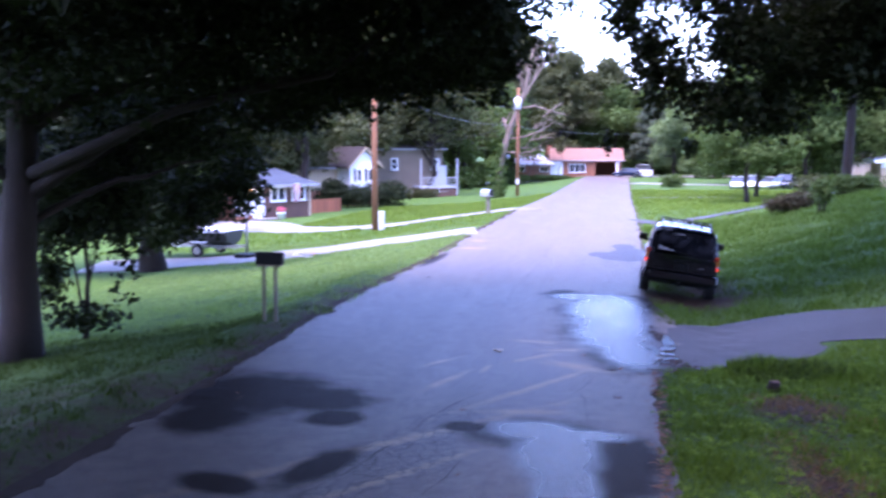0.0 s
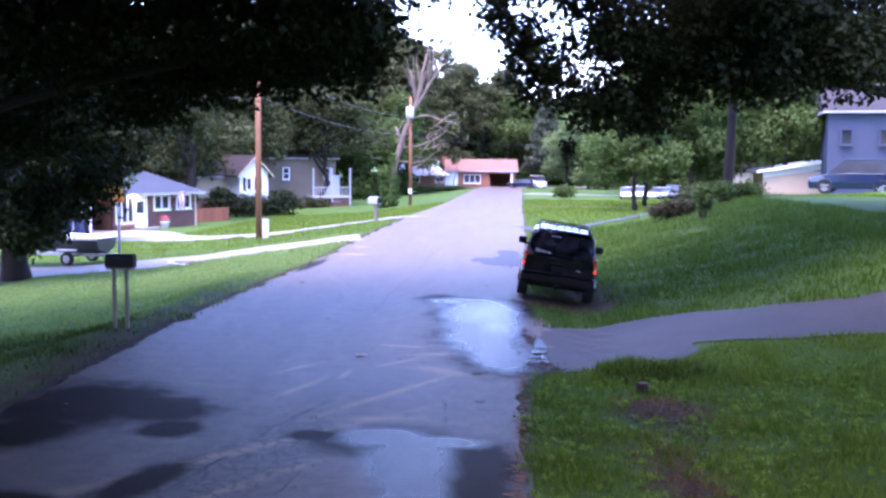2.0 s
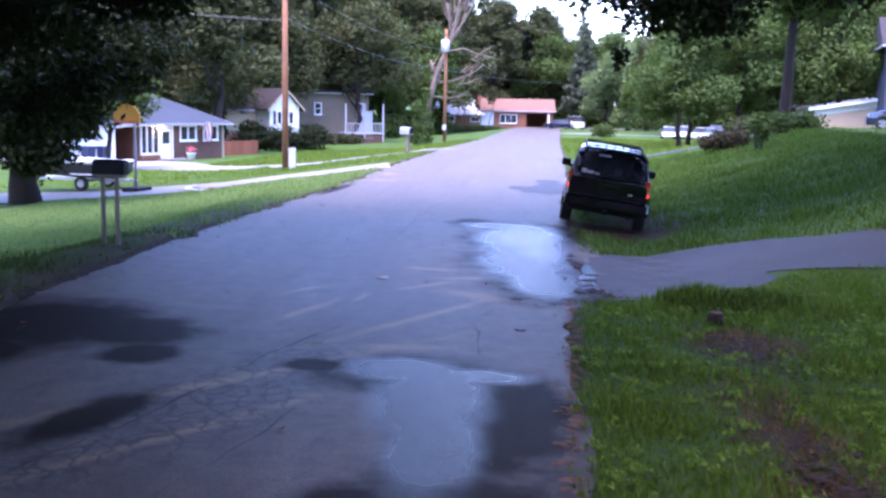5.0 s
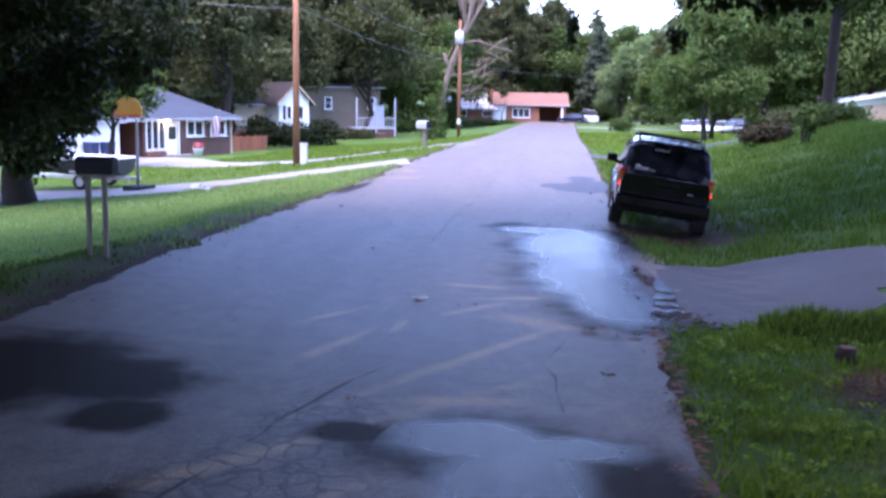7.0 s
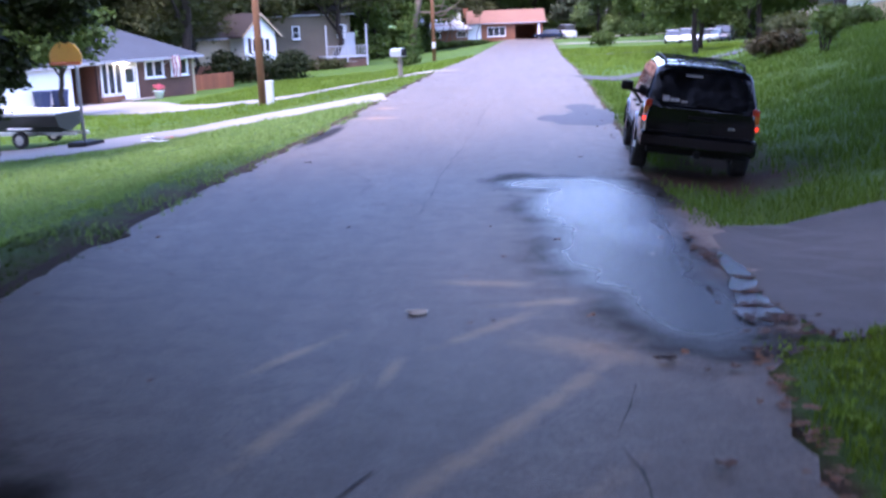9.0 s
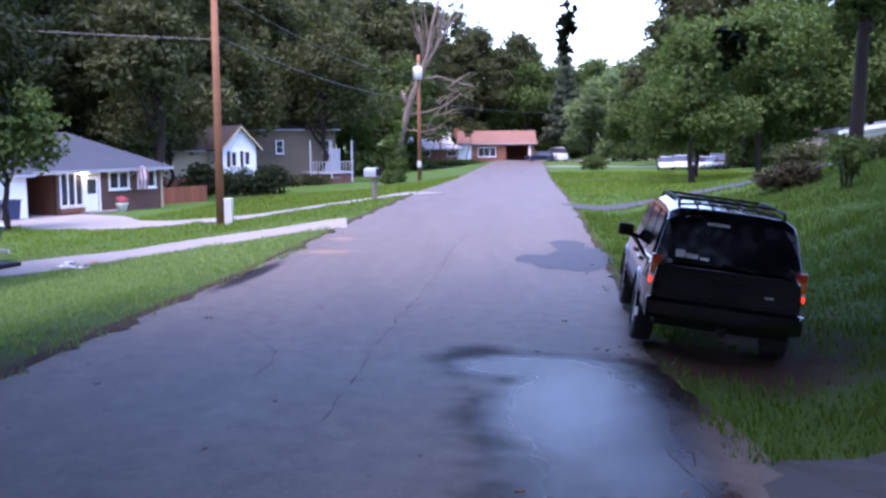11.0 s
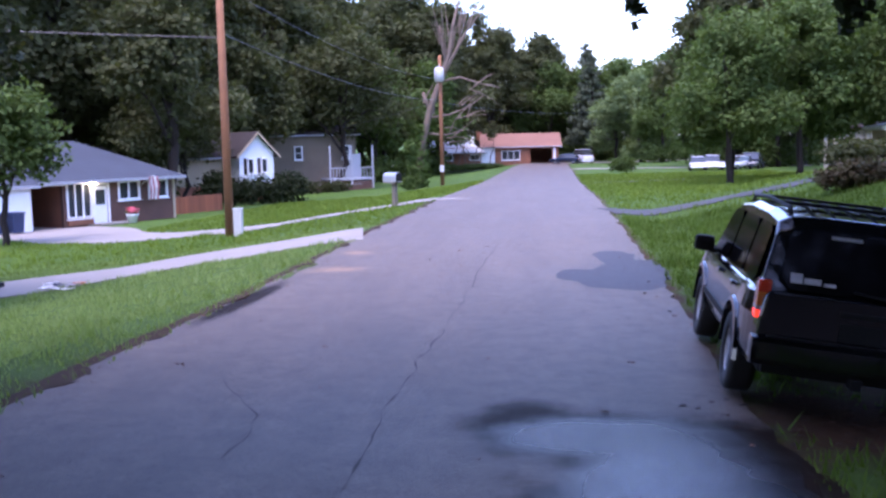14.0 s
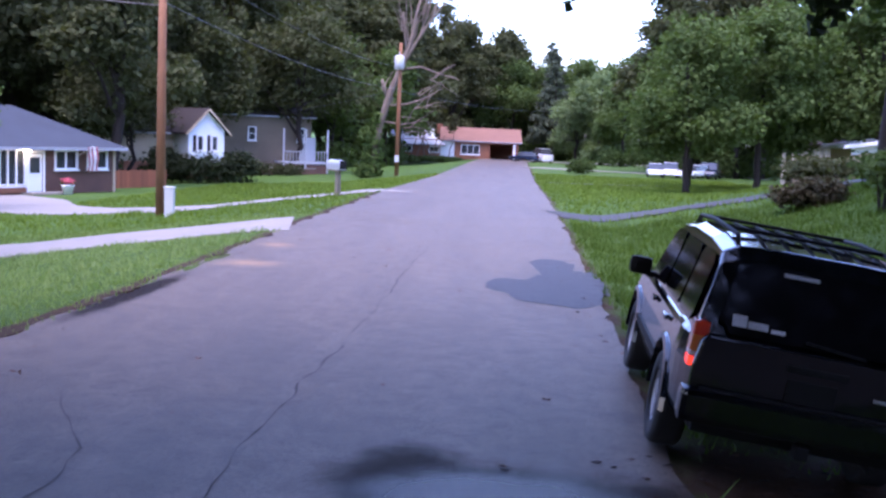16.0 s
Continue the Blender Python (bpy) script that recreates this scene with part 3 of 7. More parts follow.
def path_strip(name, material, line, widths, lift, label, category, fray=0.05, seed=0.0, step=0.5):
    """A driveway along a line of plan points."""
    STRIPS.append([(*p, w) for p, w in zip(line, widths)])
    pts = [Vector((*p, 0)) for p in line]
    lens = [0.0]
    for a, b in zip(pts, pts[1:]):
        lens.append(lens[-1] + (b - a).length)

    def at(s):
        for k in range(len(pts) - 1):
            if s <= lens[k + 1] or k == len(pts) - 2:
                f = (s - lens[k]) / (lens[k + 1] - lens[k])
                return pts[k].lerp(pts[k + 1], f), lerp_table(list(zip(lens, widths)), s)

    def edge(s, sign):
        p, w = at(s)
        d = (at(min(s + 0.8, lens[-1]))[0] - at(max(s - 0.8, 0))[0]).normalized()
        q = p + Vector((-d.y, d.x, 0)) * sign * w / 2
        jit = fray * noise.noise((s * 1.5, seed, sign * 5.0))
        return (q.x + jit, q.y + jit, 0)
    ss = [lens[-1] * k / max(2, round(lens[-1] / step)) for k in range(max(2, round(lens[-1] / step)) + 1)]
    return ribbon(name, material, lambda s: edge(s, 1), lambda s: edge(s, -1), ss, lift, across=6, label=label, category=category)


path_strip("driveway_concrete", M["concrete"], [(-2.95, 42.6), (-4.4, 42.4), (-7.5, 42.2), (-10, 41.2), (-12.5, 40), (-18, 39)], [4.2, 4.0, 4.4, 4.2, 4.0, 4.5], 0.028,
           "pale concrete driveway crossing the lawn", "driveway", 0.04, 1)
path_strip("driveway_house", M["concrete"], [(-2.0, 60.2), (-3.4, 58.8), (-6.2, 59.4), (-10.2, 57.1), (-13.5, 57.2), (-17, 59.5), (-20, 64.5), (-23.5, 68.2)], [3.4, 2.6, 3.4, 3.4, 3.8, 5, 6, 6], 0.028,
           "pale concrete driveway leading to the brick house", "driveway", 0.04, 2)
path_strip("driveway_gravel", M["gravel"], [(2.75, 19.0), (3.7, 19.15), (4.6, 20.1), (5.4, 20.4), (6.4, 20.0), (8.6, 19.1), (14, 18.4), (30, 17)], [4.8, 4.4, 3.6, 3.1, 2.6, 2.1, 2.2, 3], 0.02,
           "grey gravel driveway joining the road", "driveway", 0.2, 3)
path_strip("driveway_far", M["gravel"], [(3.9, 51.3), (8.4, 52.2), (10.2, 50.6), (16, 49)], [2.6, 1.7, 1.6, 1.8], 0.03, "grey asphalt driveway running up the bank", "driveway", 0.1, 4)
path_strip("driveway_white", M["concrete"], [(7.6, 128), (12, 125), (20, 122), (30, 121)], [5, 3.4, 3.0, 3], 0.03, "pale concrete driveway far along the road", "driveway", 0.05, 5)
path_strip("driveway_grass", M["gravel"], [(6.5, 85), (9.5, 86), (14, 88)], [2.0, 1.6, 1.4], 0.03, "thin grey gravel path in the grass", "path", 0.1, 6)
path_strip("cross_road", M["concrete"], [(2, 172), (8, 170), (20, 176), (40, 185), (70, 190)], [9, 8, 6, 6, 6], 0.035, "pale side street at the end of the road", "road", 0.05, 7)


def flat_blob(name, material, centre, lobes, lift, label, category, kind="", fray=0.1, n=96):
    """A thin pool or patch lying on the road: a blend of ellipses (x, y, rx, ry, turn), its frayed outline found ray by ray from a centre."""
    cx, cy = centre

    def inside(x, y):
        v = 0.0
        for ex, ey, rx, ry, turn in lobes:
            p = Vector((x - ex, y - ey, 0))
            p.rotate(Euler((0, 0, -radians(turn))))
            v += math.exp(-3.0 * ((p.x / rx) ** 2 + (p.y / ry) ** 2 - 1))
        v *= 1 + 3 * fray * noise.noise((x * 2.3, y * 2.3, 2.0)) + 2 * fray * noise.noise((x * 7, y * 7, 5.0))
        return v > 1

    vs, fs = [(cx, cy, ground(cx, cy) + lift)], []
    rings = 5
    reach = []
    for k in range(n):
        a = 2 * math.pi * k / n
        d = 0.05
        while d < 8 and inside(cx + math.cos(a) * d, cy + math.sin(a) * d):
            d += 0.02
        reach.append(d)
    for r in range(1, rings + 1):
        for k in range(n):
            a = 2 * math.pi * k / n
            x, y = cx + math.cos(a) * reach[k] * r / rings, cy + math.sin(a) * reach[k] * r / rings
            vs.append((x, y, ground(x, y) + lift))
    for k in range(n):
        fs.append((0, 1 + k, 1 + (k + 1) % n))
    for r in range(rings - 1):
        for k in range(n):
            a, b = 1 + r * n + k, 1 + r * n + (k + 1) % n
            fs.append((a, a + n, b + n, b))
    return tagged(raw(name, vs, fs, material, smooth=True), label, category, kind=kind)


flat_blob("puddle", M["puddle_near"], (1.1, 10.8), [(1.1, 10.8, 1.2, 3.4, 0)], 0.017, "shallow puddle with a dark damp rim on the asphalt", "puddle", "structure", 0.05)
flat_blob("puddle", M["puddle_far"], (1.75, 21.2), [(1.75, 21.2, 1.5, 5.4, 4)], 0.0185, "long puddle bright with reflected sky by the gravel drive", "puddle", "structure", 0.05)
flat_blob("puddle", M["gutter_water"], (2.78, 18.0), [(2.80, 18.2, 0.15, 0.95, -6), (2.74, 17.3, 0.22, 0.35, 0), (2.84, 19.3, 0.10, 0.45, 0)], 0.0345, "narrow bright strip of water at the road's edge", "puddle", "structure", 0.35, 140)
flat_blob("asphalt_patch", M["patch"], (2.7, 34.6), [(2.95, 35.0, 0.6, 2.5, -4), (2.25, 34.1, 0.6, 1.0, 20), (2.75, 37.3, 0.45, 0.9, -10), (1.85, 34.0, 0.28, 0.4, 0), (2.5, 33.1, 0.6, 0.45, 0)], 0.02, "dark repaired patch at the road's edge", "asphalt patch", "structure", 0.3, 260)


def crack(line, width, label):
    """A dark sealed crack, wandering along plan points."""
    pts = []
    for a, b in zip(line, line[1:]):
        n = max(2, int(math.dist(a, b) / 0.2))
        for k in range(n):
            f = k / n
            x, y = a[0] + (b[0] - a[0]) * f, a[1] + (b[1] - a[1]) * f
            pts.append((x + 0.07 * noise.noise((x * 2, y * 2, 7)), y))
    vs, fs = [], []
    for i, (x, y) in enumerate(pts):
        w = width * max(0.08, 0.35 + 1.1 * noise.noise((x * 3, y * 3, 2)))
        for s in (-1, 1):
            vs.append((x + s * w / 2, y, ground(x, y) + 0.0195))
    for i in range(len(pts) - 1):
        fs.append((2 * i, 2 * i + 1, 2 * i + 3, 2 * i + 2))
    return tagged(raw("crack", vs, fs, M["tar"]), label, "crack", "cracks in the road", "structure")


crack([(-0.45, 22), (-0.33, 24.1), (-0.36, 25.1), (-0.17, 27.6), (0.05, 31), (0.23, 35.3), (0.5, 40)], 0.035, "dark lengthwise crack in the asphalt")
crack([(-2.9, 26.75), (-2.55, 26.6), (-2.2, 26.35), (-1.85, 25.7), (-1.42, 24.85), (-1.36, 24.3), (-1.4, 23.4)], 0.03, "thin branching crack in the asphalt")
crack([(-0.2, 14.2), (-0.5, 13.4), (-0.75, 12.5), (-0.95, 11.5), (-1.15, 10.8), (-1.4, 10.0), (-1.8, 8.8)], 0.05, "dark rough crack along the asphalt")
crack([(-0.1, 11.0), (-0.3, 9.9), (-0.55, 9.0), (-0.6, 8.2)], 0.035, "thin crack in the near asphalt")
crack([(1.45, 15.6), (1.25, 14.6), (1.35, 13.6), (1.3, 12.9)], 0.03, "thin crack along the asphalt")


# ---------------------------------------------------------------- trees
def leaves(blobs, count, size, seed, gaps=0.0, droop=0.0):
    """Verts and faces of many small folded leaves or leaf clumps filling ellipsoids (x, y, z, rx, ry, rz)."""
    rng = np.random.default_rng(seed)
    vol = np.array([b[3] * b[4] * b[5] for b in blobs]) ** (2 / 3)
    pick = rng.choice(len(blobs), count, p=vol / vol.sum())
    bl = np.array([b[:6] for b in blobs])[pick]
    d = rng.normal(size=(count, 3))
    d /= np.linalg.norm(d, axis=1)[:, None]
    r = rng.random(count) ** 0.45
    wob = 1 + 0.25 * np.sin(d[:, 0] * 7 + bl[:, 0]) * np.sin(d[:, 1] * 6 + bl[:, 1] * 2) + 0.15 * np.sin(d[:, 2] * 11 + bl[:, 2] * 3)
    c = bl[:, :3] + d * bl[:, 3:6] * (r * wob)[:, None]
    if gaps:
        k = np.sin(c[:, 0] * 2.1 + seed) + np.sin(c[:, 1] * 1.9 + 1.3 * seed) + np.sin(c[:, 2] * 2.6 + c[:, 0])
        c = c[k > gaps * 3 - 2.2]
        d = d[k > gaps * 3 - 2.2]
    n = len(c)
    nor = d * 0.5 + rng.normal(size=(n, 3)) * 0.6 + np.array([0, 0, 0.6])
    nor /= np.linalg.norm(nor, axis=1)[:, None]
    a = np.cross(nor, rng.normal(size=(n, 3)))
    a /= np.linalg.norm(a, axis=1)[:, None]
    a[:, 2] -= droop
    b = np.cross(nor, a)
    s = size * (0.6 + 0.8 * rng.random(n))[:, None]
    v = np.empty((n, 4, 3))
    v[:, 0] = c - a * s * 0.6
    v[:, 1] = c + b * s * 0.36 + nor * s * 0.10
    v[:, 2] = c + a * s * 0.6
    v[:, 3] = c - b * s * 0.36 + nor * s * 0.10
    idx = np.arange(n * 4).reshape(n, 4)
    return v.reshape(-1, 3), np.concatenate([idx[:, [0, 1, 2]], idx[:, [0, 2, 3]]])


def leaf_mesh(name, data, material, parent):
    v, f = data
    me = bpy.data.meshes.new(name)
    me.vertices.add(len(v))
    me.vertices.foreach_set("co", v.ravel())
    me.loops.add(len(f) * 3)
    me.loops.foreach_set("vertex_index", f.ravel().astype(np.int32))
    me.polygons.add(len(f))
    me.polygons.foreach_set("loop_start", np.arange(0, len(f) * 3, 3, dtype=np.int32))
    me.update(calc_edges=True)
    me.materials.append(material)
    ob = new(name, me)
    ob.parent = parent
    return ob


def bent(a, b, sag, n=6, seed=0):
    """Points of a crooked limb from a to b."""
    a, b = Vector(a), Vector(b)
    out = []
    for k in range(n + 1):
        f = k / n
        p = a.lerp(b, f)
        p.z += sag * math.sin(math.pi * f)
        if 0 < k < n:
            p += Vector((noise.noise((k * 1.3, seed, 0)), noise.noise((k * 1.7, seed, 5)), noise.noise((k * 1.1, seed, 9)))) * (b - a).length * 0.06
        out.append(p)
    return out


def tree(name, at, label, trunk, limbs, blobs, count, size, leaf, seed, bark="bark", gaps=0.2, group="trees along the street", droop=0.1):
    """A tree: tapered crooked trunk with root flare, limbs, and a crown of separate leaves. Places are relative to its foot."""
    t = thing(name, pose(*at), label, "tree", group)
    bm = B()
    top, r = Vector(trunk[0]), trunk[1]
    pts = bent((0, 0, -0.3), top, 0, 8, seed)
    tube(bm, pts, [r * 1.45, r * 1.08] + [r * (1 - 0.55 * k / 6) for k in range(7)], 12)
    part("trunk", bm, M[bark], t, smooth=True)
    for k, (z, end, lr) in enumerate(limbs):
        f = z / top.z
        base = Vector((top.x * f, top.y * f, z))
        bm = B()
        pl = bent(base, end, 0.25, 6, seed + k)
        tube(bm, pl, [lr * (1 - 0.75 * i / 6) for i in range(7)], 8)
        part("limb", bm, M[bark], t, smooth=True)
    leaf_mesh("crown", leaves(blobs, count, size, seed, gaps, droop), M[leaf], t)
    return t


def broadleaf(seed, height, spread, count, size, leaf, low=0.25):
    """A free-standing broadleaf tree with its foot at the origin, to be copied."""
    rng = random.Random(seed)
    blobs = []
    for k in range(16):
        a, f = rng.uniform(0, 2 * math.pi), rng.random()
        z = height * (low + (0.93 - low) * f)
        rr = spread * (0.25 + 0.62 * math.sin(math.pi * (0.12 + 0.8 * f))) * rng.uniform(0.5, 1.0)
        s = spread * rng.uniform(0.26, 0.46)
        blobs.append((math.cos(a) * rr, math.sin(a) * rr, z, s, s, s * 0.75))
    blobs.append((0, 0, height * 0.9, spread * 0.35, spread * 0.35, height * 0.12))
    blobs.append((0, 0, height * 0.6, spread * 0.55, spread * 0.55, height * 0.25))
    limbs = [(height * rng.uniform(0.25, 0.5), (b[0] * 0.8, b[1] * 0.8, b[2]), height * 0.009) for b in blobs[:7]]
    return tree("tree", (0, 0, 0), "", ((rng.uniform(-0.4, 0.4), rng.uniform(-0.4, 0.4), height * 0.8), height * 0.018), limbs, blobs, count, size, leaf, seed, gaps=0.28)


def conifer(seed, height, spread, count):
    rng = random.Random(seed)
    blobs = []
    for k in range(34):
        f = k / 34
        a = k * 2.4 + rng.uniform(-0.3, 0.3)
        rr = spread * (1 - f) ** 0.8 * 0.6 + 0.15
        blobs.append((math.cos(a) * rr, math.sin(a) * rr, height * (0.18 + 0.8 * f), 0.3 + rr * 0.75, 0.3 + rr * 0.75, 0.35 + 0.4 * (1 - f)))
    t = tree("pine_tree", (0, 0, 0), "", ((0.2, 0.1, height * 0.97), height * 0.013), [], blobs, count, 0.34, "needle", seed, gaps=0.1, droop=0.4)
    return t


PROTO = {
    "a": broadleaf(11, 21, 6.4, 15000, 0.43, "leaf_dark", 0.10),
    "b": broadleaf(12, 14, 5.6, 12000, 0.37, "leaf_mid", 0.08),
    "c": broadleaf(13, 25, 6.8, 17000, 0.45, "leaf_dark", 0.12),
    "d": broadleaf(14, 12, 5.0, 12000, 0.33, "leaf_pale", 0.06),
    "e": broadleaf(15, 9, 4.4, 19000, 0.21, "leaf_mid", 0.34),
    "f": broadleaf(17, 15, 6.6, 16000, 0.33, "leaf_dark", 0.36),
    "p": conifer(16, 17, 3.8, 9000),
}
TREE_LABEL = {"a": "tall dark green broadleaf tree in the woods", "b": "green broadleaf tree at the edge of the woods", "c": "very tall dark broadleaf tree behind the houses",
              "d": "pale green leafy tree by the road", "e": "low bright green tree with a wide crown", "p": "dark green pine in the woods", "f": "tall dark tree hanging over the cream house"}
first_use = {k: True for k in PROTO}


def stand(kind, x, y, turn, scale=1.0, label=""):
    m = pose(x, y, ground(x, y) - 0.1, 0, 0, turn)
    if first_use[kind]:
        t = PROTO[kind]
        t.matrix_basis = m
        first_use[kind] = False
    else:
        t = copy_thing(PROTO[kind], m)
    t.scale = (scale,) * 3
    return tagged(t, label or TREE_LABEL[kind], "tree", "trees of the woods")


def belt(line, kinds, gap, depth, rows, seed, lo=0.9, hi=1.15):
    """Trees in loose rows behind a line of plan points."""
    rng = random.Random(seed)
    for (x0, y0), (x1, y1) in zip(line, line[1:]):
        n = max(1, round(math.dist((x0, y0), (x1, y1)) / gap))
        nx, ny = (y0 - y1) / math.dist((x0, y0), (x1, y1)), (x1 - x0) / math.dist((x0, y0), (x1, y1))
        for r in range(rows):
            for k in range(n):
                f = (k + 0.5 * (r % 2) + rng.uniform(-0.2, 0.2)) / n
                o = r * depth + rng.uniform(-0.25, 0.25) * depth
                stand(rng.choice(kinds), x0 + (x1 - x0) * f + nx * o, y0 + (y1 - y0) * f + ny * o, rng.uniform(0, 360), rng.uniform(lo, hi))


belt([(-40, 58), (-33, 84), (-29, 104), (-22, 124), (-15, 138), (-10, 160), (-12, 182)], "aacb", 7.0, 8.0, 3, 3)
belt([(-20, 186), (-7, 188)], "acc", 6.0, 8, 2, 4, 1.2, 1.35)
belt([(3, 190), (24, 186), (48, 178)], "bbdb", 6.0, 9, 3, 5, 1.05, 1.22)
belt([(62, 170), (44, 140), (31, 128), (27, 116)][::-1], "bbab", 6.0, 8, 2, 6, 0.82, 1.0)
belt([(30, 106), (40, 98), (56, 90), (70, 84)], "bba", 6.0, 8, 2, 7, 0.85, 1.0)
for k, x, y, turn, sc in [("e", 17.2, 77.5, 35, 1.12), ("e", 12.9, 74.9, 135, 1.0), ("e", 21.0, 84.0, 80, 1.15), ("e", 24.5, 79.0, 200, 1.15), ("e", 15.6, 88.0, 290, 1.05), ("d", 19.0, 165, 335, 1.1), ("p", 13.5, 180, 20, 1.0), ("p", 14.6, 204, 80, 1.22), ("d", 16, 168, 45, 0.9),
                          ("c", -4.0, 189, 20, 1.05), ("c", 0.5, 192, 120, 0.9), ("a", 5.5, 190, 60, 0.98), ("a", 9.0, 194, 250, 0.88), ("c", -13.5, 181, 80, 1.2), ("a", -2.0, 182, 200, 0.9), ("a", -8.0, 183, 100, 0.95), ("b", 27, 192, 10, 1.3), ("a", 31.5, 194, 70, 1.02), ("b", 21, 158, 100, 0.85), ("c", 21.5, 121, 210, 0.72), ("b", 24, 136, 10, 0.9), ("a", 24.0, 124, 15, 0.95), ("a", 29.5, 122, 160, 0.9), ("f", -26.6, 90.6, 120, 0.72), ("f", -23.6, 94.6, 250, 0.58), ("c", -14.5, 160, 70, 1.05), ("a", -21, 84, 80, 0.75), ("f", -23.5, 108.5, 40, 1.0), ("f", -14.8, 115.5, 190, 0.95), ("e", 27, 90, 10, 1.2), ("b", 36, 84, 60, 1.0), ("b", 38, 72, 100, 0.9), ("a", -25.5, 105.5, 40, 0.6)]:
    stand(k, x, y, turn, sc)

# unseen trees added behind and beside the road for shade and dark reflections
belt([(-22, -4), (-14, -14), (14, -14), (22, -2)], "bab", 6.0, 7, 2, 8, 0.85, 1.0)
for k, x, y, turn, sc in [("b", -8.5, -3.0, 20, 0.9), ("b", 10.5, -2.0, 110, 0.9), ("b", 13.5, 9.0, 70, 0.85), ("a", 20.5, 24.0, 30, 0.8), ("a", 23.0, 35.0, 130, 0.75), ("b", -13.5, 6.5, 200, 0.85)]:
    stand(k, x, y, turn, sc, "unseen green broadleaf tree added for shade beside the road")

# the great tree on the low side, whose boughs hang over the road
# its highest blobs, out of view, are added to shade the near road
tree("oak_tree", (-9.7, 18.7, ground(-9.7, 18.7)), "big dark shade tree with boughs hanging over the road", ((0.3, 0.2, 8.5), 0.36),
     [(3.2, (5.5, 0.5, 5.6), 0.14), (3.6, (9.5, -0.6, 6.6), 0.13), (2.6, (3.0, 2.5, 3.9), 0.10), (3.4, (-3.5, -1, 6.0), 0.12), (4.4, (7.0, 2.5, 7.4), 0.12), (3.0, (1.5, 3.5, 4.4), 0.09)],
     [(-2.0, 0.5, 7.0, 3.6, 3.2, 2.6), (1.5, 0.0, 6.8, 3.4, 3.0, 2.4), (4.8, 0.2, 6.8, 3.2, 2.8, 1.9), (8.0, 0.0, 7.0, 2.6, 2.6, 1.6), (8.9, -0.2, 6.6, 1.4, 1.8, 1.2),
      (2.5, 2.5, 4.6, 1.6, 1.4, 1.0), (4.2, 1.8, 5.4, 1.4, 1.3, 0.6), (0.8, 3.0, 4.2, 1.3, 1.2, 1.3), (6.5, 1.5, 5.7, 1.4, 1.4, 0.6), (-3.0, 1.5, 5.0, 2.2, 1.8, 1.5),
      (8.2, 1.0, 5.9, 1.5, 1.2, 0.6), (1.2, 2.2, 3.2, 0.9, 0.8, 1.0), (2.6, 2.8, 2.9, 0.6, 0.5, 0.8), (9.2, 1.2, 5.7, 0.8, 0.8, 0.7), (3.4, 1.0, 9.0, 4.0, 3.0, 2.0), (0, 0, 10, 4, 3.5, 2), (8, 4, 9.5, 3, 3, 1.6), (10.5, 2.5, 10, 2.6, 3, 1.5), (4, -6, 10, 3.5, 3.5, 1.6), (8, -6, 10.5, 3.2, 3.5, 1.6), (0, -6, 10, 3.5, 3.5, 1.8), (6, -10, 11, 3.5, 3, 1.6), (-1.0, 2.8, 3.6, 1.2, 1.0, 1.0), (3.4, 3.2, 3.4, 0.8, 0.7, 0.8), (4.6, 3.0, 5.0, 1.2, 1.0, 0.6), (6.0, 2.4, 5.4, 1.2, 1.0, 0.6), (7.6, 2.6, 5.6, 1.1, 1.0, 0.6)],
     190000, 0.125, "leaf_near_shaded", 21, gaps=0.05)
# tall oak added with its crown out of view, to darken the road's low side
tree("tall_oak", (-12.5, 23.5, ground(-12.5, 23.5)), "tall oak added with its crown out of view, shading the road's low side", ((0.6, 0, 11), 0.3),
     [(7.0, (5, -1, 10.5), 0.13), (7.5, (8, -4, 11), 0.13), (7.0, (3, 2, 11), 0.12)],
     [(0, 0, 12, 4, 4, 1.8), (5, -1, 11.2, 3.4, 3.4, 1.4), (8.5, -2, 11.4, 3.2, 3.4, 1.3), (11, -4, 11.6, 2.6, 3, 1.2), (5, -6, 11, 3.4, 3.2, 1.4), (8.5, -6.5, 11, 3, 3, 1.3)], 24000, 0.3, "leaf_near_shaded", 53, gaps=0.05)
# a creeper-hung sapling clump beside it
tree("sapling_clump", (-9.4, 20.9, ground(-9.4, 20.9)), "clump of thin leafy saplings beside the big tree", ((0.2, 0, 3.4), 0.06),
     [(0.3, (-0.6, 0.1, 3.0), 0.035), (0.3, (0.6, 0.1, 3.2), 0.035), (0.3, (0.2, 0.3, 2.6), 0.03)],
     [(-0.6, 0, 2.6, 0.9, 0.7, 0.9), (0.5, 0, 2.8, 0.9, 0.7, 0.8), (0.9, 0, 1.7, 0.5, 0.5, 0.8), (-0.8, 0, 1.4, 0.5, 0.5, 0.7), (0.2, 0, 3.6, 1.0, 0.8, 0.8), (0, 0, 0.5, 0.9, 0.5, 0.35)],
     5200, 0.13, "leaf_near_shaded", 22, gaps=0.2)
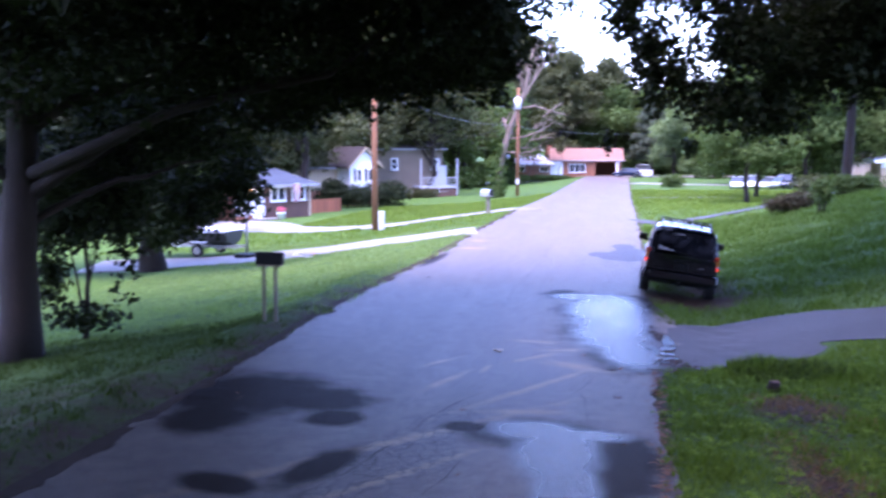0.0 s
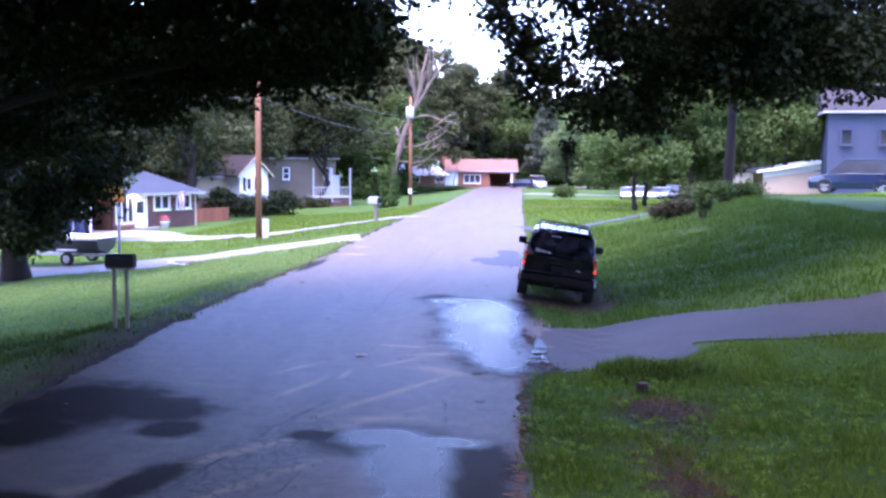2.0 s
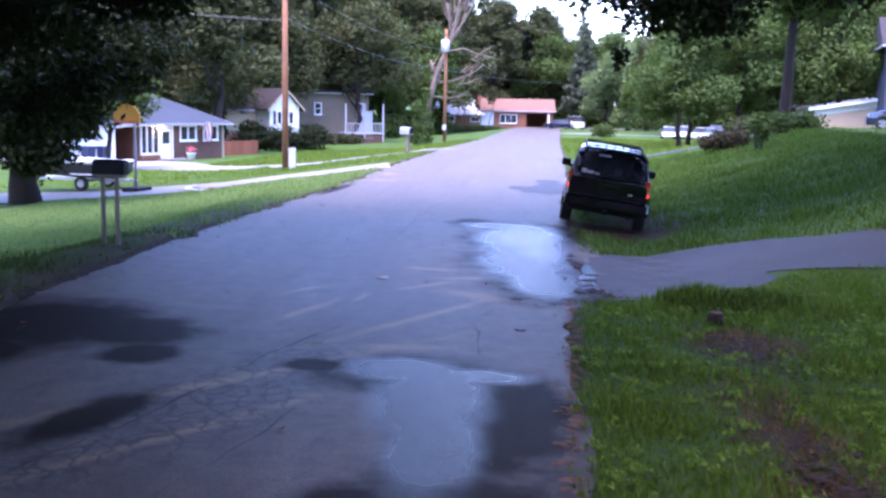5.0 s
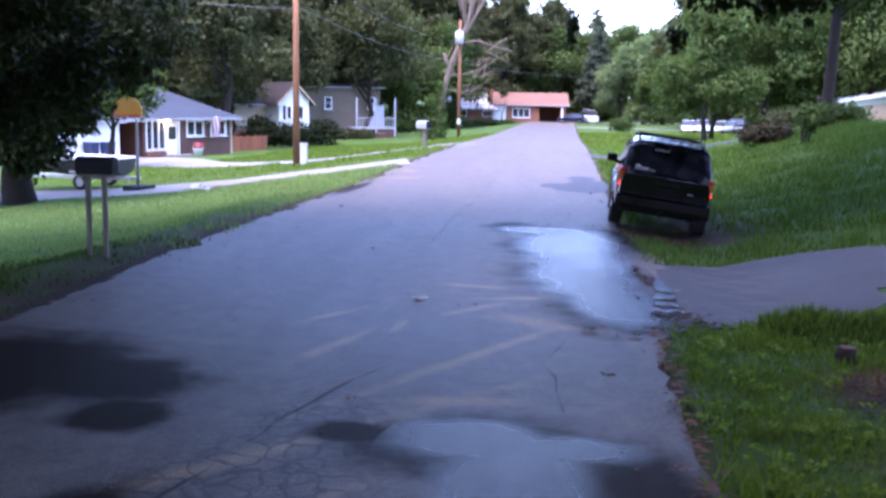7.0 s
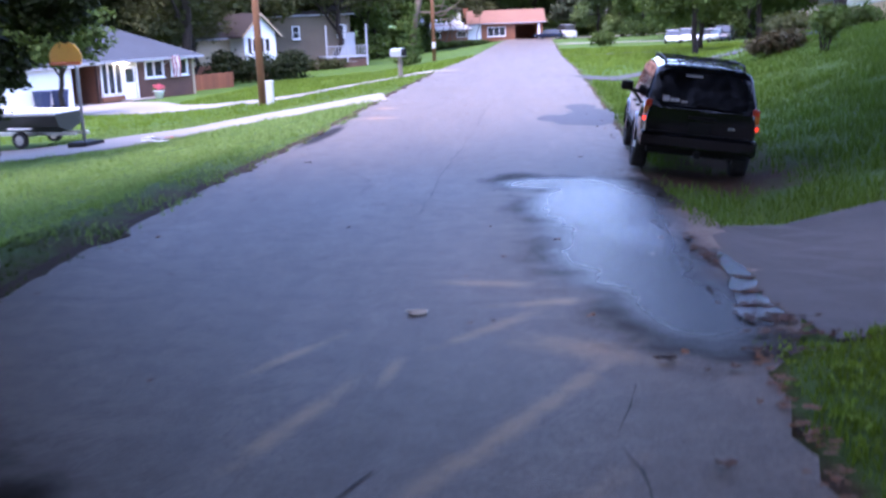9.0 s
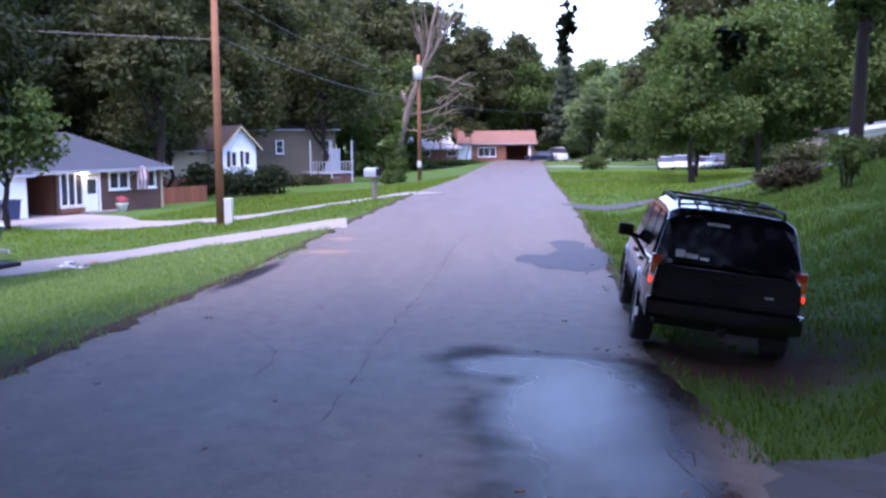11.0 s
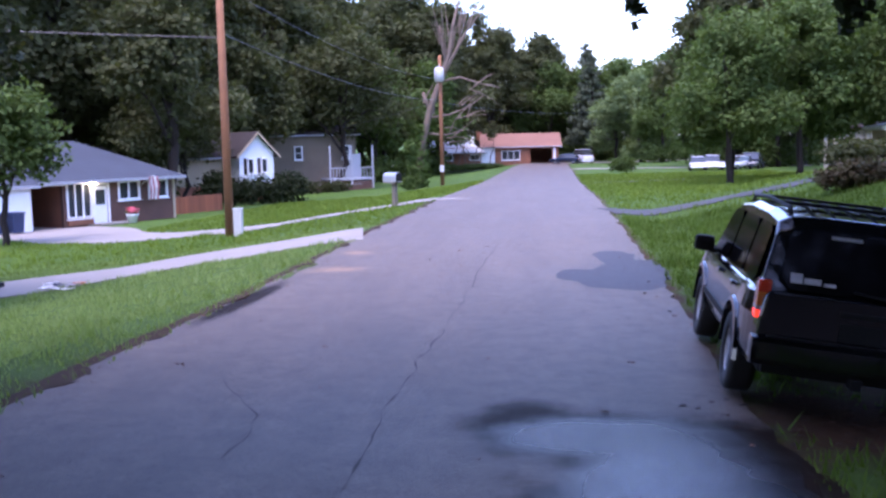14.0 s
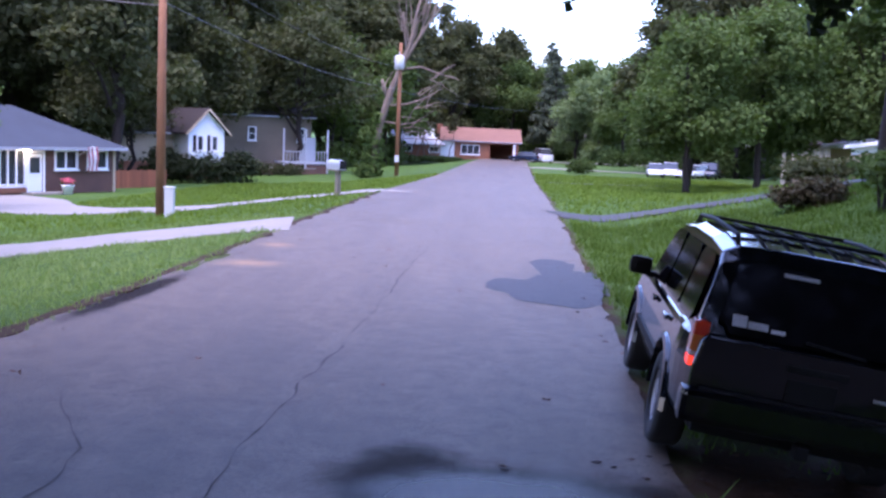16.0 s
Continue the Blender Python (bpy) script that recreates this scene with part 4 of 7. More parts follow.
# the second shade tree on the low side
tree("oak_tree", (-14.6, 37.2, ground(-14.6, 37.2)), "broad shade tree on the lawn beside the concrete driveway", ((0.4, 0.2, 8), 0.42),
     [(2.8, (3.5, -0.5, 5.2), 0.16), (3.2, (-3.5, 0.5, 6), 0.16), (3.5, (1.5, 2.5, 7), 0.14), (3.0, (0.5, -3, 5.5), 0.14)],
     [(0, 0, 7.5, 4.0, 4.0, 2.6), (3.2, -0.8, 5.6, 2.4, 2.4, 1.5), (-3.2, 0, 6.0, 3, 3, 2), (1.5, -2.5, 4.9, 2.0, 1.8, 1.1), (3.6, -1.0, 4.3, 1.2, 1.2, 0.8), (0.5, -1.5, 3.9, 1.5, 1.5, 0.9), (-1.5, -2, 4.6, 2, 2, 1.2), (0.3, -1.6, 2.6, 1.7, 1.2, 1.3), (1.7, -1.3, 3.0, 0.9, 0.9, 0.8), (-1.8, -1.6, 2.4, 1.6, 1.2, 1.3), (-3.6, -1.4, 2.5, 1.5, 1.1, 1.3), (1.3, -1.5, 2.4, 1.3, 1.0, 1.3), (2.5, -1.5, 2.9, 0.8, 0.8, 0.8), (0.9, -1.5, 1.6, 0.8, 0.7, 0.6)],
     100000, 0.15, "leaf_near_shaded", 23, gaps=0.15)
# a small tree in front of the brick house
tree("yard_tree", (-19.6, 57.5, ground(-19.6, 57.5)), "small green tree in front of the brick house", ((0.2, 0, 4.6), 0.13),
     [(1.8, (1.5, 0, 4.0), 0.06), (1.8, (-1.4, 0.3, 4.2), 0.06), (2.2, (0.3, -1.4, 4.5), 0.05)],
     [(0, 0, 4.6, 2.4, 2.2, 1.7), (1.4, 0, 3.6, 1.3, 1.3, 1.0), (-1.6, 0, 3.6, 1.6, 1.5, 1.2), (0.6, -0.5, 5.6, 1.6, 1.5, 1.0), (-0.5, -0.5, 2.9, 1.2, 1.2, 0.7)], 9000, 0.2, "leaf_mid", 24, gaps=0.15)
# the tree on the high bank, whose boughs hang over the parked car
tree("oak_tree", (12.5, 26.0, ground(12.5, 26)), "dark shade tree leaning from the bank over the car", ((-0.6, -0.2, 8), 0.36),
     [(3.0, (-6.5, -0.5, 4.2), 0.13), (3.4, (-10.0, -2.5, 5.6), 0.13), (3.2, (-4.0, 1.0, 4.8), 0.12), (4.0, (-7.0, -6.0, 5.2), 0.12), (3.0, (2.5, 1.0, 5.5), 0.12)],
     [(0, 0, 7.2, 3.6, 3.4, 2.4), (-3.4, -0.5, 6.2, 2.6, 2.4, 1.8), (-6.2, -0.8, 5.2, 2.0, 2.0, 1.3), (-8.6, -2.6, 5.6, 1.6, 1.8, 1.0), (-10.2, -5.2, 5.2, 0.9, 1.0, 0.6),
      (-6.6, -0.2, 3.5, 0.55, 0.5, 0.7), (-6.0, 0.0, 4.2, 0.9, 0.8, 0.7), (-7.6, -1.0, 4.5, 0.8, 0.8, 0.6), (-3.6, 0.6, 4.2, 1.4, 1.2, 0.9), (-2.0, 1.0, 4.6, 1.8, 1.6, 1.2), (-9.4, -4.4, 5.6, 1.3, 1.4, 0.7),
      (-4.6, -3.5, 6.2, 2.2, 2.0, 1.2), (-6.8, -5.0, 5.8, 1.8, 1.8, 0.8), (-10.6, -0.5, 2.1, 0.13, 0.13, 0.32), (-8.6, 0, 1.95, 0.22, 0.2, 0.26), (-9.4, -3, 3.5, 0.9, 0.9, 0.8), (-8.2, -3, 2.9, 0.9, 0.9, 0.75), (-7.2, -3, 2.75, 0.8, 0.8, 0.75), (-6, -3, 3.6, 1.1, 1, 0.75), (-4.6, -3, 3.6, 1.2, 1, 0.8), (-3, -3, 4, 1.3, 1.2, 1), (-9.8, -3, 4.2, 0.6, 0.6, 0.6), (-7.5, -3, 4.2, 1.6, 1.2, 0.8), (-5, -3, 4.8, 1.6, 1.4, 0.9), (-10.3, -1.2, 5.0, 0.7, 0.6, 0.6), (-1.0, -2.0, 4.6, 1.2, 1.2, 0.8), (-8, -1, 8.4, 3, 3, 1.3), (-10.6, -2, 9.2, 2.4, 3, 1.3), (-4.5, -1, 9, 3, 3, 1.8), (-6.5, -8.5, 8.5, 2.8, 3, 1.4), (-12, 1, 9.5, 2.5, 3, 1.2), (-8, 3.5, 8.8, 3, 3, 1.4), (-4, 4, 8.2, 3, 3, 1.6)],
     155000, 0.13, "leaf_near_shaded", 25, gaps=0.27)
# an unseen tall tree added beside the near verge, its high crown shading the road
tree("oak_tree", (10.8, 9.5, ground(10.8, 9.5)), "unseen tall shade tree with a high crown added beside the verge", ((-0.5, 0, 9), 0.3),
     [(5.0, (-5, 1, 9), 0.12), (5.5, (-4, -4, 10), 0.12), (5.5, (3, 1, 10), 0.12), (5.0, (-2, 5, 9), 0.1)],
     [(0, 0, 10.5, 4, 4, 2), (-5, 1, 9.8, 3.4, 3.4, 1.6), (-4, -4, 10.2, 3.2, 3.2, 1.6), (-2, 5, 9.6, 3.2, 3, 1.5), (-7.5, 4, 10.2, 3, 3, 1.4), (-8.5, -2, 10.6, 3, 3, 1.4), (3, 2, 10, 3, 3, 1.6)], 34000, 0.2, "leaf_near_shaded", 27, gaps=0.24)
# unseen shade trees added beside the near road, closing over it to darken it
tree("oak_tree", (-8.6, 1.5, ground(-8.6, 1.5)), "unseen big shade tree added so its crown closes over the near road", ((0.4, 0, 9), 0.36),
     [(4.5, (5, 2, 9), 0.14), (5.0, (8, -3, 10), 0.13), (4.5, (3, 6, 9), 0.13), (5.0, (-3, 0, 10), 0.12)],
     [(0, 0, 10, 4.5, 4.5, 2.4), (4, 4, 9.4, 3.6, 3.6, 1.7), (7.5, 1, 9.8, 3.6, 3.6, 1.7), (5, -4, 10, 3.6, 3.6, 1.7), (9.5, -4, 10.4, 3.4, 3.4, 1.6), (2, 7.5, 8.6, 3, 2.8, 1.6), (6, 7, 9.2, 3, 2.6, 1.4), (-2, 5, 9, 3.4, 3.2, 2), (4, 9, 9.5, 3, 3, 1.4), (8, 9, 9.8, 2.6, 3, 1.3), (0, 10, 9.2, 3, 3, 1.5), (4, 13, 10.4, 3, 3, 1.3), (3.5, 5, 7.2, 2.4, 2.6, 1.0), (4.5, 9.5, 7.4, 2.4, 2.6, 0.9), (1.0, 8, 6.8, 2.4, 2.6, 1.1), (2.0, 12.5, 7.0, 2.2, 2.2, 0.9), (6.5, 11.5, 8.0, 2.0, 2.2, 0.8), (6.6, 15.5, 10.3, 2.8, 2.8, 1.1), (3.6, 17, 10.8, 2.8, 2.8, 1.1), (9.2, 11.5, 10.3, 2.6, 2.6, 1.0), (6.6, 19.5, 11, 2.6, 2.6, 1.0)],
     62000, 0.5, "leaf_near_shaded", 51, gaps=0.04)
tree("oak_tree", (8.4, -6.0, ground(8.4, -6)), "unseen big shade tree added beside the near road", ((-0.3, 0, 9), 0.36),
     [(4.5, (-6, 1, 9), 0.14), (5.0, (-4, 5, 9), 0.13), (5.0, (3, 0, 10), 0.12)],
     [(0, 0, 10, 4.5, 4.5, 2.6), (-5, 1, 9, 4, 4, 2.2), (-9, 0, 9, 3.6, 4, 2.2), (-4, 6, 9.6, 3.6, 3.4, 1.7), (0, 6, 9.6, 3.6, 3.4, 1.7), (-8, 5, 9.8, 3.2, 3.4, 1.6), (-6, -4, 6.5, 4, 3, 3), (-1, -4, 6, 4, 3, 3)],
     26000, 0.48, "leaf_near_shaded", 52, gaps=0.04)
# tall trees added out of view, their high crowns shading the road and bank
tree("tall_oak", (17.0, 38.0, ground(17, 38)), "tall oak with a high crown added out of view on the bank", ((-1.0, 0, 14), 0.34),
     [(8.0, (-5, -2, 12), 0.16), (8.5, (-4, 5, 13), 0.16), (9.0, (-5, 2, 14), 0.16), (9.0, (3, 1, 14), 0.14)],
     [(0, 0, 14, 4.5, 4.5, 2.4), (-5, -3, 12.2, 3.6, 3.6, 1.6), (-6, 4, 13.2, 3.6, 3.6, 1.6), (-5, -8, 11.2, 3.2, 3.2, 1.4), (-4, 10, 15.5, 3.6, 3.6, 1.4)], 40000, 0.19, "leaf_near_shaded", 28, gaps=0.12)
tree("tall_oak", (17.5, 29.0, ground(17.5, 29)), "tall oak added out of view to shade the bank beside the car", ((-0.6, 0, 10), 0.32),
     [(6.0, (-5, -2, 9.5), 0.13), (6.5, (-6, 4, 10), 0.13), (6.5, (2, 1, 10), 0.12)],
     [(0, 0, 11, 4, 4, 2), (-4.5, -3, 9.8, 3.4, 3.4, 1.5), (-8, -3, 9.8, 3, 3.2, 1.4), (-5, 3, 10.2, 3.4, 3.4, 1.5), (-8.5, 3, 10.2, 3, 3.2, 1.4), (-6, 8, 10.8, 3.2, 3.2, 1.4), (-2, 7, 10.6, 3.2, 3.2, 1.5), (-10, -1, 10.4, 2.6, 3, 1.2)], 40000, 0.38, "leaf_near_shaded", 54, gaps=0.04)
# the slim tree on the bank
tree("slim_tree", (13.0, 48.2, ground(13.0, 48.2)), "slim straight tree standing on the grassy bank", ((0.2, 0, 9.0), 0.22),
     [(4.2, (2.0, 0.5, 6.2), 0.08), (4.6, (-2.0, 0.2, 6.4), 0.08), (5.2, (0.5, 1.8, 7.2), 0.08), (3.9, (1.4, -0.6, 5.0), 0.05)],
     [(0, 0, 7.6, 2.8, 2.6, 1.9), (1.9, 0.2, 6.0, 1.5, 1.4, 0.9), (-1.9, 0.2, 6.2, 1.5, 1.4, 0.9), (0.5, 1.5, 6.6, 1.8, 1.6, 1.0), (0.2, 0, 5.2, 1.0, 1.0, 0.6)], 12000, 0.2, "leaf_mid", 26, gaps=0.2)


def shrub(name, x, y, label, blobs, count, size, leaf, seed, category="bush"):
    t = thing(name, pose(x, y, ground(x, y)), label, category)
    bm = B()
    rng = random.Random(seed)
    for k in range(6):
        a = k * 1.05
        tube(bm, bent((0.08 * math.cos(a), 0.08 * math.sin(a), -0.1), (blobs[0][3] * 0.5 * math.cos(a), blobs[0][4] * 0.5 * math.sin(a), blobs[0][2] * rng.uniform(0.7, 1.1)), 0.05, 4, seed + k), [0.03, 0.025, 0.02, 0.015, 0.01], 5)
    part("stem", bm, M["bark"], t)
    leaf_mesh("foliage", leaves(blobs, count, size, seed, 0.05), M[leaf], t)
    return t


shrub("spreading_shrub", -18.6, 93.0, "wide dark evergreen shrub in front of the white gable", [(0, 0, 1.05, 3.2, 2.0, 1.05), (-2.2, 0.2, 1.0, 1.6, 1.5, 1.0), (2.6, 0.4, 0.9, 2.0, 1.5, 0.9), (-2.2, 0, 1.9, 1.2, 1.0, 0.7), (3.2, 0.4, 1.6, 1.4, 1.0, 0.8)], 9000, 0.22, "leaf_near_shaded", 31)
shrub("red_bush", 9.9, 45.0, "reddish brown bush on the bank by the driveway", [(0, 0, 0.42, 0.6, 0.5, 0.42), (0.6, 0.2, 0.45, 0.6, 0.5, 0.45), (-0.6, -0.1, 0.3, 0.45, 0.4, 0.3)], 2600, 0.12, "bush_red", 32)
shrub("green_bush", 12.6, 47.2, "small green bush at the foot of the slim tree", [(0, 0, 0.5, 0.9, 0.7, 0.5), (1.2, 0.3, 0.5, 0.8, 0.7, 0.5)], 2200, 0.12, "leaf_mid", 33)
shrub("green_bush", 13.5, 56.0, "leafy green bush beside the upper driveway", [(0, 0, 0.55, 1.3, 1.0, 0.55), (1.8, 0.2, 0.5, 1.2, 1.0, 0.5)], 3000, 0.16, "leaf_dark", 34)
shrub("green_bush", 10.5, 41.5, "young sapling with drooping leaves on the bank", [(0, 0, 0.9, 0.5, 0.5, 0.4), (0.1, 0, 0.6, 0.3, 0.3, 0.3)], 420, 0.16, "leaf_mid", 35)
shrub("green_bush", 11.0, 112.0, "low shrub in the far grass", [(0, 0, 0.7, 1.3, 1.0, 0.7)], 1500, 0.2, "leaf_mid", 36)
shrub("hedge", -21.5, 108.0, "low dark hedge along the cream house", [(0, 0, 0.7, 2.5, 0.9, 0.7), (3.5, 1.5, 0.7, 2.2, 0.9, 0.7), (6.5, 3.0, 0.6, 1.6, 0.8, 0.6)], 4500, 0.22, "leaf_dark", 37)
shrub("hedge", -2.2, 163.0, "low green hedge along the far brick house", [(0, 0, 0.4, 3.0, 0.9, 0.5), (-4, 0, 0.4, 2.5, 0.9, 0.5)], 3000, 0.25, "leaf_mid", 38)


# the dead tree by the second pole, broken and ivy-grown
def dead_tree():
    t = thing("dead_tree", pose(-6.45, 100.2, ground(-6.45, 100.2)), "leaning dead tree with broken bare limbs and ivy", "tree")
    bm = B()
    tube(bm, [(0, 0, -0.3), (0.1, 0, 1.5), (0.5, 0, 4.0), (1.2, 0, 6.6), (2.1, 0, 8.8), (2.7, 0, 10.6), (3.0, 0, 12.5), (3.6, 0, 15)], [0.45, 0.32, 0.27, 0.25, 0.22, 0.18, 0.13, 0.05], 12)
    part("trunk", bm, M["deadwood"], t, smooth=True)
    for pts, r in (([(1.9, 0, 8.3), (2.9, 0, 10.2), (4.2, 0, 12.4), (5.0, 0, 14.5)], [0.16, 0.13, 0.09, 0.03]), ([(2.2, 0, 9.0), (3.3, 0.2, 10.9), (4.0, 0.3, 13.2), (4.1, 0.3, 15.2)], [0.13, 0.1, 0.07, 0.03]), ([(1.1, 0, 6.0), (0.7, 0, 7.0), (0.55, 0, 7.6)], [0.17, 0.14, 0.11]),
                   ([(2.0, 0.1, 8.4), (3.5, 0.2, 8.7), (5.0, 0.3, 8.2), (6.6, 0.3, 7.8)], [0.1, 0.08, 0.06, 0.03]), ([(1.0, 0, 5.6), (2.6, 0.2, 5.8), (4.2, 0.3, 6.4), (5.4, 0.3, 7.3)], [0.1, 0.08, 0.06, 0.03]),
                   ([(2.4, 0, 9.6), (2.2, 0, 11.2), (2.0, 0, 12.8)], [0.15, 0.11, 0.05]), ([(0.6, 0, 4.4), (2.2, 0.3, 4.2), (3.6, 0.4, 4.5)], [0.08, 0.06, 0.03])):
        bm = B()
        tube(bm, pts, r, 8)
        part("limb", bm, M["deadwood"], t, smooth=True)
    rng = random.Random(19)
    for base, way, n in (((2.8, 0, 11.0), (0.25, 0, 1), 9), ((3.9, 0.2, 12.4), (0.45, 0, 1), 9), ((2.2, 0, 11.6), (-0.2, 0, 1), 6), ((4.6, 0.3, 8.3), (1, 0, 0.1), 5), ((3.6, 0.3, 6.2), (0.8, 0, 0.5), 6), ((2.6, 0.3, 4.3), (0.9, 0, 0.2), 6), ((1.0, 0, 6.2), (-0.4, 0, 0.8), 4)):
        bm = B()
        for k in range(n):
            a = Vector(base) + Vector((rng.uniform(-0.5, 0.5), rng.uniform(-0.2, 0.2), rng.uniform(-0.8, 0.8)))
            d = (Vector(way) + Vector((rng.uniform(-0.7, 0.7), rng.uniform(-0.5, 0.5), rng.uniform(-0.5, 0.6)))).normalized()
            tube(bm, bent(a, a + d * rng.uniform(1.2, 3.0), 0.15, 5, k + n), [0.06, 0.05, 0.04, 0.03, 0.022, 0.012], 5)
        part("twig", bm, M["deadwood"], t)
    leaf_mesh("ivy", leaves([(0, 0, 1.2, 0.9, 0.8, 1.4), (0.2, 0, 2.8, 0.6, 0.5, 1.2), (-0.4, 0, 0.5, 1.2, 0.9, 0.6), (0.4, 0, 4.4, 0.5, 0.4, 0.8), (-0.5, 0, 3.2, 0.6, 0.5, 0.8)], 4600, 0.22, 41), M["ivy"], t)


dead_tree()


# ---------------------------------------------------------------- the parked car
def loft(bm, rings, caps=True):
    rows = [[bm.verts.new(p) for p in r] for r in rings]
    n = len(rows[0])
    for a, b in zip(rows, rows[1:]):
        for k in range(n):
            bm.faces.new((a[k], a[(k + 1) % n], b[(k + 1) % n], b[k]))
    if caps:
        bm.faces.new(rows[0][::-1])
        bm.faces.new(rows[-1])
    bmesh.ops.recalc_face_normals(bm, faces=bm.faces)
    return bm


def wheel(parent, x, y, side, radius=0.37, width=0.24, rim="rim"):
    """A tyre with tread shoulders, and a spoked rim in it."""
    prof = [(0.60, -0.5), (0.92, -0.5), (0.99, -0.40), (1.0, -0.25), (1.0, 0.25), (0.99, 0.40), (0.92, 0.5), (0.60, 0.5)]
    rings = [[(x + w * width, y + math.cos(a) * radius * r, radius + math.sin(a) * radius * r) for r, w in prof] for a in (2 * math.pi * k / 36 for k in range(37))]
    bm = B()
    loft(bm, rings, False)
    bmesh.ops.remove_doubles(bm, verts=bm.verts, dist=0.0005)
    w = new("wheel")
    w.parent = parent
    part("tyre", bm, M["tyre"], w, smooth=True)
    bm = B()
    face = x + side * width * 0.30
    for k in range(5):
        a = 2 * math.pi * k / 5 + 0.3
        box(bm, 0, 0.5 * radius * 0.62, 0, 0.04, radius * 0.60, 0.075, 0.012, Matrix.Translation((face, y, radius)) @ Matrix.Rotation(a, 4, "X"))
    tube(bm, [(face - side * 0.10, y, radius), (face + side * 0.015, y, radius)], [0.07, 0.06], 14)
    prof = [(0.62, -0.46), (0.64, -0.46), (0.64, 0.44), (0.56, 0.40), (0.56, -0.3)]
    rings = [[(x + q * width, y + math.cos(a) * radius * r, radius + math.sin(a) * radius * r) for r, q in prof] for a in (2 * math.pi * k / 36 for k in range(37))]
    loft(bm, rings, False)
    tube(bm, [(face - side * 0.12, y, radius), (face - side * 0.08, y, radius)], [radius * 0.6, radius * 0.6], 24)
    part("rim", bm, M[rim], w)
    return w


def quad_panel(bm, corners, thick, inset=0.0, round_it=0.06):
    """A slightly thick panel from four corners, its corners rounded."""
    c = [Vector(p) for p in corners]
    mid = sum(c, Vector()) / len(c)
    nrm = (c[1] - c[0]).cross(c[2] - c[0]).normalized()
    out = []
    for i, p in enumerate(c):
        a, b = (c[i - 1] - p), (c[(i + 1) % len(c)] - p)
        for f in (0.0, 0.5, 1.0):
            q0 = p + a.normalized() * round_it * (1 - f)
            q1 = p + b.normalized() * round_it * f
            base = q0 + q1 - p
            pull = (a.normalized() + b.normalized()) * round_it * 0.12 * (4 * f * (1 - f))
            out.append(base + pull)
    top = [bm.verts.new(p + nrm * thick / 2) for p in out]
    bot = [bm.verts.new(p - nrm * thick / 2) for p in out]
    bm.faces.new(top)
    bm.faces.new(bot[::-1])
    n = len(out)
    for i in range(n):
        bm.faces.new((top[i], bot[i], bot[(i + 1) % n], top[(i + 1) % n]))
    bmesh.ops.recalc_face_normals(bm, faces=bm.faces)
    return bm


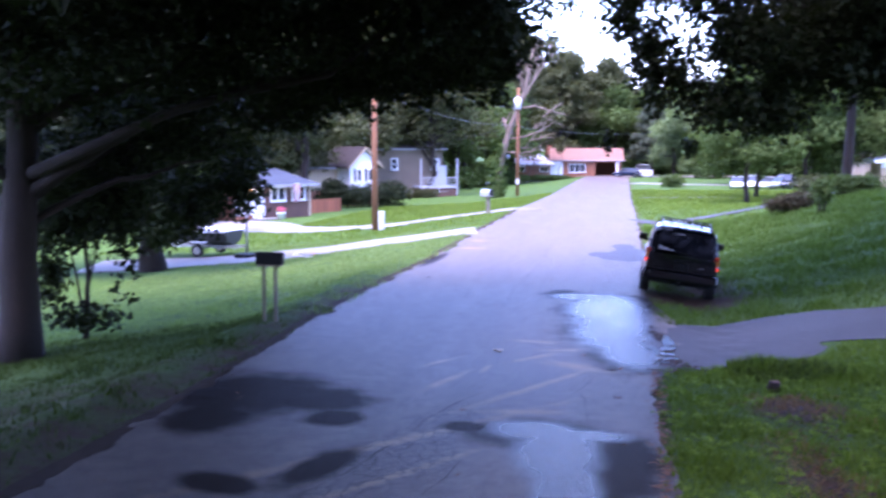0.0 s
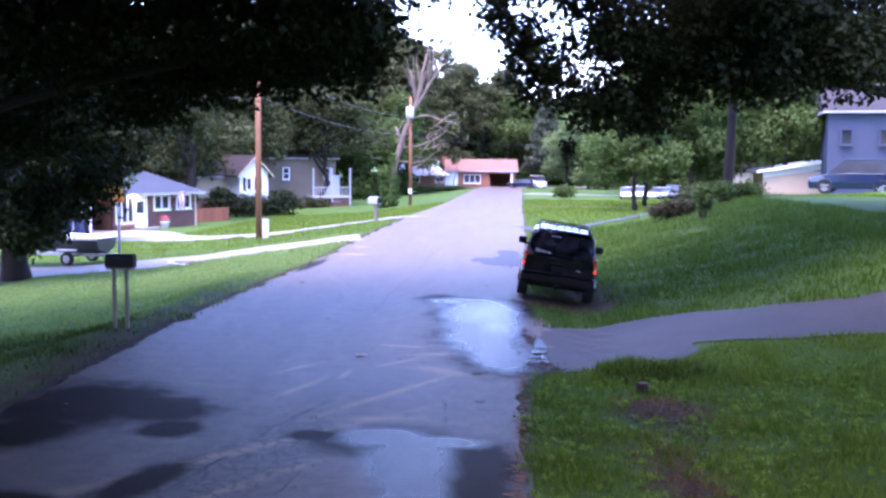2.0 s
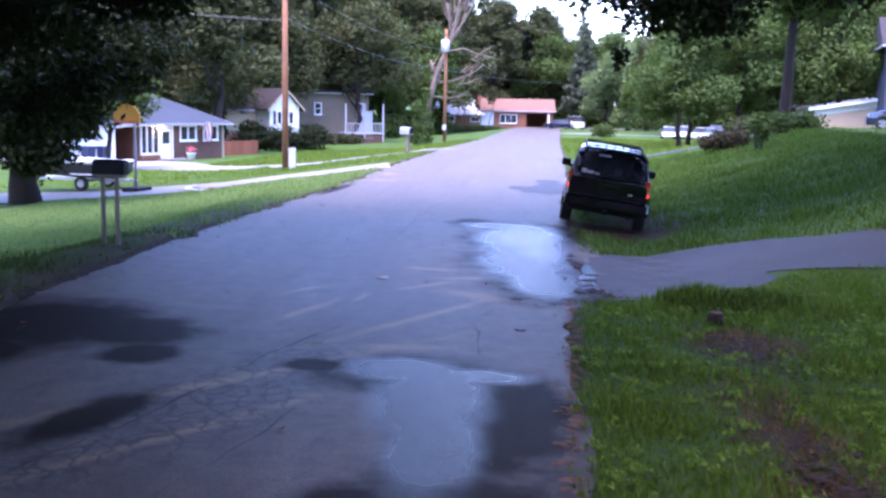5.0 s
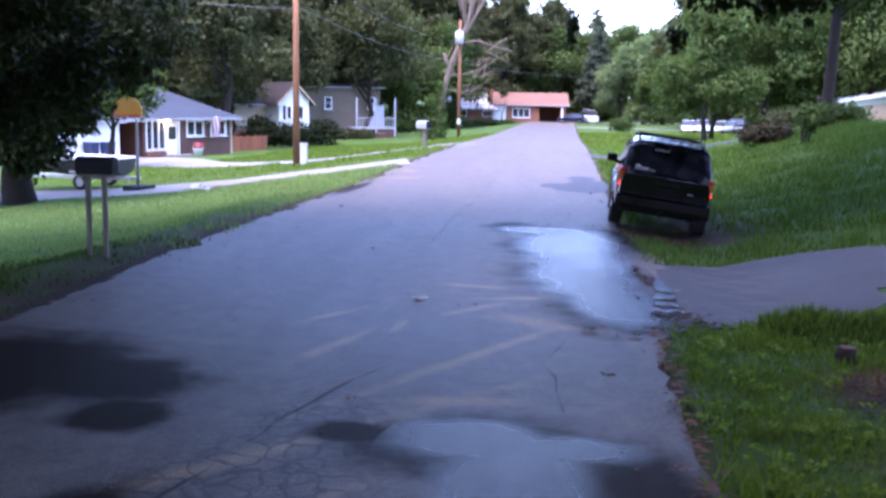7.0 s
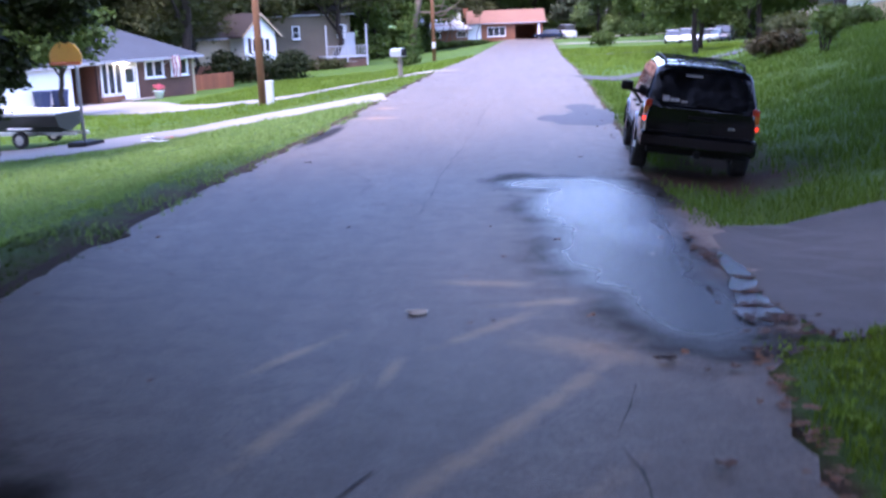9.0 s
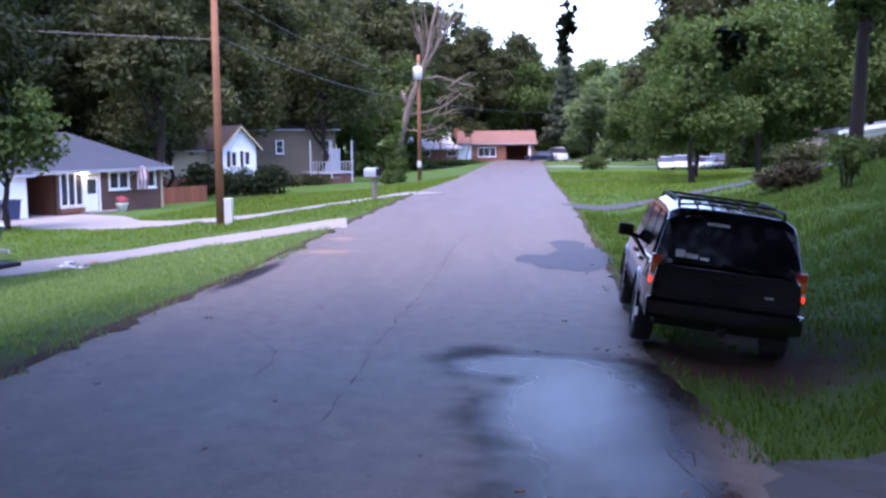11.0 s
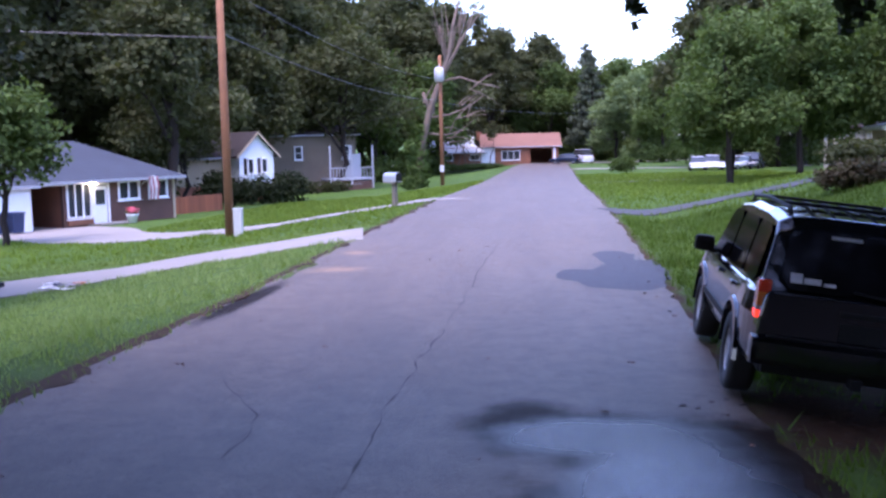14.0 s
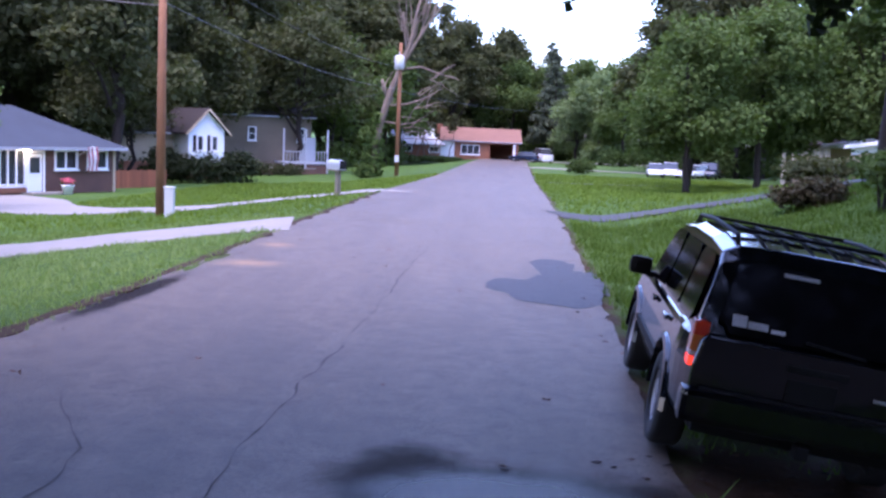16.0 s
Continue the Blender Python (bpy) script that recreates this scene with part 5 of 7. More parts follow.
def suv(at, heading, lean):
    """A dark sport utility vehicle; x to its right, y ahead, its foot at the middle of the wheelbase."""
    m = pose(*at) @ pose(0, 0, 0, 0, lean, -heading)
    car = thing("suv", m, "dark blue-black sport utility vehicle parked leaning on the verge", "car")
    AX = (-1.30, 1.39)
    ys = [-2.28, -2.25, -2.18, -2.05, -1.9] + [-1.30 + 0.45 * math.sin(radians(a)) for a in range(-90, 91, 15)] + [-0.6, -0.2, 0.3, 0.7] + [1.39 + 0.45 * math.sin(radians(a)) for a in range(-90, 91, 15)] + [1.95, 2.08, 2.2, 2.27]
    ys = sorted(set(round(v, 4) for v in ys))

    def sill(y):
        z = 0.42
        for a in AX:
            d = abs(y - a)
            if d < 0.45:
                z = max(z, 0.37 + math.sqrt(max(0.0, 0.45 ** 2 - d * d)))
        if y > 1.9:
            z = max(z, 0.42 + 0.1 * (y - 1.9))
        if y < -1.85:
            z = max(z, 0.42 + 0.12 * (-1.85 - y))
        return z

    def top(y):
        if y > 1.0:
            return 1.06 - 0.03 * (y - 1.0) - (0.10 * ((y - 2.0) / 0.27) ** 2 if y > 2.0 else 0)
        return 1.06 + (0.02 if y < -1.5 else 0)

    def half(y):
        h = 0.905
        if y > 1.5:
            h -= 0.10 * ((y - 1.5) / 0.77) ** 2
        if y < -1.7:
            h -= 0.085 * ((-1.7 - y) / 0.58) ** 2
        return h
    rings = []
    for y in ys:
        h, s, t = half(y), sill(y), top(y)
        mid = max(0.72, s + 0.02)
        pr = [(h * 0.95, s), (h, min(mid, s + 0.14 if s < 0.6 else mid)), (h * 1.0, 0.86), (h * 0.965, t - 0.05), (h * 0.925, t)]
        rings.append([(x, y, z) for x, z in pr] + [(-x, y, z) for x, z in reversed(pr)])
    body = part("body", loft(B(), rings), M["paint"], car, smooth=False)
    bv = body.modifiers.new("round", "BEVEL")
    bv.width, bv.segments, bv.limit_method, bv.angle_limit = 0.02, 2, "ANGLE", radians(38)
    # cabin: pillars and roof as one shell
    cab = [(-2.19, 1.07, 0.80, 1.07), (-2.10, 1.30, 0.795, 1.07), (-1.99, 1.60, 0.70, 1.07), (-1.86, 1.70, 0.66, 1.07), (-1.2, 1.745, 0.655, 1.07), (-0.2, 1.75, 0.655, 1.07), (0.35, 1.71, 0.655, 1.07), (0.55, 1.62, 0.67, 1.07), (1.15, 1.10, 0.80, 1.06), (1.22, 1.065, 0.82, 1.05)]
    rings = []
    for y, t, h, b in cab:
        f = (t - b) / 0.68
        w = 0.84
        mid = b + (t - b) * 0.9
        pr = [(w, b - 0.03), (w - (w - 0.685) * min(1, f) * 0.9, mid if f > 0.15 else b + (t - b) * 0.5), (0.60, t - 0.005), (0.3, t + 0.012 * min(1, f))]
        rings.append([(x, y, z) for x, z in pr] + [(-x, y, z) for x, z in reversed(pr)])
    cabin = part("cabin", loft(B(), rings), M["paint"], car)
    bv = cabin.modifiers.new("round", "BEVEL")
    bv.width, bv.segments, bv.limit_method, bv.angle_limit = 0.025, 2, "ANGLE", radians(30)

    def side_x(z):
        return 0.848 - (0.155 * 0.9) * min(1.0, max(0.0, (z - 1.07) / 0.62)) + 0.004
    for s in (-1, 1):
        for y0, y1, y0t, y1t in ((-1.93, -1.22, -1.84, -1.20), (-1.13, -0.20, -1.11, -0.19), (-0.10, 0.98, -0.09, 0.52)):
            zb, zt = 1.10, 1.60
            c = [(s * side_x(zb), y0, zb), (s * side_x(zb), y1, zb), (s * side_x(zt), y1t, zt), (s * side_x(zt), y0t, zt)]
            part("side_window", quad_panel(B(), c if s > 0 else c[::-1], 0.012), M["glass_dark"], car, "tinted side window")
    rear = part("rear_window", quad_panel(B(), [(-0.70, -2.215, 1.10), (0.70, -2.215, 1.10), (0.60, -2.005, 1.60), (-0.60, -2.005, 1.60)], 0.014, round_it=0.09), M["glass_dark"], car, "dark tinted rear window with stickers")
    part("windscreen", quad_panel(B(), [(0.70, 1.14, 1.13), (-0.70, 1.14, 1.13), (-0.60, 0.60, 1.60), (0.60, 0.60, 1.60)], 0.014), M["glass_dark"], car)
    tilt = pose(0, 0, 0, -23, 0, 0)
    for x, z, w, h in ((-0.55, 1.20, 0.10, 0.085), (-0.42, 1.185, 0.14, 0.05), (-0.28, 1.17, 0.10, 0.03)):
        y = -2.215 + (z - 1.10) * 0.42 - 0.013
        part("sticker", box(B(), 0, 0, 0, w, 0.003, h, m=pose(x, y, z) @ tilt), M["sticker"], rear, "pale sticker")
    part("brake_lamp", box(B(), 0, 0, 0, 0.25, 0.02, 0.03, 0.006, pose(-0.16, -2.03, 1.555) @ tilt), M["sticker"], rear, "narrow high brake lamp")
    part("sticker", box(B(), 0, 0, 0, 0.11, 0.003, 0.05, m=pose(0.50, -2.035, 1.535) @ tilt), M["amber"], rear, "small orange sticker")
    part("wiper", box(B(), 0, 0, 0, 0.42, 0.02, 0.02, 0.005, pose(0.12, -2.24, 1.12) @ pose(0, 0, 0, 0, 6, 0)), M["trim"], car)
    # tailgate plate recess, handle, badge bars
    part("plate", box(B(), 0, -2.287, 0.80, 0.34, 0.012, 0.16, 0.004), M["trim"], car, "dark number plate")
    part("tailgate_handle", box(B(), 0.02, -2.285, 0.955, 0.42, 0.03, 0.05, 0.012), M["trim"], car)
    part("badge", box(B(), 0.56, -2.262, 0.985, 0.10, 0.008, 0.03), M["steel"], car, "small pale badge")
    part("badge", box(B(), 0.47, -2.282, 0.84, 0.10, 0.008, 0.022), M["steel"], car, "small pale badge")
    part("badge", box(B(), -0.46, -2.27, 0.965, 0.15, 0.008, 0.022), M["steel"], car, "small pale badge")
    # lamps
    for s in (-1, 1):
        lamp = part("tail_lamp", box(B(), s * 0.802, -2.175, 1.00, 0.108, 0.16, 0.33, 0.025), M["red"], car, "wrap-round red and amber tail lamp")
        part("lens", box(B(), s * 0.802, -2.178, 1.0, 0.112, 0.16, 0.12, 0.012), M["amber"], lamp, "amber lens")
        part("lens", box(B(), s * 0.802, -2.179, 0.925, 0.113, 0.16, 0.03, 0.006), M["clear"], lamp, "pale reversing lens")
        part("lens", box(B(), s * 0.802, -2.18, 0.872, 0.114, 0.16, 0.07, 0.015), tail_glow, lamp, "lit red lens")
        part("head_lamp", box(B(), s * 0.66, 2.17, 0.86, 0.30, 0.12, 0.16, 0.04), M["clear"], car)
        # mirrors
        mir = part("door_mirror", box(B(), s * 1.00, 0.80, 1.15, 0.22, 0.13, 0.18, 0.062), M["trim"], car)
        part("mirror_stalk", box(B(), s * 0.88, 0.80, 1.08, 0.12, 0.07, 0.06, 0.02), M["trim"], mir)
        for y in (-0.98, 0.02):
            part("door_handle", box(B(), s * 0.905, y, 0.965, 0.035, 0.20, 0.04, 0.012), M["paint"], car)
        part("side_moulding", box(B(), s * 0.908, 0.03, 0.62, 0.03, 1.75, 0.07, 0.012), M["trim"], car)
        # wheel arch flares
        for a in AX:
            fl = B()
            rr = [[(s * (0.905 + e), a + math.cos(t) * q, 0.37 + math.sin(t) * q) for q, e in ((0.455, -0.03), (0.455, 0.028), (0.50, 0.022), (0.52, -0.015))] for t in (math.pi * (k / 16) for k in range(17))]
            loft(fl, rr)
            part("arch_flare", fl, M["paint"], car)
        # roof rails
        rail = B()
        tube(rail, [(s * 0.60, -1.80, 1.70), (s * 0.60, -1.72, 1.765), (s * 0.60, -0.6, 1.79), (s * 0.60, 0.25, 1.765), (s * 0.60, 0.38, 1.69)], 0.02, 8)
        part("roof_rail", rail, M["trim"], car, smooth=True)
        for y in (-1.30, 1.39):
            wheel(car, s * 0.79, y, s)
    for y in (-1.25, -0.1):
        bm = B()
        tube(bm, [(-0.60, y, 1.782), (0.60, y, 1.782)], 0.016, 8)
        part("roof_crossbar", bm, M["trim"], car)
    for x in (-0.36, -0.18, 0, 0.18, 0.36):
        part("roof_strip", box(B(), x, -0.75, 1.765, 0.03, 1.9, 0.012, 0.004), M["trim"], car)
    bumper = part("rear_bumper", box(B(), 0, -2.25, 0.58, 1.74, 0.22, 0.24, 0.05), M["paint"], car)
    part("step_pad", box(B(), 0, -2.30, 0.703, 1.5, 0.10, 0.018, 0.006), M["trim"], bumper, "ribbed black step pad")
    part("lower_valance", box(B(), 0, -2.22, 0.43, 1.5, 0.12, 0.10, 0.03), M["trim"], bumper)
    part("tow_hitch", box(B(), 0, -2.33, 0.40, 0.09, 0.14, 0.09, 0.012), M["trim"], bumper)
    part("front_bumper", box(B(), 0, 2.22, 0.56, 1.66, 0.20, 0.24, 0.05), M["trim"], car)
    part("underbody", box(B(), 0, 0, 0.44, 1.45, 4.0, 0.22, 0.03), M["trim"], car)
    part("exhaust", tube(B(), [(0.5, -1.9, 0.36), (0.5, -2.28, 0.35)], 0.03, 10), M["trim"], car)
    return car


suv((3.71, 27.16, ground(2.9, 27) - 0.07), 4.6, 7.8)


# ---------------------------------------------------------------- houses
def hip_roof(parent, x0, x1, y0, y1, z, rise, material, over=0.5, hips=(True, True), name="roof"):
    """A roof over a rectangle, with a ridge along x, hipped or gabled at either end, and an eaves board."""
    bm = B()
    d = (y1 - y0) / 2 + over
    xa, xb, ya, yb, ym = x0 - over, x1 + over, y0 - over, y1 + over, (y0 + y1) / 2
    ra = xa + (d if hips[0] else 0)
    rb = xb - (d if hips[1] else 0)
    A, Bc, C, D_ = (xa, ya, z), (xb, ya, z), (xb, yb, z), (xa, yb, z)
    R1, R2 = (ra, ym, z + rise), (rb, ym, z + rise)
    v = [bm.verts.new(p) for p in (A, Bc, C, D_, R1, R2)]
    for f in ((0, 1, 5, 4), (2, 3, 4, 5), (1, 2, 5), (3, 0, 4), (3, 2, 1, 0)):
        bm.faces.new([v[k] for k in f])
    bmesh.ops.recalc_face_normals(bm, faces=bm.faces)
    roof = part(name, bm, material, parent)
    bm = B()
    box(bm, (xa + xb) / 2, ya + 0.01, z - 0.075, xb - xa, 0.05, 0.15)
    box(bm, (xa + xb) / 2, yb - 0.01, z - 0.075, xb - xa, 0.05, 0.15)
    box(bm, xa + 0.01, (ya + yb) / 2, z - 0.075, 0.05, yb - ya - 0.1, 0.15)
    box(bm, xb - 0.01, (ya + yb) / 2, z - 0.075, 0.05, yb - ya - 0.1, 0.15)
    part("eaves_board", bm, M["fascia"], roof)
    return roof


def brick_house():
    h = thing("brick_house", pose(-23.6, 67.4, -1.72, 0, 0, 60), "low brown brick house with a blue-grey hipped roof and carport", "house")
    L, H, DEEP = 10.0, 2.45, 7.5
    holes = [(2.75, 4.25, 0.5, 2.3), (4.45, 5.35, 0.0, 2.1), (6.1, 7.5, 1.3, 2.25), (8.2, 9.5, 1.3, 2.25), (0.2, 2.5, 0.0, 2.3)]
    w = part("wall", wall(B(), L, H, 0.22, holes), M["brick_brown"], h)
    bm = B()
    box(bm, L - 0.11, DEEP / 2 + 0.11, H / 2, 0.22, DEEP - 0.22, H)
    part("wall", bm, M["brick_brown"], h)
    part("wall", box(B(), L / 2, DEEP + 0.11, H / 2, L, 0.22, H), M["brick_brown"], h)
    part("wall", box(B(), 0.11, DEEP / 2 + 0.11, H / 2, 0.22, DEEP - 0.22, H), M["brick_brown"], h)
    part("wall", box(B(), 2.62, 2.7, H / 2, 0.2, 4.9, H), M["brick"], h, "brick side wall of the carport")
    part("wall", box(B(), 1.35, 5.2, H / 2, 2.3, 0.2, H), M["brick_brown"], h)
    part("floor", box(B(), L / 2, DEEP / 2, -0.06, L - 0.5, DEEP - 0.5, 0.16), M["concrete"], h)
    window(h, 2.75, 4.25, 0.5, 2.3, 2)
    part("bay_panel", box(B(), 3.5, -0.05, 0.3, 1.6, 0.12, 0.36), M["brick"], h)
    window(h, 6.1, 7.5, 1.3, 2.25, 1)
    window(h, 8.2, 9.5, 1.3, 2.25, 1)
    d = part("door", box(B(), 4.9, 0.08, 1.05, 0.9, 0.06, 2.1, 0.008), M["white"], h, "white front door")
    part("door_panel", box(B(), 4.9, 0.042, 1.5, 0.6, 0.02, 0.8, 0.006), M["pane"], d)
    part("door_frame", box(box(box(B(), 4.40, -0.01, 1.08, 0.10, 0.1, 2.16), 5.40, -0.01, 1.08, 0.10, 0.1, 2.16), 4.9, -0.01, 2.2, 1.1, 0.1, 0.1), M["white"], d)
    part("corner_board", box(B(), L + 0.01, -0.02, H / 2, 0.16, 0.10, H), M["cream"], h)
    part("carport_post", box(B(), 0.1, -0.05, H / 2, 0.12, 0.12, H), M["white"], h)
    part("carport_beam", box(B(), 1.4, -0.06, 2.33, 2.7, 0.10, 0.2), M["white"], h)
    hip_roof(h, 0, L, 0, DEEP, H, 2.1, M["roof_grey"], 0.55, (True, True))
    lamp = part("porch_lamp", box(B(), 4.15, -0.32, 2.30, 0.34, 0.22, 0.16, 0.05), lamp_glow, h, "lit porch lamp under the eaves")
    part("lamp_bracket", box(B(), 4.15, -0.15, 2.40, 0.12, 0.2, 0.05), M["trim"], lamp)
    part("step", box(B(), 5.2, -0.55, 0.06, 2.4, 1.0, 0.14, 0.01), M["concrete"], h)
    # white-sided wing beyond the carport
    part("wing_wall", wall(B(), 5.2, 2.35, 0.2, [], pose(-5.4, -1.0, 0)), M["white"], h, "white sided wing")
    part("wing_wall", box(B(), -0.1, 2.0, 1.175, 0.2, 5.8, 2.35), M["white"], h)
    part("wing_wall", box(B(), -5.5, 2.0, 1.175, 0.2, 6.2, 2.35), M["white"], h)
    part("wing_wall", box(B(), -2.8, 5.2, 1.175, 5.4, 0.2, 2.35), M["white"], h)
    hip_roof(h, -5.6, 0, -1.0, 5.3, 2.36, 1.2, M["roof_grey"], 0.3, (True, False), "wing_roof")
    # flag on a short staff by the door
    f = part("flag_staff", tube(B(), [(7.6, -0.05, 2.0), (7.85, -0.9, 2.55)], 0.018, 6), M["white"], h)
    for k in range(5):
        bm = B()
        vs = []
        for j in range(9):
            z = 2.5 - j * 0.16
            yy = -0.85 + 0.05 * math.sin(j * 0.9 + k * 0.4)
            for x in (7.55 + k * 0.13, 7.55 + (k + 1) * 0.13):
                vs.append(bm.verts.new((x, yy + 0.03 * math.sin(x * 9), z)))
        for j in range(8):
            bm.faces.new((vs[2 * j], vs[2 * j + 1], vs[2 * j + 3], vs[2 * j + 2]))
        bmesh.ops.solidify(bm, geom=bm.faces[:], thickness=0.006)
        part("stripe", bm, M["flag_red"] if k % 2 == 0 else M["white"], f, "striped flag cloth")
    return h


brick_house()


def planter(x, y):
    t = thing("flower_pot", pose(x, y, ground(x, y)), "white flower pot with pink flowers by the door", "flower pot")
    prof = [(0.0, 0.0), (0.20, 0.0), (0.30, 0.42), (0.34, 0.45), (0.34, 0.50), (0.28, 0.50), (0.26, 0.42), (0.0, 0.42)]
    rings = [[(math.cos(a) * r, math.sin(a) * r, z) for r, z in prof] for a in (2 * math.pi * k / 20 for k in range(21))]
    part("pot", loft(B(), rings, False), M["white"], t, smooth=True)
    leaf_mesh("foliage", leaves([(0, 0, 0.60, 0.34, 0.34, 0.18)], 300, 0.09, 51), M["leaf_mid"], t)
    leaf_mesh("blossom", leaves([(0, 0, 0.72, 0.34, 0.34, 0.16)], 260, 0.10, 52), M["pink"], t)


planter(-19.6, 72.0)


def gable_house():
    """The second house: brick foot, cream upper wall, dark roof, and a white gable."""
    h = thing("gable_house", pose(-28.4, 92.7, -2.0, 0, 0, 42), "cream and brick house with a dark roof and white gable", "house")
    part("wall", box(B(), 5.2, 3.2, 0.62, 10.4, 6.4, 1.24), M["brick"], h, "red brick lower wall")
    part("wall", box(B(), 5.2, 3.2, 2.34, 10.36, 6.36, 2.2), M["cream"], h, "cream siding")
    window(h, 2.6, 3.8, 1.5, 2.4, 1, y=-0.13)
    hip_roof(h, 0, 10.4, 0, 6.4, 3.45, 1.5, M["roof_dark"], 0.4, (False, False))
    # white gable wing towards the road
    g = part("gable", B(), M["white"], h, "white sided gable")
    bm = bmesh.new()
    vs = [bm.verts.new(p) for p in ((9.1, -2.4, 0.9), (12.1, -2.4, 0.9), (12.1, -2.4, 3.8), (10.6, -2.4, 5.3), (9.1, -2.4, 3.8), (9.1, 3.0, 0.9), (12.1, 3.0, 0.9), (12.1, 3.0, 3.8), (10.6, 3.0, 5.3), (9.1, 3.0, 3.8))]
    for f in ((0, 1, 2, 3, 4), (9, 8, 7, 6, 5), (0, 4, 9, 5), (1, 6, 7, 2), (0, 5, 6, 1), (2, 7, 8, 3), (3, 8, 9, 4)):
        bm.faces.new([vs[k] for k in f])
    bmesh.ops.recalc_face_normals(bm, faces=bm.faces)
    bm.to_mesh(g.data)
    bm.free()
    for x in (9.75, 10.95):
        window(g, x, x + 0.5, 2.2, 3.3, 0, y=-2.53, frame_material=M["white"])
        part("shutter", box(B(), x - 0.18, -2.43, 2.75, 0.22, 0.05, 1.2), M["roof_dark"], g)
    part("gable_foot", box(B(), 10.6, 0.3, 0.45, 2.9, 5.3, 0.9), M["brick"], h)
    for s in (-1, 1):
        bm = B()
        slab(bm, [(10.6, -2.8, 5.42), (10.6, 3.0, 5.42), (10.6 + s * 1.9, 3.0, 3.52), (10.6 + s * 1.9, -2.8, 3.52)][::s], 0.14)
        part("gable_roof", bm, M["roof_dark"], h)
        part("barge_board", slab(B(), [(10.6, -2.84, 5.40), (10.6, -2.80, 5.40), (10.6 + s * 1.9, -2.80, 3.50), (10.6 + s * 1.9, -2.84, 3.50)][::s], 0.2), M["cream"], h)


gable_house()


def cream_house():
    h = thing("cream_house", pose(-21.8, 113.0, -2.0, 0, 0, 28), "cream sided house with a white railed porch", "house")
    part("wall", box(B(), 4.5, 3, 2.6, 9, 6, 5.2), M["cream_shaded"], h)
    hip_roof(h, 0, 9, 0, 6, 5.2, 1.7, M["roof_dark"], 0.4, (False, False))
    window(h, 2.9, 3.6, 2.9, 4.1, 0, y=-0.13, cross=True)
    window(h, 7.6, 8.3, 2.9, 4.1, 0, y=-0.13, cross=True)
    p = part("porch_deck", box(B(), 7.6, -1.4, 1.0, 4.4, 2.6, 0.16), M["porch"], h)
    for k in range(15):
        part("baluster", box(B(), 5.5 + k * 0.3, -2.66, 1.55, 0.05, 0.05, 0.95), M["porch"], p)
    part("handrail", box(B(), 7.6, -2.66, 2.05, 4.4, 0.09, 0.07), M["porch"], p)
    for x in (5.5, 7.6, 9.7):
        part("porch_post", box(B(), x, -2.6, 2.1, 0.14, 0.14, 4.0), M["porch"], p)
    part("porch_wall", box(B(), 8.6, -0.12, 2.2, 1.6, 0.06, 2.2), M["porch"], h)
    part("foot_wall", box(B(), 7.6, -1.4, 0.35, 4.2, 2.4, 0.9), M["brick_brown"], h)


cream_house()
part_fence = thing("garden_wall", pose(-19.5, 110.5, ground(-19.5, 110.5), 0, 0, 30), "low pinkish brick garden wall", "wall")
part("wall", box(B(), 3.5, 0, 0.3, 8, 0.3, 0.7, 0.02), M["brick_brown"], part_fence)
part("coping", box(B(), 3.5, 0, 0.69, 8.1, 0.38, 0.08, 0.01), M["concrete"], part_fence)


def yard_fence():
    """A stained board fence joining the first two houses."""
    a, b = Vector((-20.8, 80.5, 0)), Vector((-15.8, 90.0, 0))
    f = thing("board_fence", pose(a.x, a.y, ground(a.x, a.y), 0, 0, math.degrees(math.atan2(b.y - a.y, b.x - a.x))), "reddish stained wooden board fence", "fence")
    me = None
    for k in range(27):
        if me is None:
            o = part("board", box(B(), 0, 0, 0.5, 0.19, 0.025, 1.15, 0.004), M["fence"], f)
            me = o.data
        else:
            o = new("board", me)
            o.parent = f
        o.location = (0.1 + k * 0.2, 0.004 * (k % 2), 0.02 * math.sin(k * 1.7))
    for z in (0.25, 0.85):
        part("rail", box(B(), 2.7, 0.05, z, 5.4, 0.05, 0.09), M["fence"], f)


yard_fence()


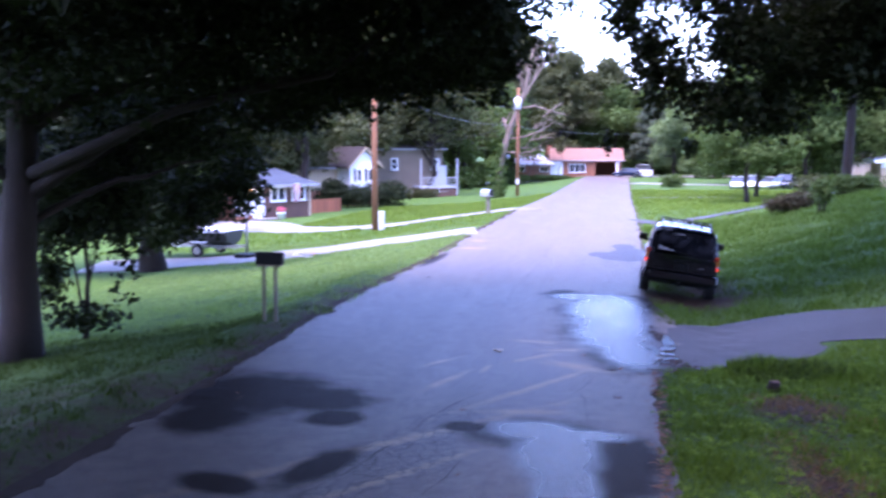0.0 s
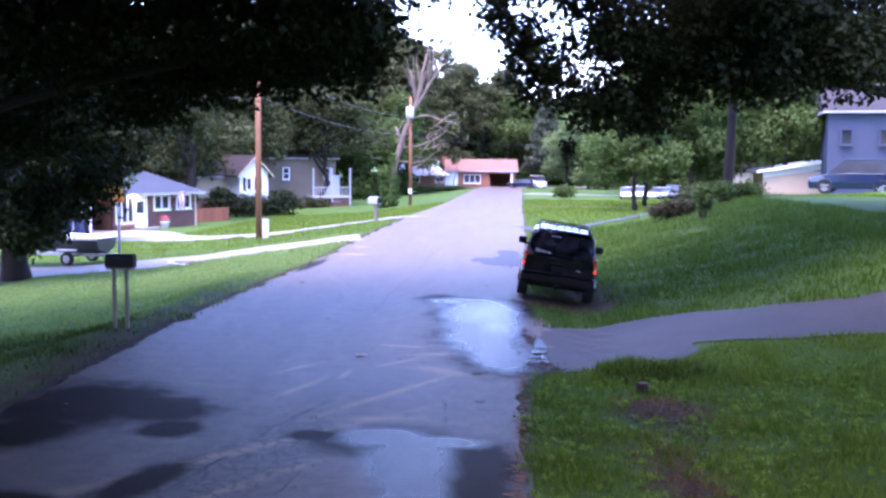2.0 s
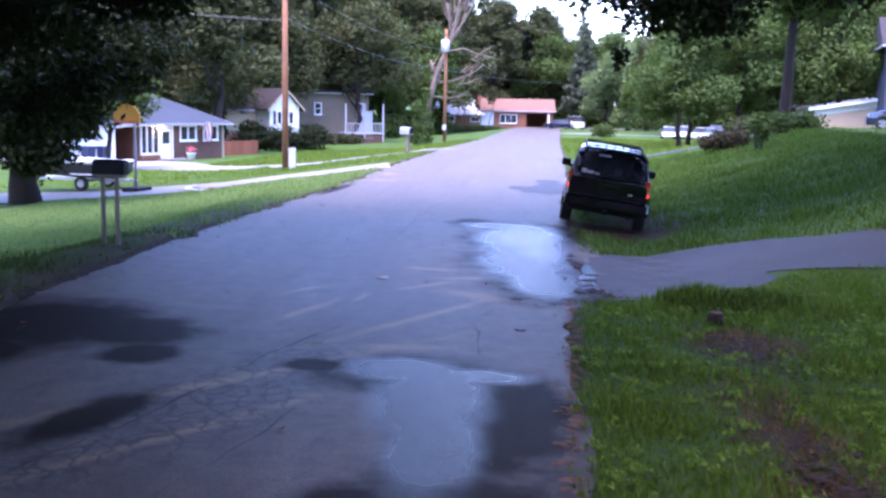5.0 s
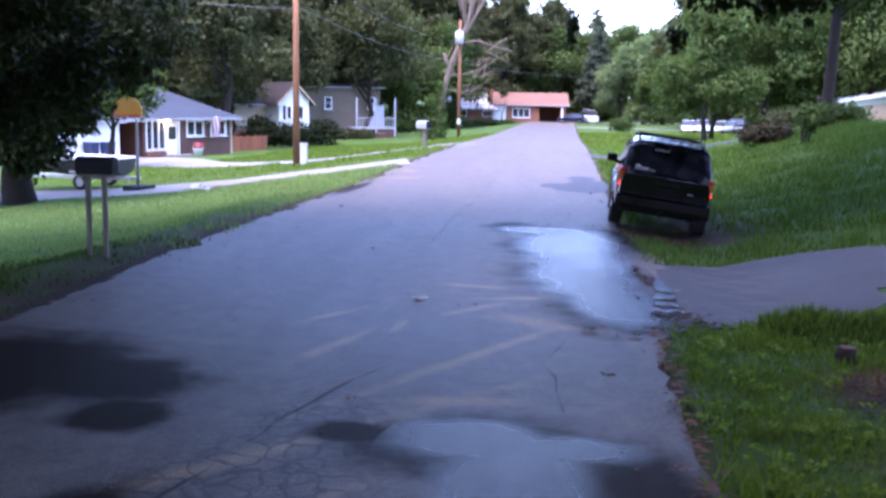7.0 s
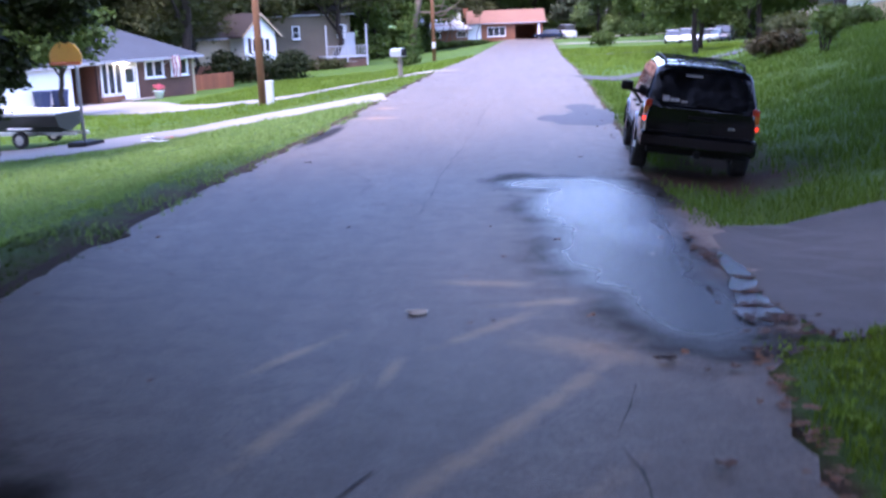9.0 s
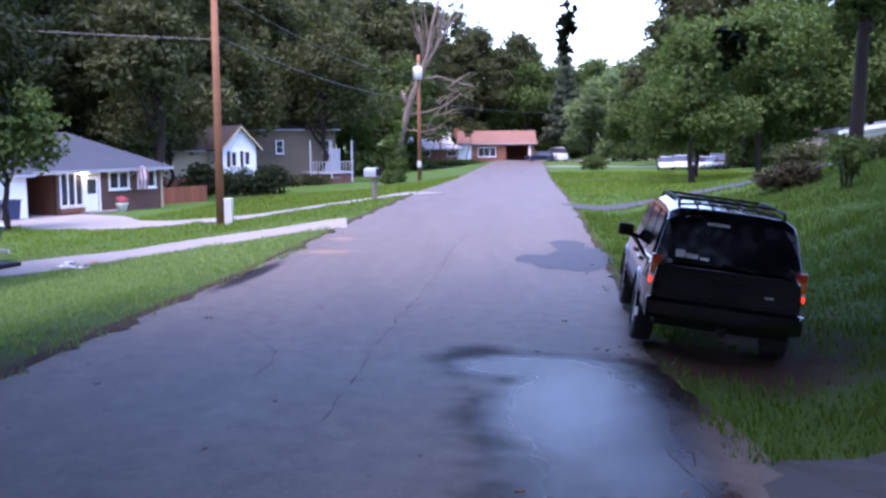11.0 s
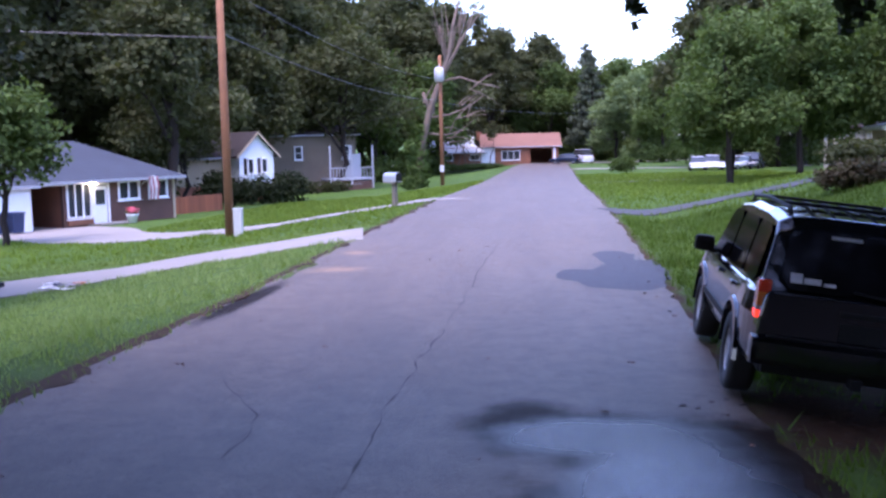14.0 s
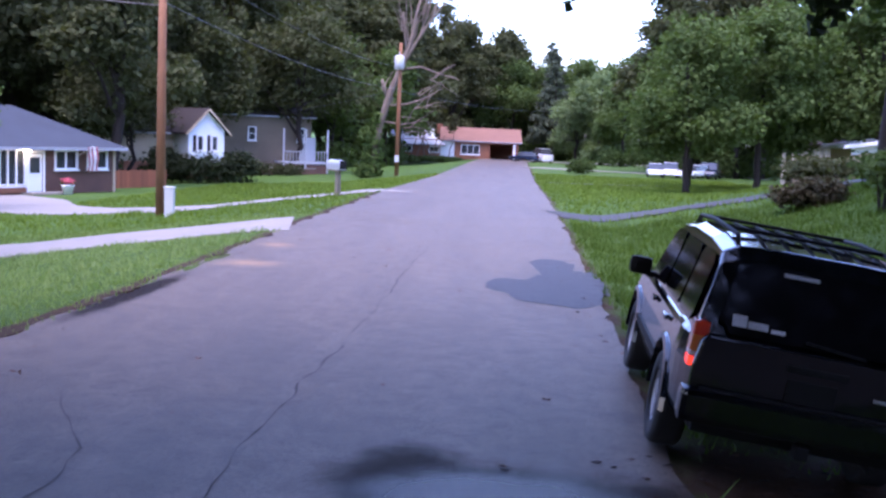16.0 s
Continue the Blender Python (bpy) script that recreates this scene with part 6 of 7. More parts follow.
def far_house():
    h = thing("far_house", pose(-10.2, 169.5, -1.45, 0, 0, 2), "long red brick ranch house with a terracotta roof and carport", "house")
    holes = [(1.6, 2.9, 0.9, 1.7), (5.4, 6.8, 0.9, 1.7), (7.9, 8.9, 0, 2.05), (10.0, 12.6, 0.8, 2.1), (14.1, 17.3, 0, 2.3)]
    part("wall", wall(B(), 18.2, 2.7, 0.22, holes), M["brick"], h)
    part("wall", box(B(), 9.1, 8, 1.35, 18.2, 0.2, 2.7), M["brick"], h)
    part("wall", box(B(), 0.1, 4, 1.35, 0.2, 7.6, 2.7), M["brick"], h)
    part("wall", box(B(), 18.1, 4, 1.35, 0.2, 7.6, 2.7), M["brick"], h)
    part("wall", box(B(), 13.9, 4, 1.35, 0.2, 7.6, 2.7), M["brick"], h)
    window(h, 1.6, 2.9, 0.9, 1.7, 1)
    window(h, 5.4, 6.8, 0.9, 1.7, 1)
    window(h, 10.0, 12.6, 0.8, 2.1, 2)
    part("door", box(B(), 8.4, 0.08, 1.02, 1.0, 0.06, 2.05), M["white"], h, "white front door")
    part("white_panel", box(B(), 8.0, -0.06, 1.3, 2.0, 0.06, 2.4), M["white"], h)
    part("white_post", box(B(), 17.6, -0.08, 1.2, 0.3, 0.3, 2.4), M["white"], h)
    hip_roof(h, 7.4, 18.2, 0, 8, 2.7, 1.9, M["roof_red"], 0.5, (False, False))
    hip_roof(h, 0, 7.4, -0.6, 7, 2.0, 2.6, M["roof_pale"], 0.4, (False, True), "wing_roof")
    part("chimney", box(B(), 6.8, 4.5, 4.3, 0.8, 0.6, 1.4, 0.02), M["brick"], h)


far_house()


def far_debris():
    """Fallen bare branches lying against the pale roof."""
    t = thing("fallen_branch", pose(-6.0, 168.2, -0.2), "tangle of fallen bare branches leaning on the far roof", "branch")
    rng = random.Random(5)
    bm = B()
    for k in range(9):
        x = rng.uniform(-2.5, 4.5)
        tube(bm, bent((x, 0, -1.2), (x + rng.uniform(-2, 2), 0.6, rng.uniform(2.0, 4.2)), 0.3, 5, k), [0.10, 0.08, 0.07, 0.05, 0.04, 0.02], 6)
    part("twig", bm, M["deadwood"], t)
    tagged(leaf_mesh("leaf_cluster", leaves([(1.0, 0.2, 3.0, 1.6, 0.6, 0.9), (4.0, 0.3, 3.2, 1.4, 0.6, 0.8)], 700, 0.28, 61, 0.2), M["leaf_dark"], t), kind="stuff")


far_debris()


def simple_car(name, x, y, turn, paint, label, size=(1.75, 4.4, 1.45), pickup=False):
    """A parked car or pickup far off: body, cabin, glass, lamps and wheels."""
    t = thing(name, pose(x, y, ground(x, y), 0, 0, turn), label, "car")
    w, l, hgt = size
    rings = []
    for f, zt, hw in ((-0.5, 0.62, 0.42), (-0.485, 0.80, 0.47), (-0.3, 0.88, 0.5), (0.1, 0.88, 0.5), (0.33, 0.82, 0.49), (0.48, 0.68, 0.46), (0.5, 0.5, 0.42)):
        y0 = f * l
        zt = zt * hgt / 1.45
        pr = [(hw * w * 0.95, 0.28), (hw * w, 0.5 * hgt / 1.45), (hw * w * 0.96, zt - 0.04), (hw * w * 0.88, zt)]
        rings.append([(a, y0, b) for a, b in pr] + [(-a, y0, b) for a, b in reversed(pr)])
    part("body", loft(B(), rings), paint, t)
    a, b, c, d = (-0.08, -0.02, 0.15, 0.27) if pickup else (-0.42, -0.30, 0.10, 0.28)
    cab = []
    for f, k in ((a, 0.0), (b, 1.0), (c, 1.0), (d, 0.0)):
        z0, z1 = 0.86 * hgt / 1.45, (0.87 + 0.57 * k) * hgt / 1.45
        cab.append([(s * ww * w, f * l, z) for s, ww, z in ((1, 0.45, z0), (1, 0.44 - 0.07 * k, z1), (-1, 0.44 - 0.07 * k, z1), (-1, 0.45, z0))])
    glass = part("glasshouse", loft(B(), cab), M["pane"], t, "dark windows")
    part("roof", box(B(), 0, (b + c) / 2 * l, hgt - 0.01, w * 0.76, (c - b) * l * 1.02, 0.05, 0.02), paint, t)
    for s in (-1, 1):
        part("lamp", box(B(), s * w * 0.38, l * 0.485, 0.62 * hgt / 1.45, 0.3, 0.08, 0.13, 0.03), M["clear"], t)
        part("lamp", box(B(), s * w * 0.40, -l * 0.488, 0.68 * hgt / 1.45, 0.22, 0.06, 0.15, 0.03), M["red"], t)
        for yy in (-0.31, 0.31):
            wheel(t, s * (w / 2 - 0.11), yy * l, s, 0.32 * hgt / 1.45, 0.2)
    if pickup:
        part("bed", box(B(), 0, -0.29 * l, 0.78 * hgt / 1.45, w * 0.98, 0.40 * l, 0.42, 0.03), paint, t)
    return t


simple_car("parked_truck", 23.5, 61.9, 62, M["truckblue"], "dark blue four-wheel-drive wagon parked on the bank", (1.95, 4.9, 1.95))
simple_car("parked_car", 17.6, 112, 172, M["white_paint"], "white car parked beyond the trees", (1.5, 4.2, 1.2))
simple_car("parked_van", 19.1, 112.8, 166, M["white_paint"], "white van parked beyond the trees", (1.55, 4.4, 1.3))
simple_car("parked_car", 20.9, 111.2, 140, M["white_paint"], "white car parked beyond the trees", (1.55, 4.2, 1.2))
simple_car("parked_car", 22.6, 113, 160, M["truckblue"], "blue car parked beyond the trees")
simple_car("parked_car", 8.8, 166.0, 70, M["truckblue"], "blue car parked at the far carport")
simple_car("parked_van", 11.2, 169.0, 20, M["white_paint"], "white van parked beside the far house", (1.9, 4.8, 2.0))


def trailer_box():
    t = thing("utility_trailer", pose(-12.8, 150, ground(-12.8, 150)), "white box trailer standing by the trees", "trailer")
    part("body", box(B(), 0, 0, 1.25, 3.1, 1.8, 1.6, 0.05), M["white"], t)
    part("frame", box(B(), 0, 0, 0.4, 3.4, 1.2, 0.12), M["trim"], t)
    for s in (-1, 1):
        wheel(t, s * 0.95, 0, s, 0.3, 0.2)
    part("door", box(B(), 0, -0.91, 1.2, 1.2, 0.03, 1.4), M["white"], t)


trailer_box()


def bank_houses():
    g = thing("garage", pose(22.4, 77.4, ground(22.4, 77.4), 0, 0, -8), "tan garage with a low white roof on the bank", "garage")
    part("wall", box(B(), 2.8, 3, 1.05, 5.6, 6, 2.3), M["tan"], g)
    part("roof", slab(B(), [(-0.5, -0.5, 2.25), (6.2, -0.5, 3.3), (6.2, 6.5, 3.3), (-0.5, 6.5, 2.25)], 0.22), M["white"], g)
    part("gable_panel", slab(B(), [(0, -0.03, 2.2), (5.6, -0.03, 3.05), (5.6, 0.2, 3.05), (0, 0.2, 2.2)], 0.5), M["white"], g)
    part("door", box(B(), 2.6, -0.03, 0.95, 2.6, 0.06, 1.9), M["tan"], g)
    h = thing("blue_house", pose(25.0, 71.5, ground(25, 71.5), 0, 0, -14), "tall blue-grey sided house on the bank", "house")
    part("wall", box(B(), 4.5, 4, 2.8, 9, 8, 5.8), M["bluegrey"], h)
    hip_roof(h, 0, 9, 0, 8, 5.7, 2.0, M["roof_dark"], 0.4, (False, False))
    for x in (0.8, 3.2):
        window(h, x, x + 0.7, 3.5, 4.5, 0, y=-0.13, frame_material=M["bluegrey"])
        window(h, x + 0.3, x + 1.0, 1.2, 2.2, 0, y=-0.13, frame_material=M["bluegrey"])
    s = thing("slatted_shed", pose(26.2, 101, ground(26.2, 101), 0, 0, -6), "weathered slatted outbuilding among the trees", "shed")
    ht = 3.2
    part("wall", box(B(), 3, 2, ht / 2, 6, 4, ht), M["cream"], s)
    me = None
    for k in range(20):
        if me is None:
            o = part("slat", box(B(), 0, 0, ht / 2, 0.2, 0.04, ht, 0.004), M["slats"], s)
            me = o.data
        else:
            o = new("slat", me)
            o.parent = s
        o.location = (0.15 + k * 0.3, -0.03, 0)
    part("roof", slab(B(), [(-0.4, -0.5, ht + 0.2), (6.4, -0.5, ht + 0.2), (6.4, 4.4, ht + 0.6), (-0.4, 4.4, ht + 0.6)], 0.16), M["roof_dark"], s)
    r = thing("red_shed", pose(33.0, 99, ground(33, 99), 0, 0, -10), "reddish brick outbuilding behind the trees", "shed")
    part("wall", box(B(), 3, 2, 1.2, 6, 4, 2.4), M["brick"], r)
    hip_roof(r, 0, 6, 0, 4, 2.4, 1.2, M["roof_dark"], 0.4, (False, False))


bank_houses()


# ---------------------------------------------------------------- poles and wires
def utility_pole(x, y, height, label, arm):
    t = thing("utility_pole", pose(x, y, ground(x, y)), label, "utility pole", "utility poles")
    part("post", tube(B(), [(0, 0, -0.4), (0, 0, height * 0.5), (0, 0, height)], [0.165, 0.145, 0.12], 14), M["pole"], t, smooth=True)
    if arm:
        part("pole_cap", tube(B(), [(0, 0, height), (0, 0, height + 0.10)], [0.14, 0.13], 12), M["steel"], t)
        for s in (-1, 1):
            part("insulator", tube(B(), [(s * 0.24, 0, height - 0.45), (s * 0.24, 0, height - 0.15)], [0.07, 0.05], 10), M["white"], t)
        part("bracket", box(B(), 0, 0, height - 0.45, 0.6, 0.08, 0.08), M["pole"], t)
    return t


pole_one = utility_pole(-9.25, 53.3, 9.3, "brown wooden utility pole on the lawn", True)
pole_two = utility_pole(-4.4, 98.4, 10.0, "brown wooden utility pole with a transformer", False)
tr = part("transformer", tube(B(), [(-0.05, -0.34, 8.0), (-0.05, -0.34, 8.05), (-0.05, -0.34, 8.95), (-0.05, -0.34, 9.05)], [0.30, 0.36, 0.36, 0.28], 16), M["utility"], pole_two, "pale grey transformer can", True)
part("bushing", tube(B(), [(-0.05, -0.34, 9.05), (-0.05, -0.34, 9.3)], [0.05, 0.04], 8), M["steel"], tr)
part("band", box(B(), -0.02, -0.14, 8.5, 0.2, 0.2, 0.12), M["steel"], tr)
part("meter_box", box(B(), 0.0, -0.2, 1.3, 0.3, 0.2, 0.5, 0.02), M["utility"], pole_two, "grey meter box")


def wire(a, b, sag, r, label):
    pts = []
    for k in range(15):
        f = k / 14
        p = Vector(a).lerp(Vector(b), f)
        p.z -= sag * 4 * f * (1 - f)
        pts.append(p)
    return tagged(part("cable", tube(B(), pts, r, 6), M["cable"]), label, "cable", "overhead cables")


g1, g2 = ground(-9.25, 53.3), ground(-4.35, 98.6)
wire((-9.25, 53.3, g1 + 7.05), (-40, 46, g1 + 9.2), 0.3, 0.022, "dark service cable running from the pole")
wire((-9.25, 53.3, g1 + 8.9), (-4.35, 98.6, g2 + 8.2), 0.7, 0.012, "overhead cable between the two poles")
wire((-9.25, 53.3, g1 + 7.2), (-4.35, 98.6, g2 + 6.6), 0.6, 0.014, "overhead cable between the two poles")
wire((-9.25, 53.3, g1 + 8.9), (-10, 5, 9.5), 0.8, 0.012, "overhead cable along the street")
wire((-4.35, 98.6, g2 + 6.4), (12, 150, 5.5), 0.5, 0.014, "overhead cable running towards the far trees")
wire((-4.35, 98.6, g2 + 6.6), (-21, 112, 2.6), 0.3, 0.012, "service cable to the cream house")


def pedestal():
    t = thing("utility_pedestal", pose(-8.85, 53.0, ground(-8.85, 53.0)), "pale grey utility pedestal beside the pole", "utility box")
    part("box", box(B(), 0, 0, 0.45, 0.30, 0.26, 1.0, 0.03), M["utility"], t)
    part("cap", box(B(), 0, 0, 0.965, 0.33, 0.29, 0.07, 0.02), M["utility"], t)


pedestal()


# ---------------------------------------------------------------- mailboxes
def mailbox(name, x, y, turn, top, posts, body, flag, label, flap, size=(0.20, 0.24, 0.52), thick=0.085):
    t = thing(name, pose(x, y, ground(x, y), 0, 0, turn), label, "mailbox", "mailboxes")
    bm = B()
    w, h, l = size
    sec = [(-w / 2, 0), (-w / 2, h * 0.55)] + [(-w / 2 * math.cos(radians(a)), h * 0.55 + h * 0.45 * math.sin(radians(a))) for a in range(20, 180, 20)] + [(w / 2, h * 0.55), (w / 2, 0)]
    loft(bm, [[(x0, y0, top - h + z) for x0, z in sec] for y0 in (-l / 2, l / 2)])
    b = part("box", bm, body, t)
    part("flap", box(B(), 0, -l / 2 - 0.008, top - h / 2, w * 0.92, 0.014, h * 0.85, 0.005), flap, b)
    part("flag", box(B(), w / 2 + 0.012, 0.02, top - 0.06, 0.01, 0.16, 0.05), flag, b)
    part("shelf", box(B(), 0, 0, top - h - 0.02, w + 0.03, l * 0.9, 0.035), M["post"], t)
    for px, py in posts:
        part("post", box(B(), px, py, (top - h - 0.04) / 2 - 0.1, thick, thick, top - h + 0.16, 0.008), M["post"], t)
    return t


mailbox("mailbox", -4.68, 19.0, 88, 1.34, [(0.0, -0.11), (0.0, 0.12)], M["mailbox"], M["mailbox"], "black mailbox on two thin wooden posts", M["mailbox"], (0.20, 0.24, 0.50), 0.06)
mailbox("mailbox", -3.7, 56.6, 48, 1.36, [(0, -0.1)], M["steel"], M["mailbox"], "dark and silver mailbox on a wooden post", M["mailbox"], (0.34, 0.36, 0.72), 0.16)


# ---------------------------------------------------------------- hoop, boat, bin
def hoop():
    t = thing("basketball_hoop", pose(-12.2, 40.2, ground(-12.2, 40.2), 0, 0, -18), "basketball hoop with a yellow fan-shaped backboard", "basketball hoop")
    part("pole", tube(B(), [(-0.05, 0.5, -0.2), (-0.05, 0.5, 2.4), (0, 0.08, 2.9)], 0.05, 10), M["steel"], t, smooth=True)
    bm = B()
    outline = [(-0.56, 2.55), (0.56, 2.55)] + [(0.58 * math.cos(radians(a)), 2.72 + 0.48 * math.sin(radians(a))) for a in range(0, 181, 15)]
    loft(bm, [[(x, y, z) for x, z in outline] for y in (-0.02, 0.02)])
    bd = part("backboard", bm, M["yellow"], t, "yellow fan-shaped backboard")
    part("rim_band", box(B(), 0, -0.03, 2.56, 1.1, 0.03, 0.10, 0.01), M["orange"], bd, "orange lower band")
    ring = [(0.23 * math.cos(radians(a)), -0.36 + 0.23 * math.sin(radians(a)), 2.58) for a in range(0, 361, 20)]
    part("hoop_ring", tube(B(), ring, 0.012, 6), M["orange"], bd, "orange hoop ring")
    part("base", box(B(), -0.05, 0.55, 0.08, 0.7, 0.9, 0.2, 0.06), M["trim"], t)


hoop()


def boat():
    t = thing("boat", pose(-15.2, 42.6, ground(-15.2, 42.6) + 0.1, 0, 0, 80), "small dark boat with a white rim on a trailer", "boat")
    sta = [(-2.1, 0.80, 0.45, 1.05), (-1.0, 0.88, 0.42, 1.05), (0.4, 0.85, 0.45, 1.08), (1.4, 0.6, 0.55, 1.16), (2.2, 0.1, 0.85, 1.28)]
    hull = [[(w, y, t1), (w * 0.8, y, (z0 + t1) / 2 - 0.1), (0, y, z0), (-w * 0.8, y, (z0 + t1) / 2 - 0.1), (-w, y, t1)] for y, w, z0, t1 in sta]
    hb = part("hull", loft(B(), hull), M["hull"], t, "dark olive hull")
    gun = B()
    for s in (-1, 1):
        tube(gun, [(s * w, y, t1 + 0.02) for y, w, z0, t1 in sta], 0.06, 8)
    part("gunwale", gun, M["white"], hb, "white rim")
    part("deck", slab(B(), [(-0.75, -2.05, 1.09), (0.75, -2.05, 1.09), (0.8, 0.3, 1.12), (0.2, 2.0, 1.26), (-0.2, 2.0, 1.26), (-0.8, 0.3, 1.12)], 0.06), M["white"], hb, "white cover")
    fr = part("trailer_frame", box(box(B(), 0, 0.1, 0.36, 0.10, 4.8, 0.10), 0, -0.9, 0.36, 1.7, 0.1, 0.1), M["steel"], t)
    for s in (-1, 1):
        part("fender", box(B(), s * 0.95, -0.9, 0.62, 0.22, 0.8, 0.05, 0.02), M["white"], fr)
        wheel(t, s * 0.95, -0.9, s, 0.27, 0.16)
    part("side_board", box(B(), 1.05, 0, 0.30, 0.05, 4.2, 0.12, 0.01), M["white"], fr)


boat()


def bin_(x, y, turn):
    t = thing("wheelie_bin", pose(x, y, ground(x, y) + 0.03, 0, 0, turn), "dark blue wheeled rubbish bin by the carport", "rubbish bin")
    rings = [[(sx * w, sy * w * 1.1, z) for sx, sy in ((1, 1), (-1, 1), (-1, -1), (1, -1))] for w, z in ((0.25, 0.06), (0.31, 0.95))]
    part("body", loft(B(), rings), M["blue"], t)
    part("lid", box(B(), 0, -0.02, 1.0, 0.68, 0.74, 0.08, 0.03), M["blue"], t)
    part("handle", tube(B(), [(-0.28, 0.38, 0.98), (0.28, 0.38, 0.98)], 0.02, 8), M["blue"], t)
    for s in (-1, 1):
        part("wheel", tube(B(), [(s * 0.27, 0.3, 0.12), (s * 0.33, 0.3, 0.12)], 0.12, 14), M["tyre"], t)


bin_(-23.6, 64.6, 60)
bin_(-22.9, 65.3, 55)


def paper_heap(x, y, n, label, mats, spread):
    t = thing("litter", pose(x, y, ground(x, y) + 0.03), label, "litter")
    rng = random.Random(n)
    for k in range(n):
        bm = B()
        w, l = rng.uniform(0.2, 0.5), rng.uniform(0.15, 0.35)
        vs = [[bm.verts.new((w * (i / 4 - 0.5), l * (j / 3 - 0.5), 0.03 + 0.05 * noise.noise((i * 1.3 + k, j * 1.1, k)))) for i in range(5)] for j in range(4)]
        for j in range(3):
            for i in range(4):
                bm.faces.new((vs[j][i], vs[j][i + 1], vs[j + 1][i + 1], vs[j + 1][i]))
        bmesh.ops.solidify(bm, geom=bm.faces[:], thickness=0.012)
        bmesh.ops.transform(bm, matrix=pose(rng.uniform(-spread, spread), rng.uniform(-0.4, 0.4), 0.01 + 0.012 * k, rng.uniform(-8, 8), rng.uniform(-8, 8), rng.uniform(0, 180)), verts=bm.verts)
        part("sheet", bm, M[mats[k % len(mats)]], t)


paper_heap(-9.2, 39.0, 7, "crumpled white and orange paper on the concrete driveway", ["white", "white", "orange", "white", "sticker", "blue"], 0.7)


# ---------------------------------------------------------------- stump, stones and leaf litter
def stump():
    t = thing("tree_stump", pose(4.1, 15.3, ground(4.1, 15.3)), "small brown stump in the grass", "stump")
    bm = B()
    tube(bm, [(0, 0, -0.05), (0, 0, 0.05), (0.01, 0, 0.13)], [0.13, 0.10, 0.09], 12)
    part("wood", bm, M["bark"], t, smooth=True)
    part("cut_face", tube(B(), [(0.01, 0, 0.125), (0.01, 0, 0.138)], [0.082, 0.08], 12), M["soil"], t, "reddish cut face")


stump()


def debris(vs, fs, heaps, rng, lift):
    """Adds small curled leaves to a mesh, in loose heaps (x, y, half sizes, count)."""
    for x, y, w, l, n in heaps:
        for k in range(n):
            cx, cy, r, a0 = x + rng.gauss(0, w * 0.6), y + rng.gauss(0, l * 0.6), rng.uniform(0.018, 0.05), rng.uniform(0, 6.3)
            base = len(vs)
            zz = ground(cx, cy) + lift + rng.uniform(0.0, 0.015)
            for i in range(6):
                q = r * rng.uniform(0.5, 1.2)
                vs.append((cx + math.cos(a0 + i * 1.047) * q * 1.3, cy + math.sin(a0 + i * 1.047) * q * 0.7, zz + rng.uniform(0, 0.012)))
            vs.append((cx, cy, zz + 0.014))
            fs += [(base + i, base + (i + 1) % 6, base + 6) for i in range(6)]


